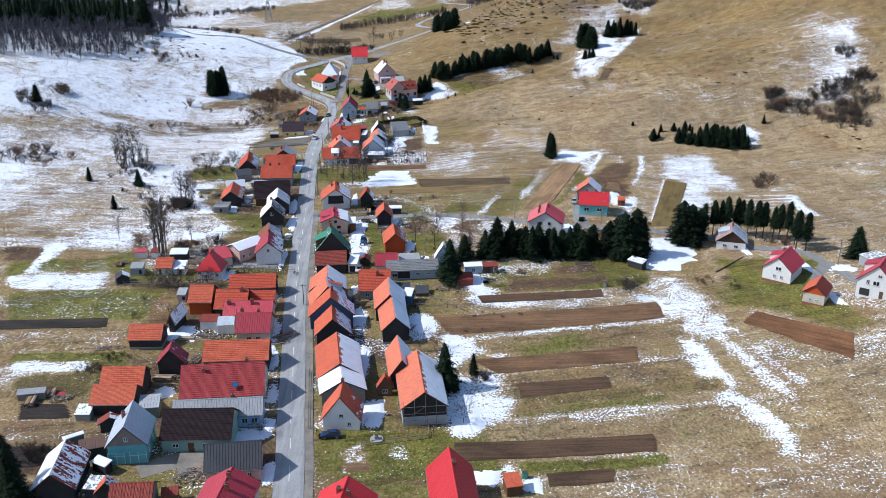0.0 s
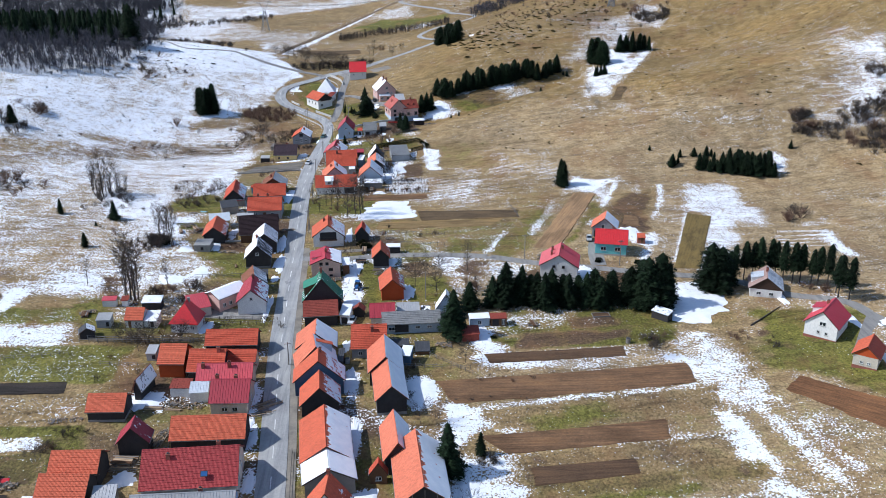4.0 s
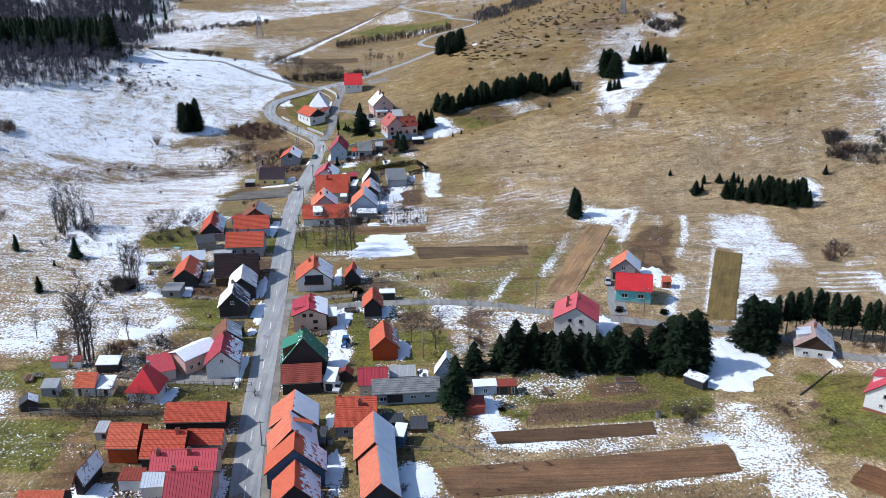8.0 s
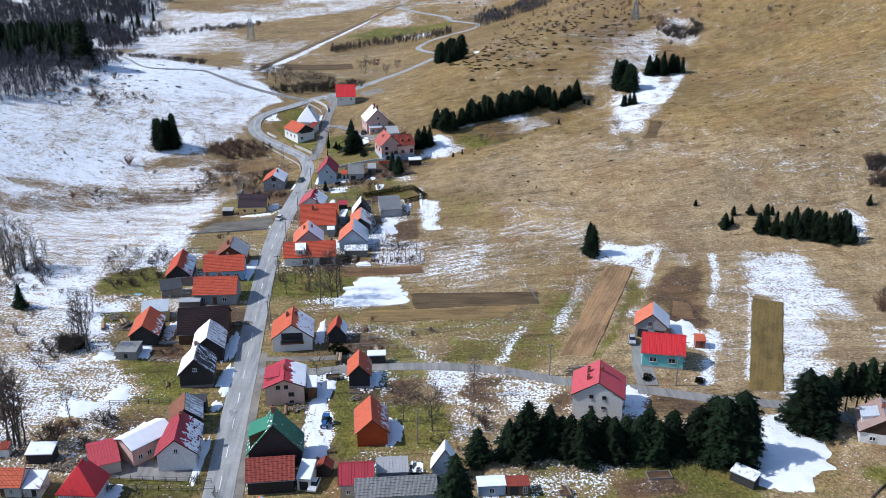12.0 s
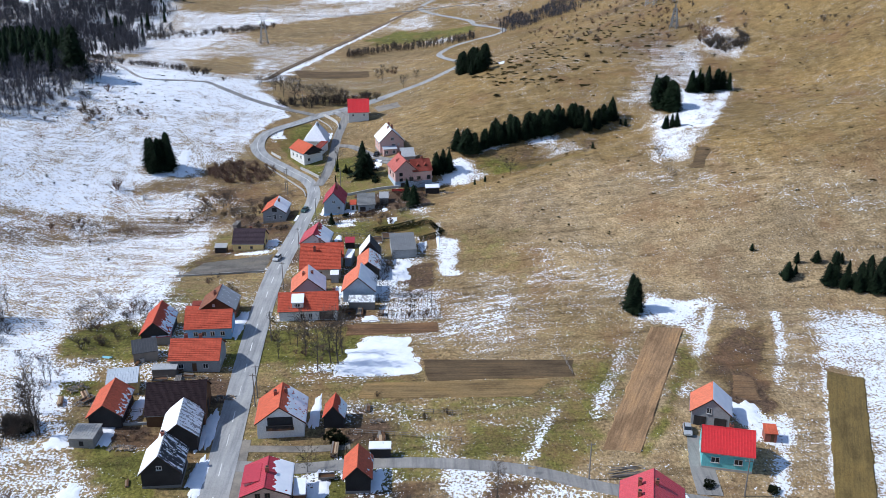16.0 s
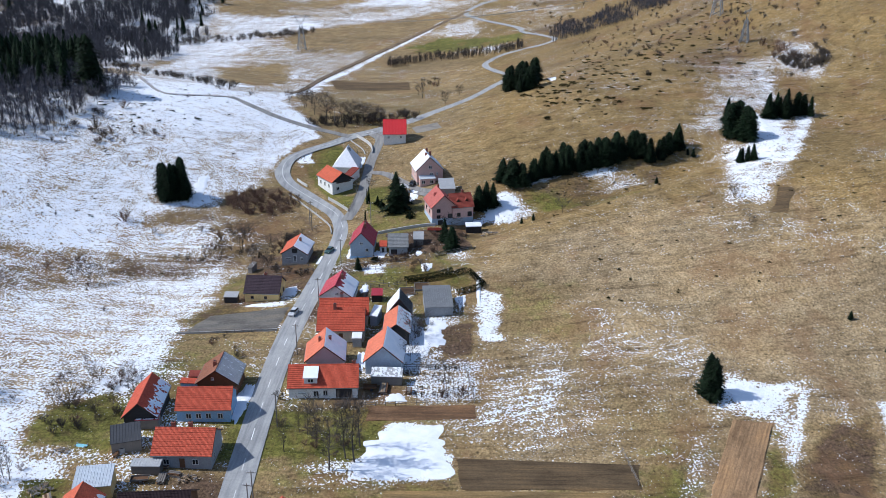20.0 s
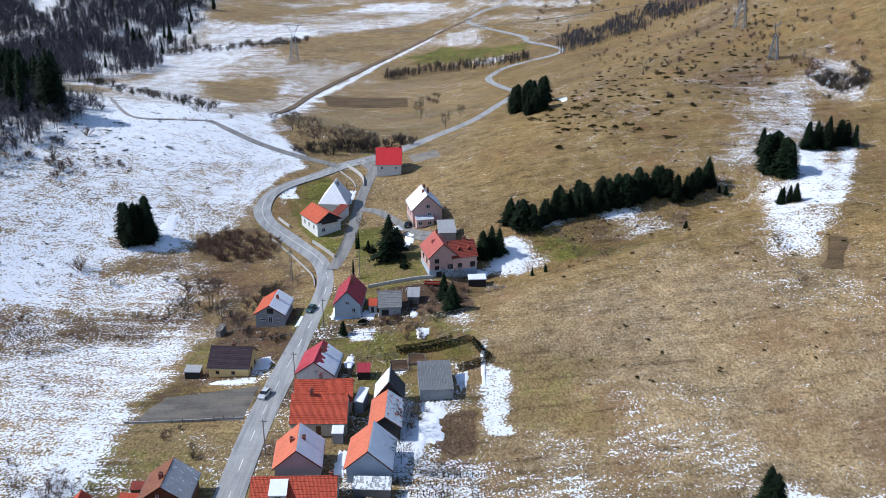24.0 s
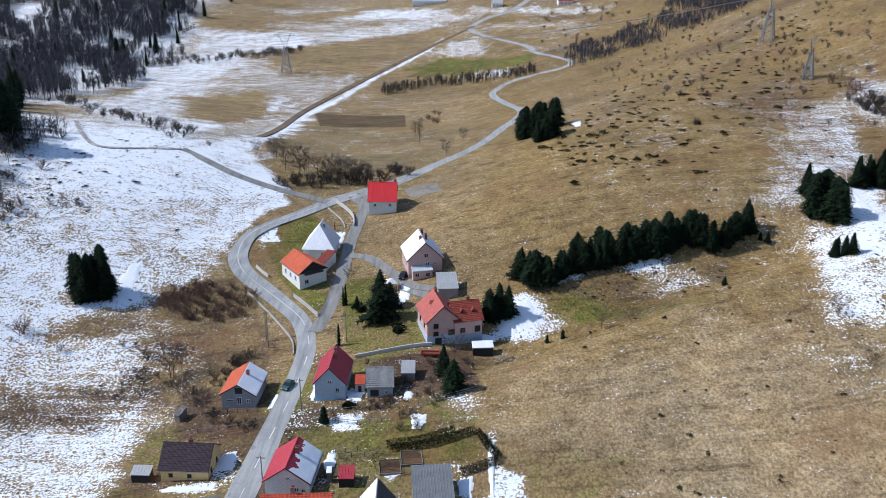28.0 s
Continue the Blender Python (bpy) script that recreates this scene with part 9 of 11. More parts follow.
# copse below the road
for k, q in enumerate(np.random.RandomState(125).uniform(-1, 1, (7, 3))):
    bushy(21.9 + 1.92 * k + 2.0 * q[0], 597.5 + -2.21 * k + 2.0 * q[1], 10.0 + 1.0 * q[2])
for k, q in enumerate(np.random.RandomState(126).uniform(-1, 1, (8, 3))):
    bushy(23.4 + 1.62 * k + 2.0 * q[0], 606.9 + -0.77 * k + 2.0 * q[1], 11.0 + 1.0 * q[2])
for k, q in enumerate(np.random.RandomState(127).uniform(-1, 1, (4, 3))):
    spruce(26.3 + 1.62 * k + 2.0 * q[0], 582.8 + -0.67 * k + 2.0 * q[1], 9.0 + 1.0 * q[2])
# gardens
spruce(-18.2, 464.9, 12.9)
spruce(-16.5, 470.7, 7.1)
cypress(-29.0, 474.8, 5.8)
spruce(-23.7, 470.4, 3.5)
spruce(-25.2, 472.8, 4.0)
spruce(-13.2, 457.1, 3.3)
spruce(0.9, 430.6, 8.5)
cypress(-27.2, 454.1, 6.3)
spruce(-25.6, 421.3, 3.8)
spruce(-70.7, 139.1, 14.3)
spruce(-73.3, 140.8, 11.5)
spruce(-146.5, 541.3, 21.6)
cypress(-37.9, 520.4, 2.9)
evergreen(-12.8, 296.2, 2.4)
evergreen(-11.3, 296.1, 2.0)
evergreen(69.2, 279.4, 1.5)
evergreen(57.3, 280.7, 1.3)
evergreen(-18.1, 160.8, 0.8)
evergreen(-20.8, 426.7, 1.6)
evergreen(22.2, 234.2, 0.9)
# bare trees
poplar(-73.8, 259.0, 20.5)
poplar(-72.3, 258.2, 19.2)
poplar(-75.5, 260.3, 16.4)
poplar(-66.1, 268.2, 9.1)
poplar(-71.1, 297.3, 12.5)
poplar(-76.1, 301.7, 8.8)
poplar(-73.3, 299.7, 10.1)
poplar(-105.2, 342.1, 17.7)
poplar(-108.2, 344.6, 14.5)
poplar(-103.6, 345.3, 15.9)
poplar(-101.8, 348.0, 13.0)
poplar(-111.2, 348.4, 11.5)
bare(2.9, 265.4, 10.5)
bare(8.7, 261.8, 13.5)
poplar(18.0, 274.9, 10.5)
poplar(-88.2, 268.6, 9.1)
bare(-19.4, 325.3, 17.2)
poplar(-14.9, 328.1, 15.3)
poplar(-14.5, 333.5, 12.8)
poplar(-25.4, 336.9, 7.6)
poplar(-27.3, 337.8, 6.2)
poplar(-29.0, 330.8, 8.3)
poplar(-23.0, 332.7, 9.9)
poplar(-16.7, 329.1, 13.5)
orchard(-70.5, 235.9, 5.6)
orchard(-63.0, 234.8, 6.6)
orchard(-55.2, 236.1, 6.1)
orchard(-65.9, 235.4, 5.1)
orchard(-57.4, 235.9, 2.9)
orchard(-68.7, 238.8, 2.8)
orchard(-65.1, 445.5, 10.4)
orchard(-52.9, 428.3, 6.0)
orchard(-60.4, 437.8, 6.1)
orchard(-73.2, 439.7, 4.1)
orchard(-70.1, 439.6, 6.3)
bare(-44.4, 534.0, 13.5)
bare(-54.1, 561.0, 10.1)
bare(-49.6, 560.4, 9.3)
bare(-44.6, 558.4, 11.2)
bare(-39.6, 557.1, 11.2)
bare(-35.6, 556.3, 9.6)
bare(-32.4, 558.7, 7.8)
bare(-66.9, 575.7, 9.8)
bare(-65.5, 580.9, 8.0)
bare(-71.7, 583.8, 5.3)
poplar(-19.4, 632.7, 11.1)
bare(-22.4, 653.3, 8.1)
bare(-6.4, 587.9, 7.9)
bare(-0.7, 615.5, 6.4)
poplar(-23.0, 568.9, 4.5)
poplar(-15.1, 570.2, 4.5)
orchard(35.0, 454.9, 6.8)
orchard(41.5, 454.4, 2.9)
orchard(84.7, 445.5, 6.0)
orchard(85.3, 426.8, 5.2)
orchard(61.7, 456.6, 3.6)
orchard(84.6, 444.7, 4.4)
orchard(-3.2, 274.0, 3.2)
orchard(-16.9, 286.2, 6.0)
orchard(-39.3, 273.2, 4.7)
orchard(-106.0, 416.3, 7.8)
orchard(-102.2, 417.7, 7.0)
orchard(-99.7, 419.5, 5.0)
orchard(-91.4, 420.4, 4.4)
orchard(-75.8, 421.9, 3.2)
orchard(-65.7, 445.1, 9.8)
orchard(-73.7, 441.6, 5.1)
orchard(-70.4, 441.4, 6.0)
orchard(-59.1, 434.2, 6.1)
orchard(-53.2, 428.5, 7.2)
orchard(-13.1, 404.9, 5.1)
orchard(-18.4, 412.3, 2.6)
orchard(0.7, 446.5, 8.0)
orchard(-68.7, 356.5, 4.8)
orchard(-76.3, 355.8, 4.7)
orchard(-65.0, 349.0, 4.5)
orchard(-74.5, 341.8, 5.1)
orchard(-67.0, 351.7, 4.9)
orchard(-73.4, 346.9, 5.7)
orchard(-69.5, 340.1, 4.2)
orchard(-16.6, 347.1, 3.8)
orchard(-2.3, 392.5, 6.4)
orchard(-6.5, 379.4, 8.4)
orchard(-7.1, 368.4, 7.3)
orchard(-3.7, 366.0, 5.8)
orchard(1.8, 356.2, 4.9)
orchard(4.2, 390.9, 4.7)
orchard(14.2, 222.8, 6.0)
orchard(-11.6, 188.4, 8.8)
orchard(3.0, 197.6, 6.1)
orchard(6.4, 197.5, 6.4)
orchard(11.2, 165.7, 6.8)
orchard(-30.6, 161.9, 4.7)
orchard(-34.2, 177.5, 4.2)
orchard(59.3, 222.8, 4.7)
orchard(61.8, 223.7, 4.7)
orchard(-59.3, 180.8, 5.0)
orchard(-64.5, 230.9, 6.7)
orchard(-43.7, 328.4, 4.1)
# bushes
thicket(110, -65, 478, 12.7, 8.7, 1.4, 2.8, 128)
thicket(9, -50, 451, 2.8, 4.8, 2.0, 3.2, 129)
scatter(shrub, 7, -53, 443, 2.5, 4.1, 1.5, 2.5, 130)
thicket(10, -74, 442, 10.8, 5.9, 1.2, 2.2, 131)
thicket(10, -68, 452, 12.7, 7.2, 1.0, 2.0, 132)
shrub(-106.1, 457.6, 4.9)
shrub(-95.6, 453.8, 2.8)
shrub(-112.4, 510.5, 2.5)
shrub(-93.2, 475.3, 2.8)
shrub(-133.3, 516.2, 3.9)
shrub(-128.9, 526.8, 3.6)
shrub(-111.0, 550.2, 1.5)
scatter(shrub, 6, -67, 263, 3.3, 3.8, 1.8, 3.0, 133)
scatter(shrub, 5, -76, 258, 5.1, 3.1, 1.5, 2.5, 134)
scatter(shrub, 4, -59, 261, 2.6, 3.9, 1.5, 2.5, 135)
scatter(shrub, 6, -79, 297, 3.7, 4.3, 1.8, 3.0, 136)
thicket(14, -103, 336, 9.9, 12.8, 2.0, 3.5, 137)
scatter(shrub, 5, -114, 427, 12.9, 5.4, 1.0, 2.0, 138)
thicket(9, -46, 429, 5.3, 9.2, 1.2, 2.2, 139)
scatter(shrub, 6, 18, 267, 4.2, 7.3, 1.5, 2.6, 140)
scatter(shrub, 5, 11, 256, 5.3, 3.2, 1.0, 1.8, 141)
scatter(shrub, 6, 130, 317, 2.1, 3.6, 2.0, 4.0, 142)
scatter(shrub, 5, 64, 231, 3.1, 2.9, 1.2, 2.2, 143)
thicket(8, 114, 257, 7.2, 4.0, 1.5, 2.6, 144)
scatter(shrub, 5, 88, 227, 3.6, 3.6, 1.0, 1.8, 145)
thicket(22, 183, 376, 9.3, 8.7, 2.5, 5.0, 146)
thicket(8, 196, 396, 7.6, 4.8, 2.5, 5.0, 147)
scatter(shrub, 5, 163, 386, 3.1, 3.2, 3.0, 5.0, 148)
scatter(shrub, 4, 161, 396, 3.2, 2.4, 3.0, 5.0, 149)
thicket(8, 139, 598, 7.0, 11.3, 2.5, 5.0, 150)
scatter(shrub, 4, 135, 325, 3.3, 6.3, 2.5, 4.5, 151)
thicket(10, -21, 425, 7.2, 3.0, 0.8, 1.6, 152)
thicket(12, -7, 430, 8.4, 6.5, 1.0, 2.0, 153)
scatter(shrub, 7, 2, 439, 5.0, 6.1, 1.5, 2.5, 154)
scatter(shrub, 5, -31, 413, 1.2, 3.6, 1.0, 2.0, 155)
thicket(10, -19, 333, 6.7, 4.9, 1.0, 2.2, 156)
thicket(10, -1, 359, 7.5, 7.3, 0.8, 1.6, 157)
scatter(shrub, 5, -7, 296, 7.9, 3.8, 0.8, 1.5, 158)
scatter(shrub, 4, -47, 370, 2.2, 2.9, 1.5, 2.4, 159)
scatter(shrub, 4, -54, 377, 1.4, 5.3, 1.2, 2.0, 160)
thicket(8, -166, 416, 7.5, 9.2, 3.0, 5.0, 161)
scatter(shrub, 5, -161, 436, 3.2, 6.3, 3.5, 5.0, 162)
scatter(shrub, 6, -135, 341, 11.8, 9.9, 2.0, 4.0, 163)
scatter(shrub, 6, -150, 346, 3.9, 6.7, 3.0, 5.0, 164)
thicket(8, -138, 500, 10.5, 11.4, 2.0, 4.0, 165)
scatter(shrub, 5, -19, 700, 5.7, 29.7, 2.0, 4.0, 166)
scatter(shrub, 6, 22, 215, 8.8, 1.9, 0.7, 1.2, 167)
scatter(shrub, 5, 2, 222, 4.5, 2.3, 0.8, 1.5, 168)
thicket(8, 19, 206, 11.3, 1.8, 0.5, 1.0, 169)
scatter(juniper, 26, 51, 588, 15.4, 36.2, 0.8, 1.5, 170)
scatter(juniper, 20, 80, 636, 19.7, 53.1, 0.8, 1.6, 171)
scatter(juniper, 14, 36, 563, 10.3, 19.8, 0.9, 1.6, 172)
scatter(juniper, 12, 106, 634, 16.8, 58.1, 0.8, 1.5, 173)
scatter(juniper, 10, 50, 541, 22.8, 22.7, 0.6, 1.0, 174)
scatter(juniper, 16, 54, 478, 15.6, 8.1, 0.5, 0.9, 175)
scatter(juniper, 16, 137, 687, 18.7, 54.3, 1.0, 1.8, 176)
scatter(juniper, 10, 62, 546, 25.1, 25.3, 0.9, 1.6, 177)
scatter(juniper, 8, -118, 537, 18.2, 24.9, 0.8, 1.4, 178)
scatter(juniper, 8, 133, 413, 27.7, 8.7, 0.6, 1.2, 179)
scatter(juniper, 6, 179, 352, 11.5, 18.2, 0.8, 1.4, 180)
juniper(35.1, 529.4, 1.6)
juniper(48.9, 452.3, 1.2)
juniper(32.3, 453.2, 0.8)
# broad clumps on the high pasture
juniper(34.6, 529.6, 1.9)
juniper(38.5, 544.8, 1.8)
juniper(47.4, 543.7, 2.2)
juniper(42.3, 543.7, 1.4)
juniper(55.2, 539, 1.8)
juniper(59.2, 540, 1.9)
juniper(61.9, 534.7, 1.7)
juniper(28.4, 568.4, 1.9)
juniper(40.5, 559.5, 1.7)
juniper(45.1, 556, 1.3)
juniper(44.7, 569.4, 2.4)
juniper(47.8, 570, 2.3)
juniper(34.2, 577.5, 2.2)
juniper(52.7, 574.3, 2.0)
juniper(68.5, 566, 1.5)
juniper(70.2, 546.3, 1.8)
juniper(72.6, 549.4, 1.3)
juniper(73, 558.7, 1.7)
juniper(78.5, 565.2, 2.0)
juniper(84.9, 554.4, 1.9)
juniper(88.2, 602.3, 2.0)
juniper(81.9, 607.1, 2.1)
juniper(96.7, 569.5, 1.6)
juniper(99.8, 580.3, 1.4)
juniper(110.1, 582.2, 2.0)
juniper(120.6, 621.6, 1.9)
juniper(120, 582.5, 1.9)
juniper(111.9, 601.1, 1.8)
juniper(117, 604.1, 1.8)
juniper(108.6, 600, 1.6)
juniper(63.3, 588, 1.4)
juniper(61.6, 575.6, 1.0)
juniper(53.2, 598.6, 1.2)
juniper(89.2, 587, 1.0)
# bare trees at the junction
bare(-61.2, 563, 11)
bare(-55.4, 559.2, 13)
bare(-42.6, 536.6, 15)
bare(-45.3, 556, 9)
bare(-39.4, 557.8, 10)
bare(-32.4, 557, 9)
bare(-67, 571.4, 8)
bare(-74, 575, 7)
bare(-23.7, 562, 7)
bare(-14.8, 568, 6.5)
# more scrub and garden bushes
thicket(10, 2, 367, 3.9, 2.6, 0.6, 1.2, 181)
thicket(12, 3, 354, 4.4, 1.9, 0.8, 1.6, 182)
scatter(shrub, 5, -5, 384, 3.1, 4.1, 1.5, 2.4, 183)
scatter(shrub, 6, -9, 420, 3.2, 5.2, 1.2, 2.2, 184)
thicket(8, -77, 301, 3.2, 3.5, 1.8, 3.0, 185)
thicket(9, -66, 265, 3.1, 2.3, 1.6, 2.6, 186)
scatter(shrub, 7, -58, 267, 3.4, 2.7, 1.6, 2.8, 187)
poplar(-74.6, 259.2, 18.7)
poplar(-72.5, 258.3, 20.1)
poplar(-71.8, 259.3, 15.3)
poplar(-74.9, 301.5, 12.2)
poplar(-71.3, 296.6, 15.2)
poplar(-76.9, 304.9, 8.8)
orchard(-70.3, 236.1, 4.9)
orchard(-63.1, 234.9, 5.7)
orchard(-65.6, 234.5, 5.3)
orchard(-55.4, 236.1, 6.9)
orchard(-80.1, 260.5, 4.3)
orchard(-77.6, 259.9, 3.6)
thicket(8, -65, 236, 5.6, 1.6, 0.6, 1.2, 188)
thicket(8, -69, 196, 3.9, 2.1, 1.0, 1.8, 189)
orchard(-72.9, 184.5, 4.9)
orchard(-72.2, 187.2, 3.8)
scatter(shrub, 6, -73, 189, 2.5, 2.4, 1.0, 2.0, 190)
thicket(8, -74, 156, 4.3, 2.2, 1.5, 3.0, 191)
scatter(shrub, 6, -74, 158, 3.3, 1.5, 1.5, 2.6, 192)
thicket(8, 16, 184, 1.8, 2.4, 1.2, 2.0, 193)
scatter(shrub, 6, 61, 230, 2.4, 2.7, 1.2, 2.0, 194)
scatter(juniper, 18, 77, 610, 25.0, 44.8, 0.8, 1.5, 195)
scatter(juniper, 14, 119, 643, 22.0, 37.6, 0.8, 1.5, 196)
scatter(juniper, 14, 60, 560, 21.2, 18.1, 0.7, 1.3, 197)
thicket(12, 91, 676, 18.5, 51.8, 1.0, 2.2, 198)
thicket(10, 146, 667, 16.0, 26.4, 1.2, 2.4, 199)
thicket(8, 134, 637, 10.7, 14.6, 1.2, 2.4, 200)
scatter(shrub, 7, 145, 582, 3.8, 8.6, 2.5, 4.5, 201)
thicket(14, -128, 502, 9.4, 6.2, 1.2, 2.6, 202)
thicket(12, -143, 516, 8.0, 6.6, 1.2, 2.6, 203)
thicket(9, -115, 511, 8.2, 4.0, 1.0, 2.0, 204)
scatter(juniper, 10, -120, 529, 20.3, 17.7, 0.7, 1.2, 205)
thicket(10, -15, 427, 2.9, 3.0, 1.2, 2.2, 206)
thicket(9, -41, 422, 2.9, 2.6, 1.0, 1.6, 207)
thicket(8, -35, 421, 1.7, 6.3, 0.8, 1.5, 208)
spruce(-72.9, 143.0, 13.0)
spruce(-68.7, 141.4, 10.9)
spruce(-165.5, 419.6, 8.2, 1.3)
spruce(-75.5, 145.1, 9.9)
evergreen(-24.6, 471.2, 2.0)
evergreen(-13.6, 458.5, 1.9)
evergreen(-18.7, 466.8, 2.2)
cypress(-28.4, 475.0, 6.4)
orchard(-28.9, 487.7, 5.9)
orchard(2.5, 457.6, 3.0)
scatter(juniper, 20, 43, 473, 14.0, 5.6, 0.35, 0.6, 211)
spruce(-1.5, 437.7, 7.0)
thicket(12, -4, 441, 6.3, 3.8, 1.0, 2.0, 212)
for k, q in enumerate(np.random.RandomState(213).uniform(-1, 1, (9, 3))):
    poplar(-107.9 + 1.20 * k + 2.5 * q[0], 342.6 + 0.33 * k + 2.5 * q[1], 8.8 + 1.8 * q[2])
for k, q in enumerate(np.random.RandomState(214).uniform(-1, 1, (6, 3))):
    poplar(-107.8 + 1.25 * k + 2.5 * q[0], 347.5 + 0.58 * k + 2.5 * q[1], 7.5 + 1.5 * q[2])
thicket(14, -102, 341, 6.1, 4.5, 1.5, 2.8, 215)
for k, q in enumerate(np.random.RandomState(216).uniform(-1, 1, (4, 3))):
    poplar(-80.1 + 1.35 * k + 1.5 * q[0], 316.1 + 0.36 * k + 1.5 * q[1], 7.0 + 1.0 * q[2])
thicket(16, -72, 339, 7.4, 7.6, 1.2, 2.5, 217)
thicket(9, -69, 354, 3.5, 3.7, 1.2, 2.2, 218)
orchard(-79.9, 343.9, 5.9)
orchard(-78.5, 349.6, 6.0)

# shrubs scattered over the western meadow
shrub(-170.1, 441.2, 2.6, 1.15)
shrub(-173.2, 423.7, 2.4, 1.20)
shrub(-158.1, 439.6, 3, 1.22)
shrub(-162.8, 443.1, 2.6, 1.28)
shrub(-139.7, 504.9, 2.8, 1.20)
shrub(-145.8, 417.2, 1.4, 1.27)
shrub(-160.6, 397.7, 1.4, 0.91)
shrub(-139.3, 425.1, 1.6, 1.09)
shrub(-139.7, 354.5, 3, 1.28)
shrub(-134.4, 348.2, 3.6, 1.16)
shrub(-129, 353.4, 2.4, 1.26)
shrub(-138.8, 343.6, 2.4, 0.95)
shrub(-102.3, 351, 2, 1.09)
shrub(-107.4, 454.5, 1.4, 1.00)
shrub(-83.2, 327.3, 1.8, 1.12)
shrub(-83, 353.9, 1.6, 1.13)
shrub(-80.9, 363.7, 2, 0.91)
shrub(-101.6, 414.9, 1.4, 0.99)
shrub(-116.6, 431.5, 1.2, 1.01)
shrub(-114, 448.1, 1.2, 1.27)
shrub(-90.2, 396.6, 1.4, 1.21)
shrub(-97.1, 310.5, 1.4, 0.96)
shrub(-83.5, 438.6, 2.2, 1.22)
shrub(-81.2, 457.6, 2.4, 0.96)
shrub(-73.6, 452.5, 2.6, 1.15)
shrub(-67.5, 457.3, 2.2, 0.95)
shrub(-76.2, 442.3, 1.8, 0.90)
shrub(-90.6, 304.8, 2.8, 1.25)
shrub(-84.4, 296.7, 2.6, 0.98)
shrub(-79.7, 289.2, 3.2, 0.99)
shrub(-76.9, 291.9, 2, 1.29)
shrub(-69.1, 277.7, 1.8, 1.25)
shrub(-90, 314, 2.2, 1.02)
shrub(-77.8, 315.1, 2, 1.28)
shrub(-162.1, 435.9, 5.2, 1.3)
shrub(-160.2, 438.3, 4.0, 1.4)
shrub(-170.8, 421.6, 4.6, 1.3)
shrub(-172.9, 423.4, 3.8, 1.4)
shrub(-142.1, 351.2, 5.6, 1.1)
shrub(-140.7, 343.4, 4.6, 1.2)
shrub(-145.0, 356.0, 4.2, 1.2)
shrub(-139.4, 356.0, 5.0, 1.1)
shrub(-75.9, 320.2, 1.6, 1.12)
shrub(-87.8, 328.1, 1.6, 1.17)
shrub(-88.7, 344.3, 1.4, 0.98)
shrub(-97.7, 348, 1.2, 1.28)
shrub(-100.5, 334.6, 1.6, 1.18)
shrub(-79.5, 345.1, 1.4, 1.29)
shrub(-72.6, 337.2, 2, 1.26)
shrub(-145.7, 509.2, 1.6, 1.02)
shrub(-139.9, 504.6, 2.2, 1.04)
shrub(-134.7, 532, 2, 0.97)
shrub(-139.3, 478.8, 1.4, 0.96)
shrub(-127.4, 481.3, 1.2, 0.93)
shrub(-115.6, 509.3, 1.4, 1.02)
shrub(-129.2, 496.8, 1.8, 1.14)
shrub(-140.1, 500, 2.6, 0.90)
shrub(-106.4, 459.7, 1.6, 1.17)
shrub(-126.2, 452.3, 1.4, 1.04)
shrub(-139.1, 465, 1.2, 1.02)
# scrub of the upper slope
thicket(16, 182.5, 390.9, 7, 5, 2.0, 4.4, 301)
thicket(16, 187.7, 392.2, 6, 5, 2.0, 4.4, 303)
thicket(16, 171.9, 381.5, 7, 5, 2.0, 4.4, 305)
thicket(16, 161.6, 385.5, 5, 3, 2.0, 4.4, 307)
thicket(16, 162.8, 394.4, 4, 3, 2.0, 4.4, 309)
thicket(16, 188.4, 376.5, 8, 6, 2.0, 4.4, 311)
thicket(16, 186.4, 366.2, 7, 5, 2.0, 4.4, 313)
thicket(16, 181.8, 371.4, 6, 5, 2.0, 4.4, 315)
thicket(16, 198.4, 383.7, 6, 6, 2.0, 4.4, 317)
thicket(16, 201, 395.6, 5, 6, 2.0, 4.4, 319)
thicket(16, 202.9, 418.2, 4, 5, 2.0, 4.4, 321)
thicket(16, 141.3, 580.2, 5, 6, 2.0, 4.4, 323)
thicket(16, 146.3, 573.4, 6, 6, 2.0, 4.4, 325)
thicket(16, 151.9, 581.3, 6, 6, 2.0, 4.4, 327)
thicket(9, 82.8, 231.5, 2.6, 3.0, 0.9, 1.7, 320)
thicket(8, 61, 231, 3.2, 2.6, 1.2, 2.2, 321)

# ---- far woods and hedgerows ----
woods("forest_conifers", far_spruce, grove(430, 1, lambda x, y: x < -149 - 0.47 * max(0, y - 556) and np.interp(x, [-260, -178, -157, -146], [532, 529, 530, 560]) < y < 650 and x > -330, 11, 18, 3), NEEDLES, "dark conifer wood on the snowy hill")
woods("forest_conifers", far_spruce, grove(70, 2, lambda x, y: x < -195 - 0.06 * (y - 640) and 640 < y < 1150 and x > -420, 8, 17, 3), NEEDLES, "scattered dark conifers among bare trees")
# far bare woods: their twig colour carries the blue grey of haze
woods("forest_bare_trees", brush_kinds, grove(3000, 3, lambda x, y: -330 < x < -136 and np.interp(x, [-260, -194, -168, -147, -134], [448, 470, 478, 492, 545]) < y < 566, 4, 10, 5), HAZY_TWIGS, "bare brown trees at the foot of the wood, tinted blue for haze")
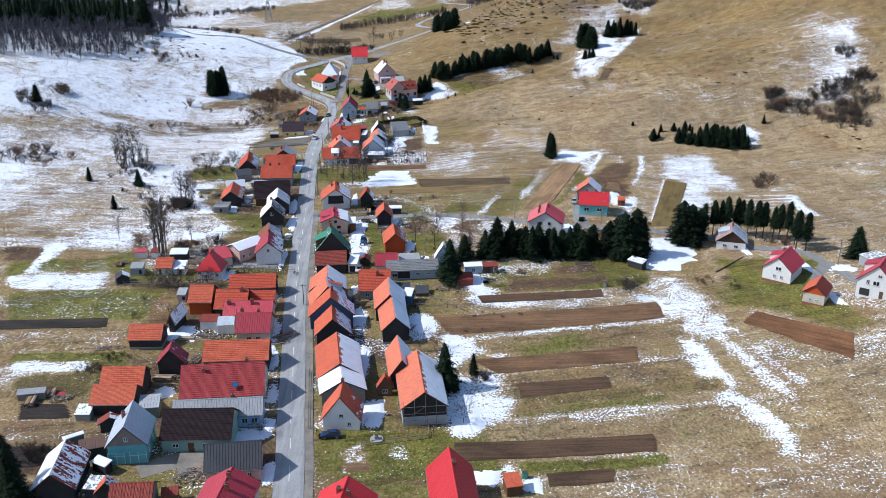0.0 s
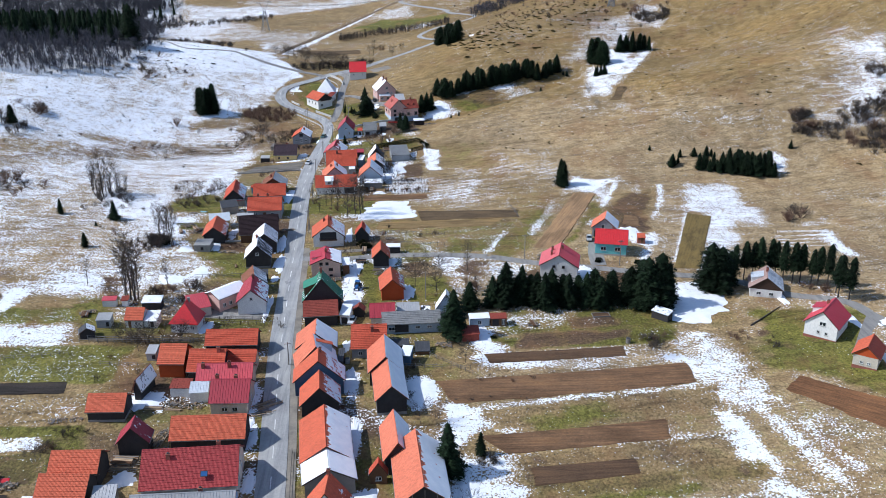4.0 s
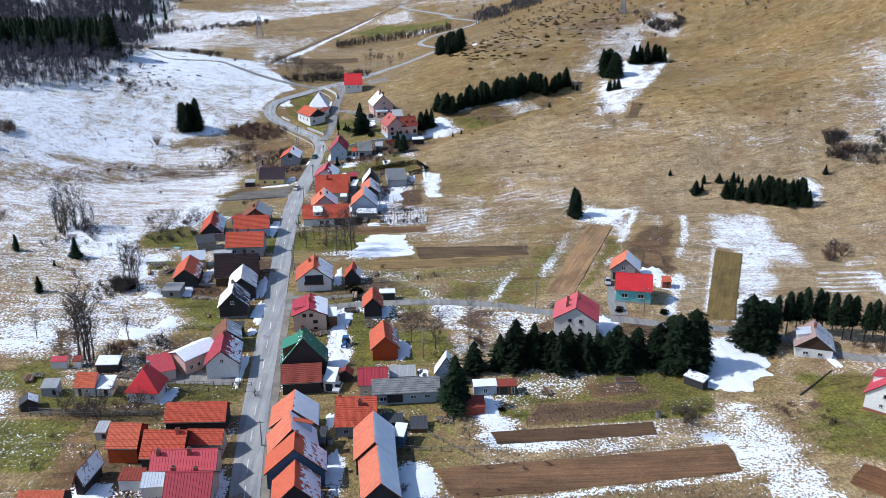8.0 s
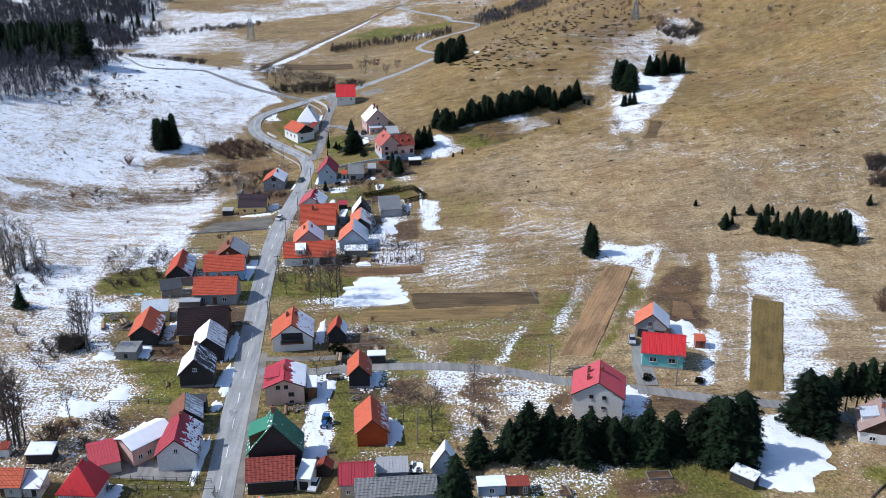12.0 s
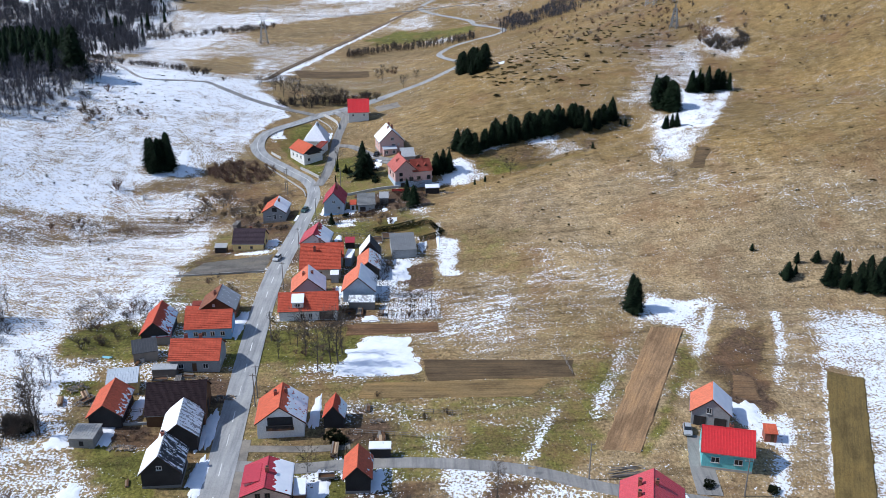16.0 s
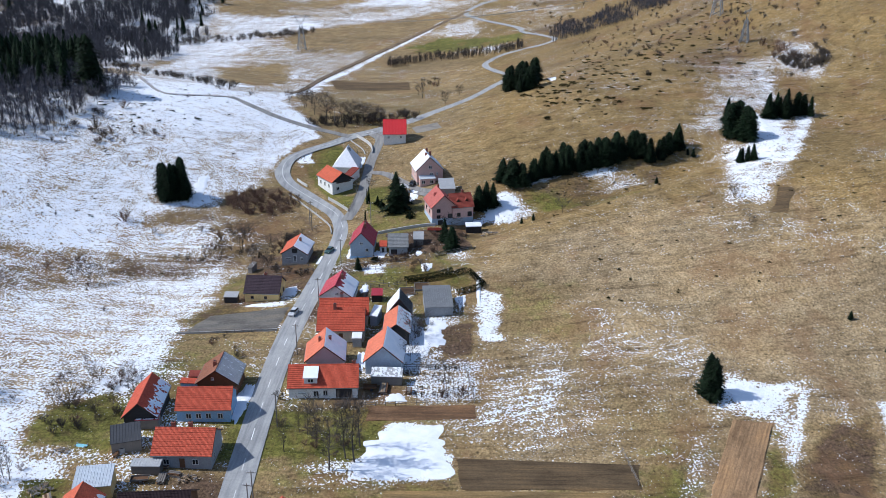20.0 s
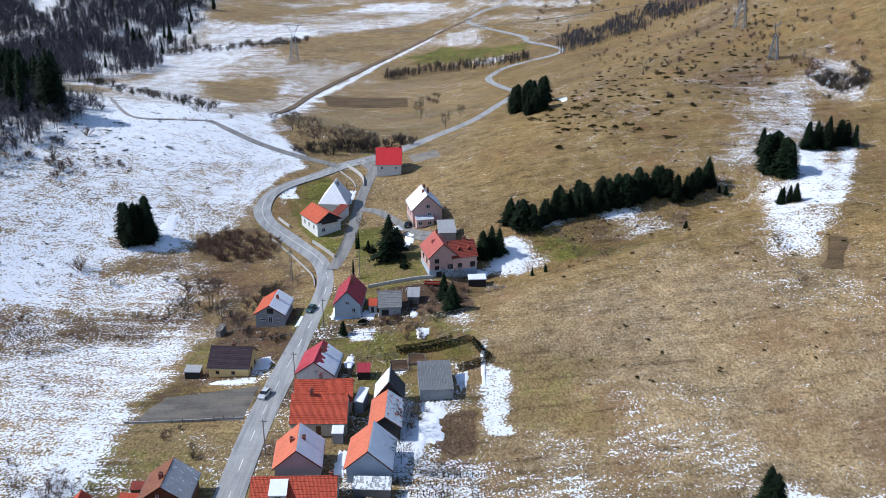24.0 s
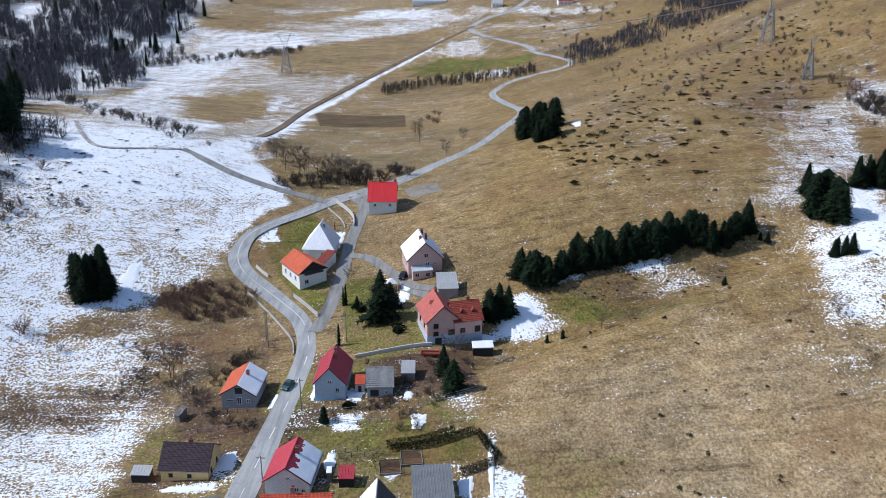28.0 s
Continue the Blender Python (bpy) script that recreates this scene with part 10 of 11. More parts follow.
woods("forest_bare_trees", brush_kinds, grove(8000, 4, lambda x, y: math.sin(x / 13 + 0.9 * math.sin(y / 31)) * math.sin(y / 34 + x / 40) > -0.5 and x < np.interp(y, [620, 654, 720, 760, 803, 860, 927, 1000, 1090, 1250], [-196, -190, -198, -190, -194, -228, -238, -222, -246, -260]) and 620 < y < 1250 and x > -420, 6, 14, 5), HAZY_TWIGS, "wide wood of bare brown trees tinted blue for haze")
woods("forest_bare_trees", brush_kinds, grove(160, 18, lambda x, y: math.hypot((x + 212) / 16, (y - 885) / 30) < 1 or math.hypot((x + 238) / 18, (y - 985) / 28) < 1, 4, 9, 5), HAZY_TWIGS, "bare trees at the edge of the plain")
woods("hedgerow", brush_kinds, grove(420, 5, lambda x, y: -52 < x < 38 and abs(y - np.interp(x, [-50, -25, -10, 10, 36], [800, 817, 812, 806, 800])) < 10, 3, 6.5, 4), TWIGS, "dark leafless scrub along the stream")
woods("hedgerow", brush_kinds, grove(1500, 6, lambda x, y: 56 < x < 165 and np.interp(x, [56, 95, 122, 157, 170], [786, 787, 796, 798, 800]) < y < np.interp(x, [56, 99, 124, 140, 165], [846, 860, 886, 925, 930]) + 9 * math.sin(x / 5) and math.sin(x / 6 + y / 9) * math.sin(y / 13 - x / 17) > -0.25, 2.5, 6.5, 5), HAZY_TWIGS, "dark leafless woodland in the far valley")
woods("hedgerow", bush_kinds, grove(55, 7, lambda x, y: 575 < y < 700 and abs(y - (572 - 1.0 * (x + 88))) < 12 and -190 < x < -82, 2, 4.5, 4), TWIGS, "leafless scrub along the foot of the hill")
woods("hedgerow", bush_kinds, grove(70, 8, lambda x, y: 830 < y < 930 and abs(y - (900 + 0.8 * (x + 165))) < 14 and -215 < x < -120, 3, 6, 4), TWIGS, "leafless scrub at the edge of the plain")
woods("hedgerow", bush_kinds, grove(60, 9, lambda x, y: 540 < y < 600 and abs(y - (556 + 0.45 * (x + 50))) < 6 and -62 < x < -18, 2, 4.5, 4), TWIGS, "leafless scrub behind the road junction")
woods("hedgerow", bush_kinds, grove(30, 10, lambda x, y: 850 < y < 1000 and 46 < x < 110 and (x * 5 + y) % 23 < 6, 2, 4, 4), TWIGS, "leafless bushes beside the far road")
woods("hedgerow", bush_kinds, grove(70, 11, lambda x, y: 560 < y < 760 and 60 < x < 150 and (x * 7 + y * 3) % 11 < 3, 1, 2.6, 4), RED_TWIGS, "sparse low scrub on the far hillside")
woods("undergrowth", bush_kinds, grove(260, 12, lambda x, y: -330 < x < -130 and np.interp(x, [-260, -197, -163, -152, -142, -128], [438, 462, 482, 492, 528, 556]) < y < 575, 1.5, 3.5, 4), TWIGS, "dark leafless undergrowth below the wood")
woods("hedgerow", bush_kinds, grove(280, 13, lambda x, y: 560 < y < 900 and 70 + 0.1 * (y - 560) < x < 260 and (x * 5 + y * 3) % 13 < 4, 1.2, 3.0, 4), TWIGS, "sparse leafless scrub on the far hillside")
tuft_kinds = [arrays(m) for m in JUNIPERS]
woods("juniper_tufts", tuft_kinds, grove(520, 14, lambda x, y: 395 < y < 780 and 22 + 0.12 * (y - 395) < x < 240 and (x * 3 + y * 2) % 17 < 9, 0.35, 0.95, 3), JUNIPER, "scattered low juniper tufts on the dry hillside")
woods("juniper_tufts", tuft_kinds, grove(160, 15, lambda x, y: 400 < y < 575 and -170 < x < -75 and (x * 3 + y * 2) % 13 < 6, 0.3, 0.8, 3), JUNIPER, "scattered low tufts on the snowy hill")

# ---- lines, fences and small things ----
def pole(x, y, h=8.0, arm=True, lean_=0.0):
    ob = thing("utility_pole", x, y, gz(x, y), pick.uniform(-10, 10), "weathered wooden utility pole beside the road", "pole", "utility poles")
    Geo().tube((0, 0, -0.4), (lean_, 0, h), 0.15, 0.10, 6).make("post", GREY_WOOD, ob)
    if arm:
        a_ = Geo().box(-0.8, 0.8, -0.05, 0.05, h - 0.5, h - 0.38).make("crossarm", GREY_WOOD, ob)
        for k in (-0.7, 0, 0.7):
            Geo().tube((k, 0, h - 0.38), (k, 0, h - 0.15), 0.05, 0.03, 5).make("insulator", TRIM, a_)
    return ob


def wire(a_, b_, sag=0.6, r=0.02):
    """A hanging cable between two points."""
    a_, b_ = Vector(a_), Vector(b_)
    n = 14
    pts = [a_.lerp(b_, k / n) - Vector((0, 0, sag * 4 * (k / n) * (1 - k / n))) for k in range(n + 1)]
    g = Geo()
    for p in pts:
        g.v += [(p.x, p.y, p.z + r), (p.x + r, p.y, p.z - r), (p.x, p.y + r, p.z - r)]
    for k in range(n):
        g.f += [(3 * k + i, 3 * k + (i + 1) % 3, 3 * k + 3 + (i + 1) % 3, 3 * k + 3 + i) for i in range(3)]
    return tagged(g.make("overhead_wire", STEEL), "thin overhead wire hanging between poles", "wire", "overhead wires")


def fence(pts, h=1.1, gap=2.2, rails=2, mat=None, posts=None, label="simple wooden rail fence round a garden", group="garden fences", pickets=False):
    """Posts and rails along a line; one thing."""
    mat = mat or GREY_WOOD
    ob = thing("fence", pts[0][0], pts[0][1], 0, 0, label, "fence", group)
    o = Vector((pts[0][0], pts[0][1], 0))
    for (x0, y0), (x1, y1) in zip(pts, pts[1:]):
        d = math.hypot(x1 - x0, y1 - y0)
        n = max(1, round(d / gap))
        pp = [(x0 + (x1 - x0) * k / n, y0 + (y1 - y0) * k / n) for k in range(n + 1)]
        zz = heights([p[0] for p in pp], [p[1] for p in pp])
        for (x, y), z in zip(pp, zz):
            Geo().box(x - o.x - 0.06, x - o.x + 0.06, y - o.y - 0.06, y - o.y + 0.06, z - 0.3, z + h).make("post", posts or mat, ob)
        for k in range(rails):
            f = h * (0.45 + 0.45 * k) if rails > 1 else h * 0.9
            for (p, z0), (q, z1) in zip(zip(pp, zz), list(zip(pp, zz))[1:]):
                Geo().tube((p[0] - o.x, p[1] - o.y, z0 + f), (q[0] - o.x, q[1] - o.y, z1 + f), 0.05, 0.05, 4).make("rail", mat, ob)
    return ob


def low_wall(pts, h=0.6, thick=0.25, mat=None, label="low concrete wall along the lane", snow=False):
    mat = mat or CONCRETE
    line = smooth_line(pts, 1.5) if len(pts) > 2 else [Vector((*p, 0)) for p in pts]
    g = Geo()
    zz = heights([p.x for p in line], [p.y for p in line])
    for i, (p, z) in enumerate(zip(line, zz)):
        d = (line[min(i + 1, len(line) - 1)] - line[max(i - 1, 0)]).normalized()
        r = Vector((d.y, -d.x, 0)) * thick / 2
        for q, zq in ((p - r, z - 0.5), (p + r, z - 0.5), (p + r, z + h), (p - r, z + h)):
            g.v.append((q.x, q.y, zq))
    for i in range(len(line) - 1):
        a_, b_ = 4 * i, 4 * i + 4
        g.f += [(a_ + k, a_ + (k + 1) % 4, b_ + (k + 1) % 4, b_ + k) for k in range(4)]
    n = len(g.v)
    g.f += [(0, 1, 2, 3), (n - 1, n - 2, n - 3, n - 4)]
    return tagged(g.make("low_wall", mat), label, "wall", "garden walls")


def hedge(pts, h=1.2, thick=1.0):
    """A clipped hedge of many small sprays."""
    r = random.Random(round(pts[0][0] * 7))
    g = Geo()
    for (x0, y0), (x1, y1) in zip(pts, pts[1:]):
        d = math.hypot(x1 - x0, y1 - y0)
        u = Vector(((x1 - x0) / d, (y1 - y0) / d, 0))
        w = Vector((-u.y, u.x, 0))
        n = int(d * 120)
        z0, z1 = gz(x0, y0), gz(x1, y1)
        for _ in range(n):
            t = r.random()
            side = r.choice((-1, 1, 0))
            p = Vector((x0, y0, 0)) + u * d * t + w * (side * thick / 2 if side else r.uniform(-0.5, 0.5) * thick)
            p.z = z0 + (z1 - z0) * t + (r.uniform(0, h) if side else h) + r.uniform(-0.08, 0.08)
            s = Vector((r.uniform(-1, 1), r.uniform(-1, 1), r.uniform(-1, 1))).normalized() * 0.22
            g.face(p - s, p + s.cross(Vector((0.3, 0.5, 1))), p + s + Vector((0, 0, 0.12)))
    return tagged(g.make("hedge", HEDGE), "clipped dark green garden hedge", "hedge", "garden hedges")


def car(x, y, rot, paint, label):
    """A small hatchback: shaped body, glass house, wheels, lamps."""
    ob = thing("car", x, y, gz(x, y) + 0.10, rot, label, "car", "cars")
    prof = [(-2.0, 0.35), (-2.02, 0.72), (-1.75, 0.90), (-1.0, 0.98), (1.75, 1.0), (2.0, 0.80), (2.02, 0.35)]
    g = Geo()
    g.prism([(x_, -0.80, z_) for x_, z_ in prof], (0, 1.60, 0))
    g.make("body", paint, ob)
    top_ = [(-0.95, 0.97), (-0.35, 1.42), (1.15, 1.44), (1.72, 0.99)]
    c = Geo()
    k = len(top_)
    c.v = [(x_, -0.72 if z_ < 1.2 else -0.60, z_) for x_, z_ in top_] + [(x_, 0.72 if z_ < 1.2 else 0.60, z_) for x_, z_ in top_]
    c.f = [tuple(range(k - 1, -1, -1)), tuple(range(k, 2 * k))] + [(i, i + 1, k + i + 1, k + i) for i in range(k - 1)]
    cab = c.make("cabin_glass", GLASS, ob)
    Geo().box(-0.33, 1.13, -0.59, 0.59, 1.43, 1.47).make("roof", paint, cab)
    for wx in (-1.25, 1.25):
        for wy in (-0.78, 0.78):
            w_ = Geo().tube((wx, wy - 0.1, 0.30), (wx, wy + 0.1, 0.30), 0.31, 0.31, 12).make("wheel", DARK_METAL, ob)
            Geo().tube((wx, wy - 0.115, 0.30), (wx, wy + 0.115, 0.30), 0.18, 0.18, 8).make("rim", STEEL, w_)
    for wy in (-0.6, 0.6):
        Geo().box(-2.05, -1.98, wy - 0.16, wy + 0.16, 0.62, 0.78).make("headlight", TRIM, ob)
        Geo().box(1.98, 2.04, wy - 0.14, wy + 0.14, 0.65, 0.85).make("tail_light", BRIGHT_RED, ob)
    return ob


def wood_pile(x, y, rot, w, l, h, label="heap of split firewood logs"):
    """Firewood: single logs, tumbled."""
    r = random.Random(round(x * 13 + y))
    ob = thing("firewood_pile", x, y, gz(x, y), rot, label, "firewood", "firewood piles")
    for k in range(int(min(60, w * l * 7))):
        u, v = r.uniform(-0.5, 0.5), r.uniform(-0.5, 0.5)
        z = h * max(0.08, (1 - 1.6 * max(abs(u), abs(v)) ** 1.5)) * r.uniform(0.5, 1)
        a_, L = r.uniform(0, 3.14), r.uniform(0.4, 0.9)
        d = Vector((math.cos(a_), math.sin(a_), r.uniform(-0.2, 0.2))) * L / 2
        p = Vector((u * w, v * l, z))
        Geo().tube(p - d, p + d, 0.11, 0.10, 5).make("log", pick.choice((CUTWOOD, GREY_WOOD, GREY_WOOD)), ob)
    return ob


def stack(x, y, rot, w, l, h, label="stack of weathered boards lying in a yard"):
    """A stack of boards, layer on layer."""
    r = random.Random(round(x * 3 + y))
    ob = thing("board_stack", x, y, gz(x, y), rot, label, "boards", "board stacks")
    n = max(2, int(h / 0.12))
    for k in range(n):
        for j in range(max(2, int(w / 0.35))):
            x0 = -w / 2 + 0.35 * j + r.uniform(-0.05, 0.05)
            Geo().box(x0, x0 + 0.30, -l / 2 + r.uniform(-0.2, 0.2), l / 2 + r.uniform(-0.2, 0.2), 0.12 * k, 0.12 * k + 0.10).make("board", pick.choice((GREY_WOOD, CUTWOOD, BROWN_WOOD)), ob)
    return ob


def pylon(x, y, h, rot, arms=7.0):
    """A lattice mast with a wide crossarm."""
    ob = thing("power_pylon", x, y, gz(x, y), rot, "grey steel lattice power pylon on the plain", "pylon", "power pylons")
    b_, t_ = h * 0.11, h * 0.035
    legs = [(-1, -1), (1, -1), (1, 1), (-1, 1)]
    hw = h * 0.62
    for sx, sy in legs:
        Geo().tube((sx * b_, sy * b_, -0.5), (sx * t_, sy * t_, hw), 0.26, 0.20, 4).make("leg", STEEL, ob)
    n = 5
    for k in range(n):
        f0, f1 = k / n, (k + 1) / n
        r0, r1 = b_ + (t_ - b_) * f0, b_ + (t_ - b_) * f1
        for i in range(4):
            (ax, ay), (bx, by) = legs[i], legs[(i + 1) % 4]
            Geo().tube((ax * r0, ay * r0, hw * f0), (bx * r1, by * r1, hw * f1), 0.13, 0.13, 3).make("brace", STEEL, ob)
            Geo().tube((bx * r0, by * r0, hw * f0), (ax * r1, ay * r1, hw * f1), 0.13, 0.13, 3).make("brace", STEEL, ob)
    for s in (-1, 1):
        Geo().tube((s * t_, 0, hw), (s * arms * 0.55, 0, h * 0.9), 0.14, 0.12, 4).make("fork", STEEL, ob)
        Geo().tube((-s * t_, 0, hw), (s * arms * 0.55, 0, h * 0.86), 0.10, 0.10, 4).make("fork", STEEL, ob)
        Geo().tube((s * arms * 0.55, 0, h * 0.86), (s * arms * 0.62, 0, h), 0.10, 0.06, 4).make("peak", STEEL, ob)
    c = Geo().tube((-arms, 0, h * 0.86), (arms, 0, h * 0.86), 0.12, 0.12, 4).make("crossarm", STEEL, ob)
    Geo().tube((-arms, 0, h * 0.9), (arms, 0, h * 0.9), 0.10, 0.10, 4).make("crossarm", STEEL, ob)
    for k in range(-6, 6):
        Geo().tube((k * arms / 6, 0, h * 0.86), ((k + 1) * arms / 6, 0, h * 0.9), 0.05, 0.05, 3).make("lattice_bar", STEEL, c)
    return ob


CAR_PAINT = {"car_blue": (0.02, 0.05, 0.14), "car_silver": (0.45, 0.46, 0.47), "car_white": (0.7, 0.71, 0.72), "car_green": (0.05, 0.11, 0.10), "car_dark": (0.02, 0.022, 0.025)}
for key, c in CAR_PAINT.items():
    CAR_PAINT[key] = surface(key, c, 0.3, 0.2, 2, 0.3, 0.08, 0.6)
pole(-33.7, 370.4, 8.0)
pole(-30.9, 313.3, 8.0)
pole(-30.8, 309.7, 8.0)
pole(-32.1, 339.6, 8.0)
pole(-44.8, 456.2, 10)
pole(-31.2, 426.3, 8.0)
pole(-33.1, 398.2, 8.0)
pole(-25.6, 455.4, 8.0)
pole(35.6, 282.5, 8.0)
pole(63.1, 277.8, 8.0)
pole(5.6, 257.6, 8.0)
pole(-46.0, 459.5, 8.0)
pole(-27.5, 223.3, 6)
pole(-51.0, 551.9, 8.0)
pole(121.2, 234.0, 8.0)
car(-16.1, 160.9, 3, CAR_PAINT["car_blue"], "small dark blue hatchback parked beside the house")
car(58.0, 298.3, 80, CAR_PAINT["car_silver"], "silver hatchback parked on the drive")
car(-38.8, 392.9, 78, CAR_PAINT["car_white"], "white hatchback on the road")
car(-36.2, 436.7, 75, CAR_PAINT["car_green"], "dark green hatchback on the road")
car(-14.5, 486.8, 80, CAR_PAINT["car_dark"], "dark car parked before the pale house")
car(-13.7, 244.6, 80, CAR_PAINT["car_white"], "white car parked between the sheds")
fence([(-59.8, 274.3), (-51.8, 274.9), (-42.7, 276.1)])
fence([(-20.6, 408.4), (-10.8, 409.1)])
fence([(36.7, 333.1), (38.2, 322.1)])
fence([(-79.7, 234.8), (-66.2, 234.8), (-49.9, 235.4)])
fence([(-107.0, 224.4), (-90.5, 227.5), (-80.6, 229.2)])
fence([(-21.3, 347.5), (-8.8, 349.1), (9.0, 351.3)])
fence([(-4.9, 364.6), (6.6, 366.3)])
fence([(-0.2, 388.2), (4.0, 390.4)])
fence([(-16.4, 364.6), (5.7, 366.0), (8.0, 350.7)])
fence([(-10.1, 402.2), (-5.0, 403.7)])
fence([(10.6, 220.0), (21.9, 219.7)])
fence([(-1.8, 221.4), (10.6, 220.0)])
fence([(-19.2, 162.8), (-21.0, 163.9), (-22.8, 187.3)])
fence([(-9.8, 157.7), (3.9, 160.5), (3.2, 177.1)])
fence([(-27.7, 424.3), (-20.6, 425.0), (-12.3, 425.3)])
fence([(6.6, 430.0), (-0.5, 427.5), (-6.3, 425.1)])
fence([(-65.0, 382.1), (-53.5, 381.8), (-43.2, 383.3)])
fence([(-62.0, 304.3), (-48.0, 308.2)])
for k in range(5):
    fence([(-4.6 + 0.1 * k, 352.6 + 3.3 * k), (2.2, 353.0 + 2.9 * k), (8.9, 353.3 + 2.9 * k)], 1.1, 1.15, 0, BLACK_WOOD, None, "row of dark stakes and canes in a snowy garden", "garden stakes")
low_wall([(-57.4, 301.6), (-51.0, 302.4)])
hedge([(-10.9, 410.4), (-3.2, 411.4), (5.5, 415.4)])
hedge([(6.1, 414.8), (8.8, 409.0), (10.4, 406.5)])
hedge([(9.9, 406.0), (3.0, 402.7)])
hedge([(-11.7, 411.7), (-4.8, 413.0), (1.4, 415.7)])
wood_pile(-39.8, 147.8, 30, 4.5, 4, 1.0)
wood_pile(9.4, 231.1, 0, 4, 2.5, 0.9)
wood_pile(12.4, 445.6, 0, 6, 3.5, 1.0)
wood_pile(-48.1, 207.5, 0, 8, 4, 0.4)
wood_pile(-63.4, 252.0, 10, 4, 2.5, 0.8)
wood_pile(-37.7, 313.0, 0, 4, 2, 0.4)
stack(-55.2, 184.3, 80, 2.2, 4, 1.2)
stack(-13.4, 244.6, 0, 1.2, 1.5, 0.5)
stack(33.0, 241.4, 10, 1.2, 3, 0.5)
stack(-3.4, 296.0, 2, 1.4, 5, 0.9)
stack(-19.4, 445.2, 0, 1, 2, 0.4)
stack(-54.4, 204.7, 85, 1.2, 4, 0.5)
stack(-82.8, 249.8, 8, 2, 3, 0.6)
stack(-49.6, 282.8, 15, 0.8, 2.2, 0.4)
stack(-19.7, 271.9, 0, 1, 3.5, 0.5)
stack(-11.8, 355.5, 0, 2, 4, 0.8)
pylon(-119, 849, 27, 20)
pylon(132, 677, 24, 60)
pylon(130, 614, 16, 60)
fence([(-52.5, 248.2), (-33.1, 246.9)])
fence([(-80.5, 236.9), (-52.8, 234.8)])
fence([(5.8, 226.2), (15.6, 217.3)])
fence([(-77.6, 235.3), (-65.2, 234.9), (-55.7, 235.3)])
fence([(-26.4, 409.3), (-17.3, 410.7)])
wood_pile(-62.1, 253.7, 0, 4, 2, 0.9)
wood_pile(-82.6, 250.9, 8, 4, 2.5, 0.7)
stack(-81.6, 177.3, 4, 2.2, 6, 1.3)
wood_pile(-75.8, 177.4, 4, 4, 2.5, 1.0)
wood_pile(-71.8, 200.6, 8, 7, 2, 0.5)
wood_pile(-49.4, 187.5, 20, 5, 4, 0.6)
wood_pile(-54.8, 184.1, 0, 5, 3, 0.7)
wood_pile(-61.4, 251.6, -8, 5.0, 2.4, 1.1, "heap of reddish firewood beside the sheds")
stack(-53.7, 259.7, 0, 1.4, 2.4, 0.8)
stack(-68.9, 254.0, 0, 1.2, 2.0, 0.7)
stack(-21.5, 353.7, 0, 1.2, 3.0, 0.8)
stack(-6.2, 354.6, 0, 1.6, 2.0, 1.0)
wood_pile(-42.3, 147.0, 20, 5, 4, 1.2)
wood_pile(-40.6, 149.1, 10, 4, 3, 1.0)
stack(-78.1, 179.8, 5, 1.6, 3, 0.8)
low_wall([(-43.3, 481.4), (-39.4, 476.5), (-34.9, 470.0)], 1.0, 0.3, PALE_STONE, "pale stone retaining wall beside the road")
low_wall([(-56.7, 496.4), (-54.6, 494.0), (-52.4, 491.8)], 0.9, 0.3, PALE_STONE, "pale stone retaining wall beside the road")
low_wall([(-57.7, 485.2), (-52.2, 478.4), (-47.4, 471.8), (-42.6, 464.3), (-39.4, 458.3), (-37.8, 451.8)], 0.5, 0.3, PALE_STONE, "pale stone retaining wall beside the road")
low_wall([(-40.4, 540.2), (-36.6, 535.2), (-33.5, 529.3), (-32.3, 522.5)], 1.2, 0.3, PALE_STONE, "pale stone retaining wall beside the road")
low_wall([(-42.3, 535.6), (-36.9, 527.4), (-35.0, 521.9)], 0.4, 0.3, PALE_STONE, "pale stone retaining wall beside the road")
low_wall([(-22.5, 447.3), (-14.5, 448.9), (-4.8, 451.1)], 0.9, 0.3, PALE_STONE, "pale stone retaining wall beside the road")
fence([(-34.6, 469.0), (-33.8, 484.1), (-36.2, 507.4)])
wood_pile(-48.2, 205.5, 0, 9, 3, 0.5)
wood_pile(-50.3, 193.1, 70, 6, 2.5, 0.6)
stack(-55.3, 185.2, 85, 1.6, 5.0, 0.6)
stack(-50.4, 204.1, 80, 0.8, 4.0, 0.3)
stack(-52.7, 322.6, 80, 1.0, 4.0, 0.6)
stack(-50.9, 324.1, 80, 1.0, 3.0, 0.8)
wood_pile(-66.1, 309.3, 0, 5, 3, 0.5)
wood_pile(-54.1, 293.8, 0, 5, 2, 0.4)
wood_pile(-19.7, 271.9, 0, 4, 2, 0.7)
stack(-3.3, 294.4, 3, 1.8, 5, 1.0)
stack(-7.7, 277.7, 85, 0.8, 3, 0.4)


# ---- single things ----
def skylight(x, y, z, rot, tilt, w, h):
    ob = thing("skylight", x, y, z, rot, "blue skylight window set in the roof", "window", "skylights")
    m = pose(0, 0, 0, tilt)
    f = Geo().box(-w / 2, w / 2, -h / 2, h / 2, 0, 0.12, m).make("frame", DARK_METAL, ob)
    Geo().box(-w / 2 + 0.1, w / 2 - 0.1, -h / 2 + 0.1, h / 2 - 0.1, 0.10, 0.14, m).make("pane", BLUE_PAINT, f)
    return ob


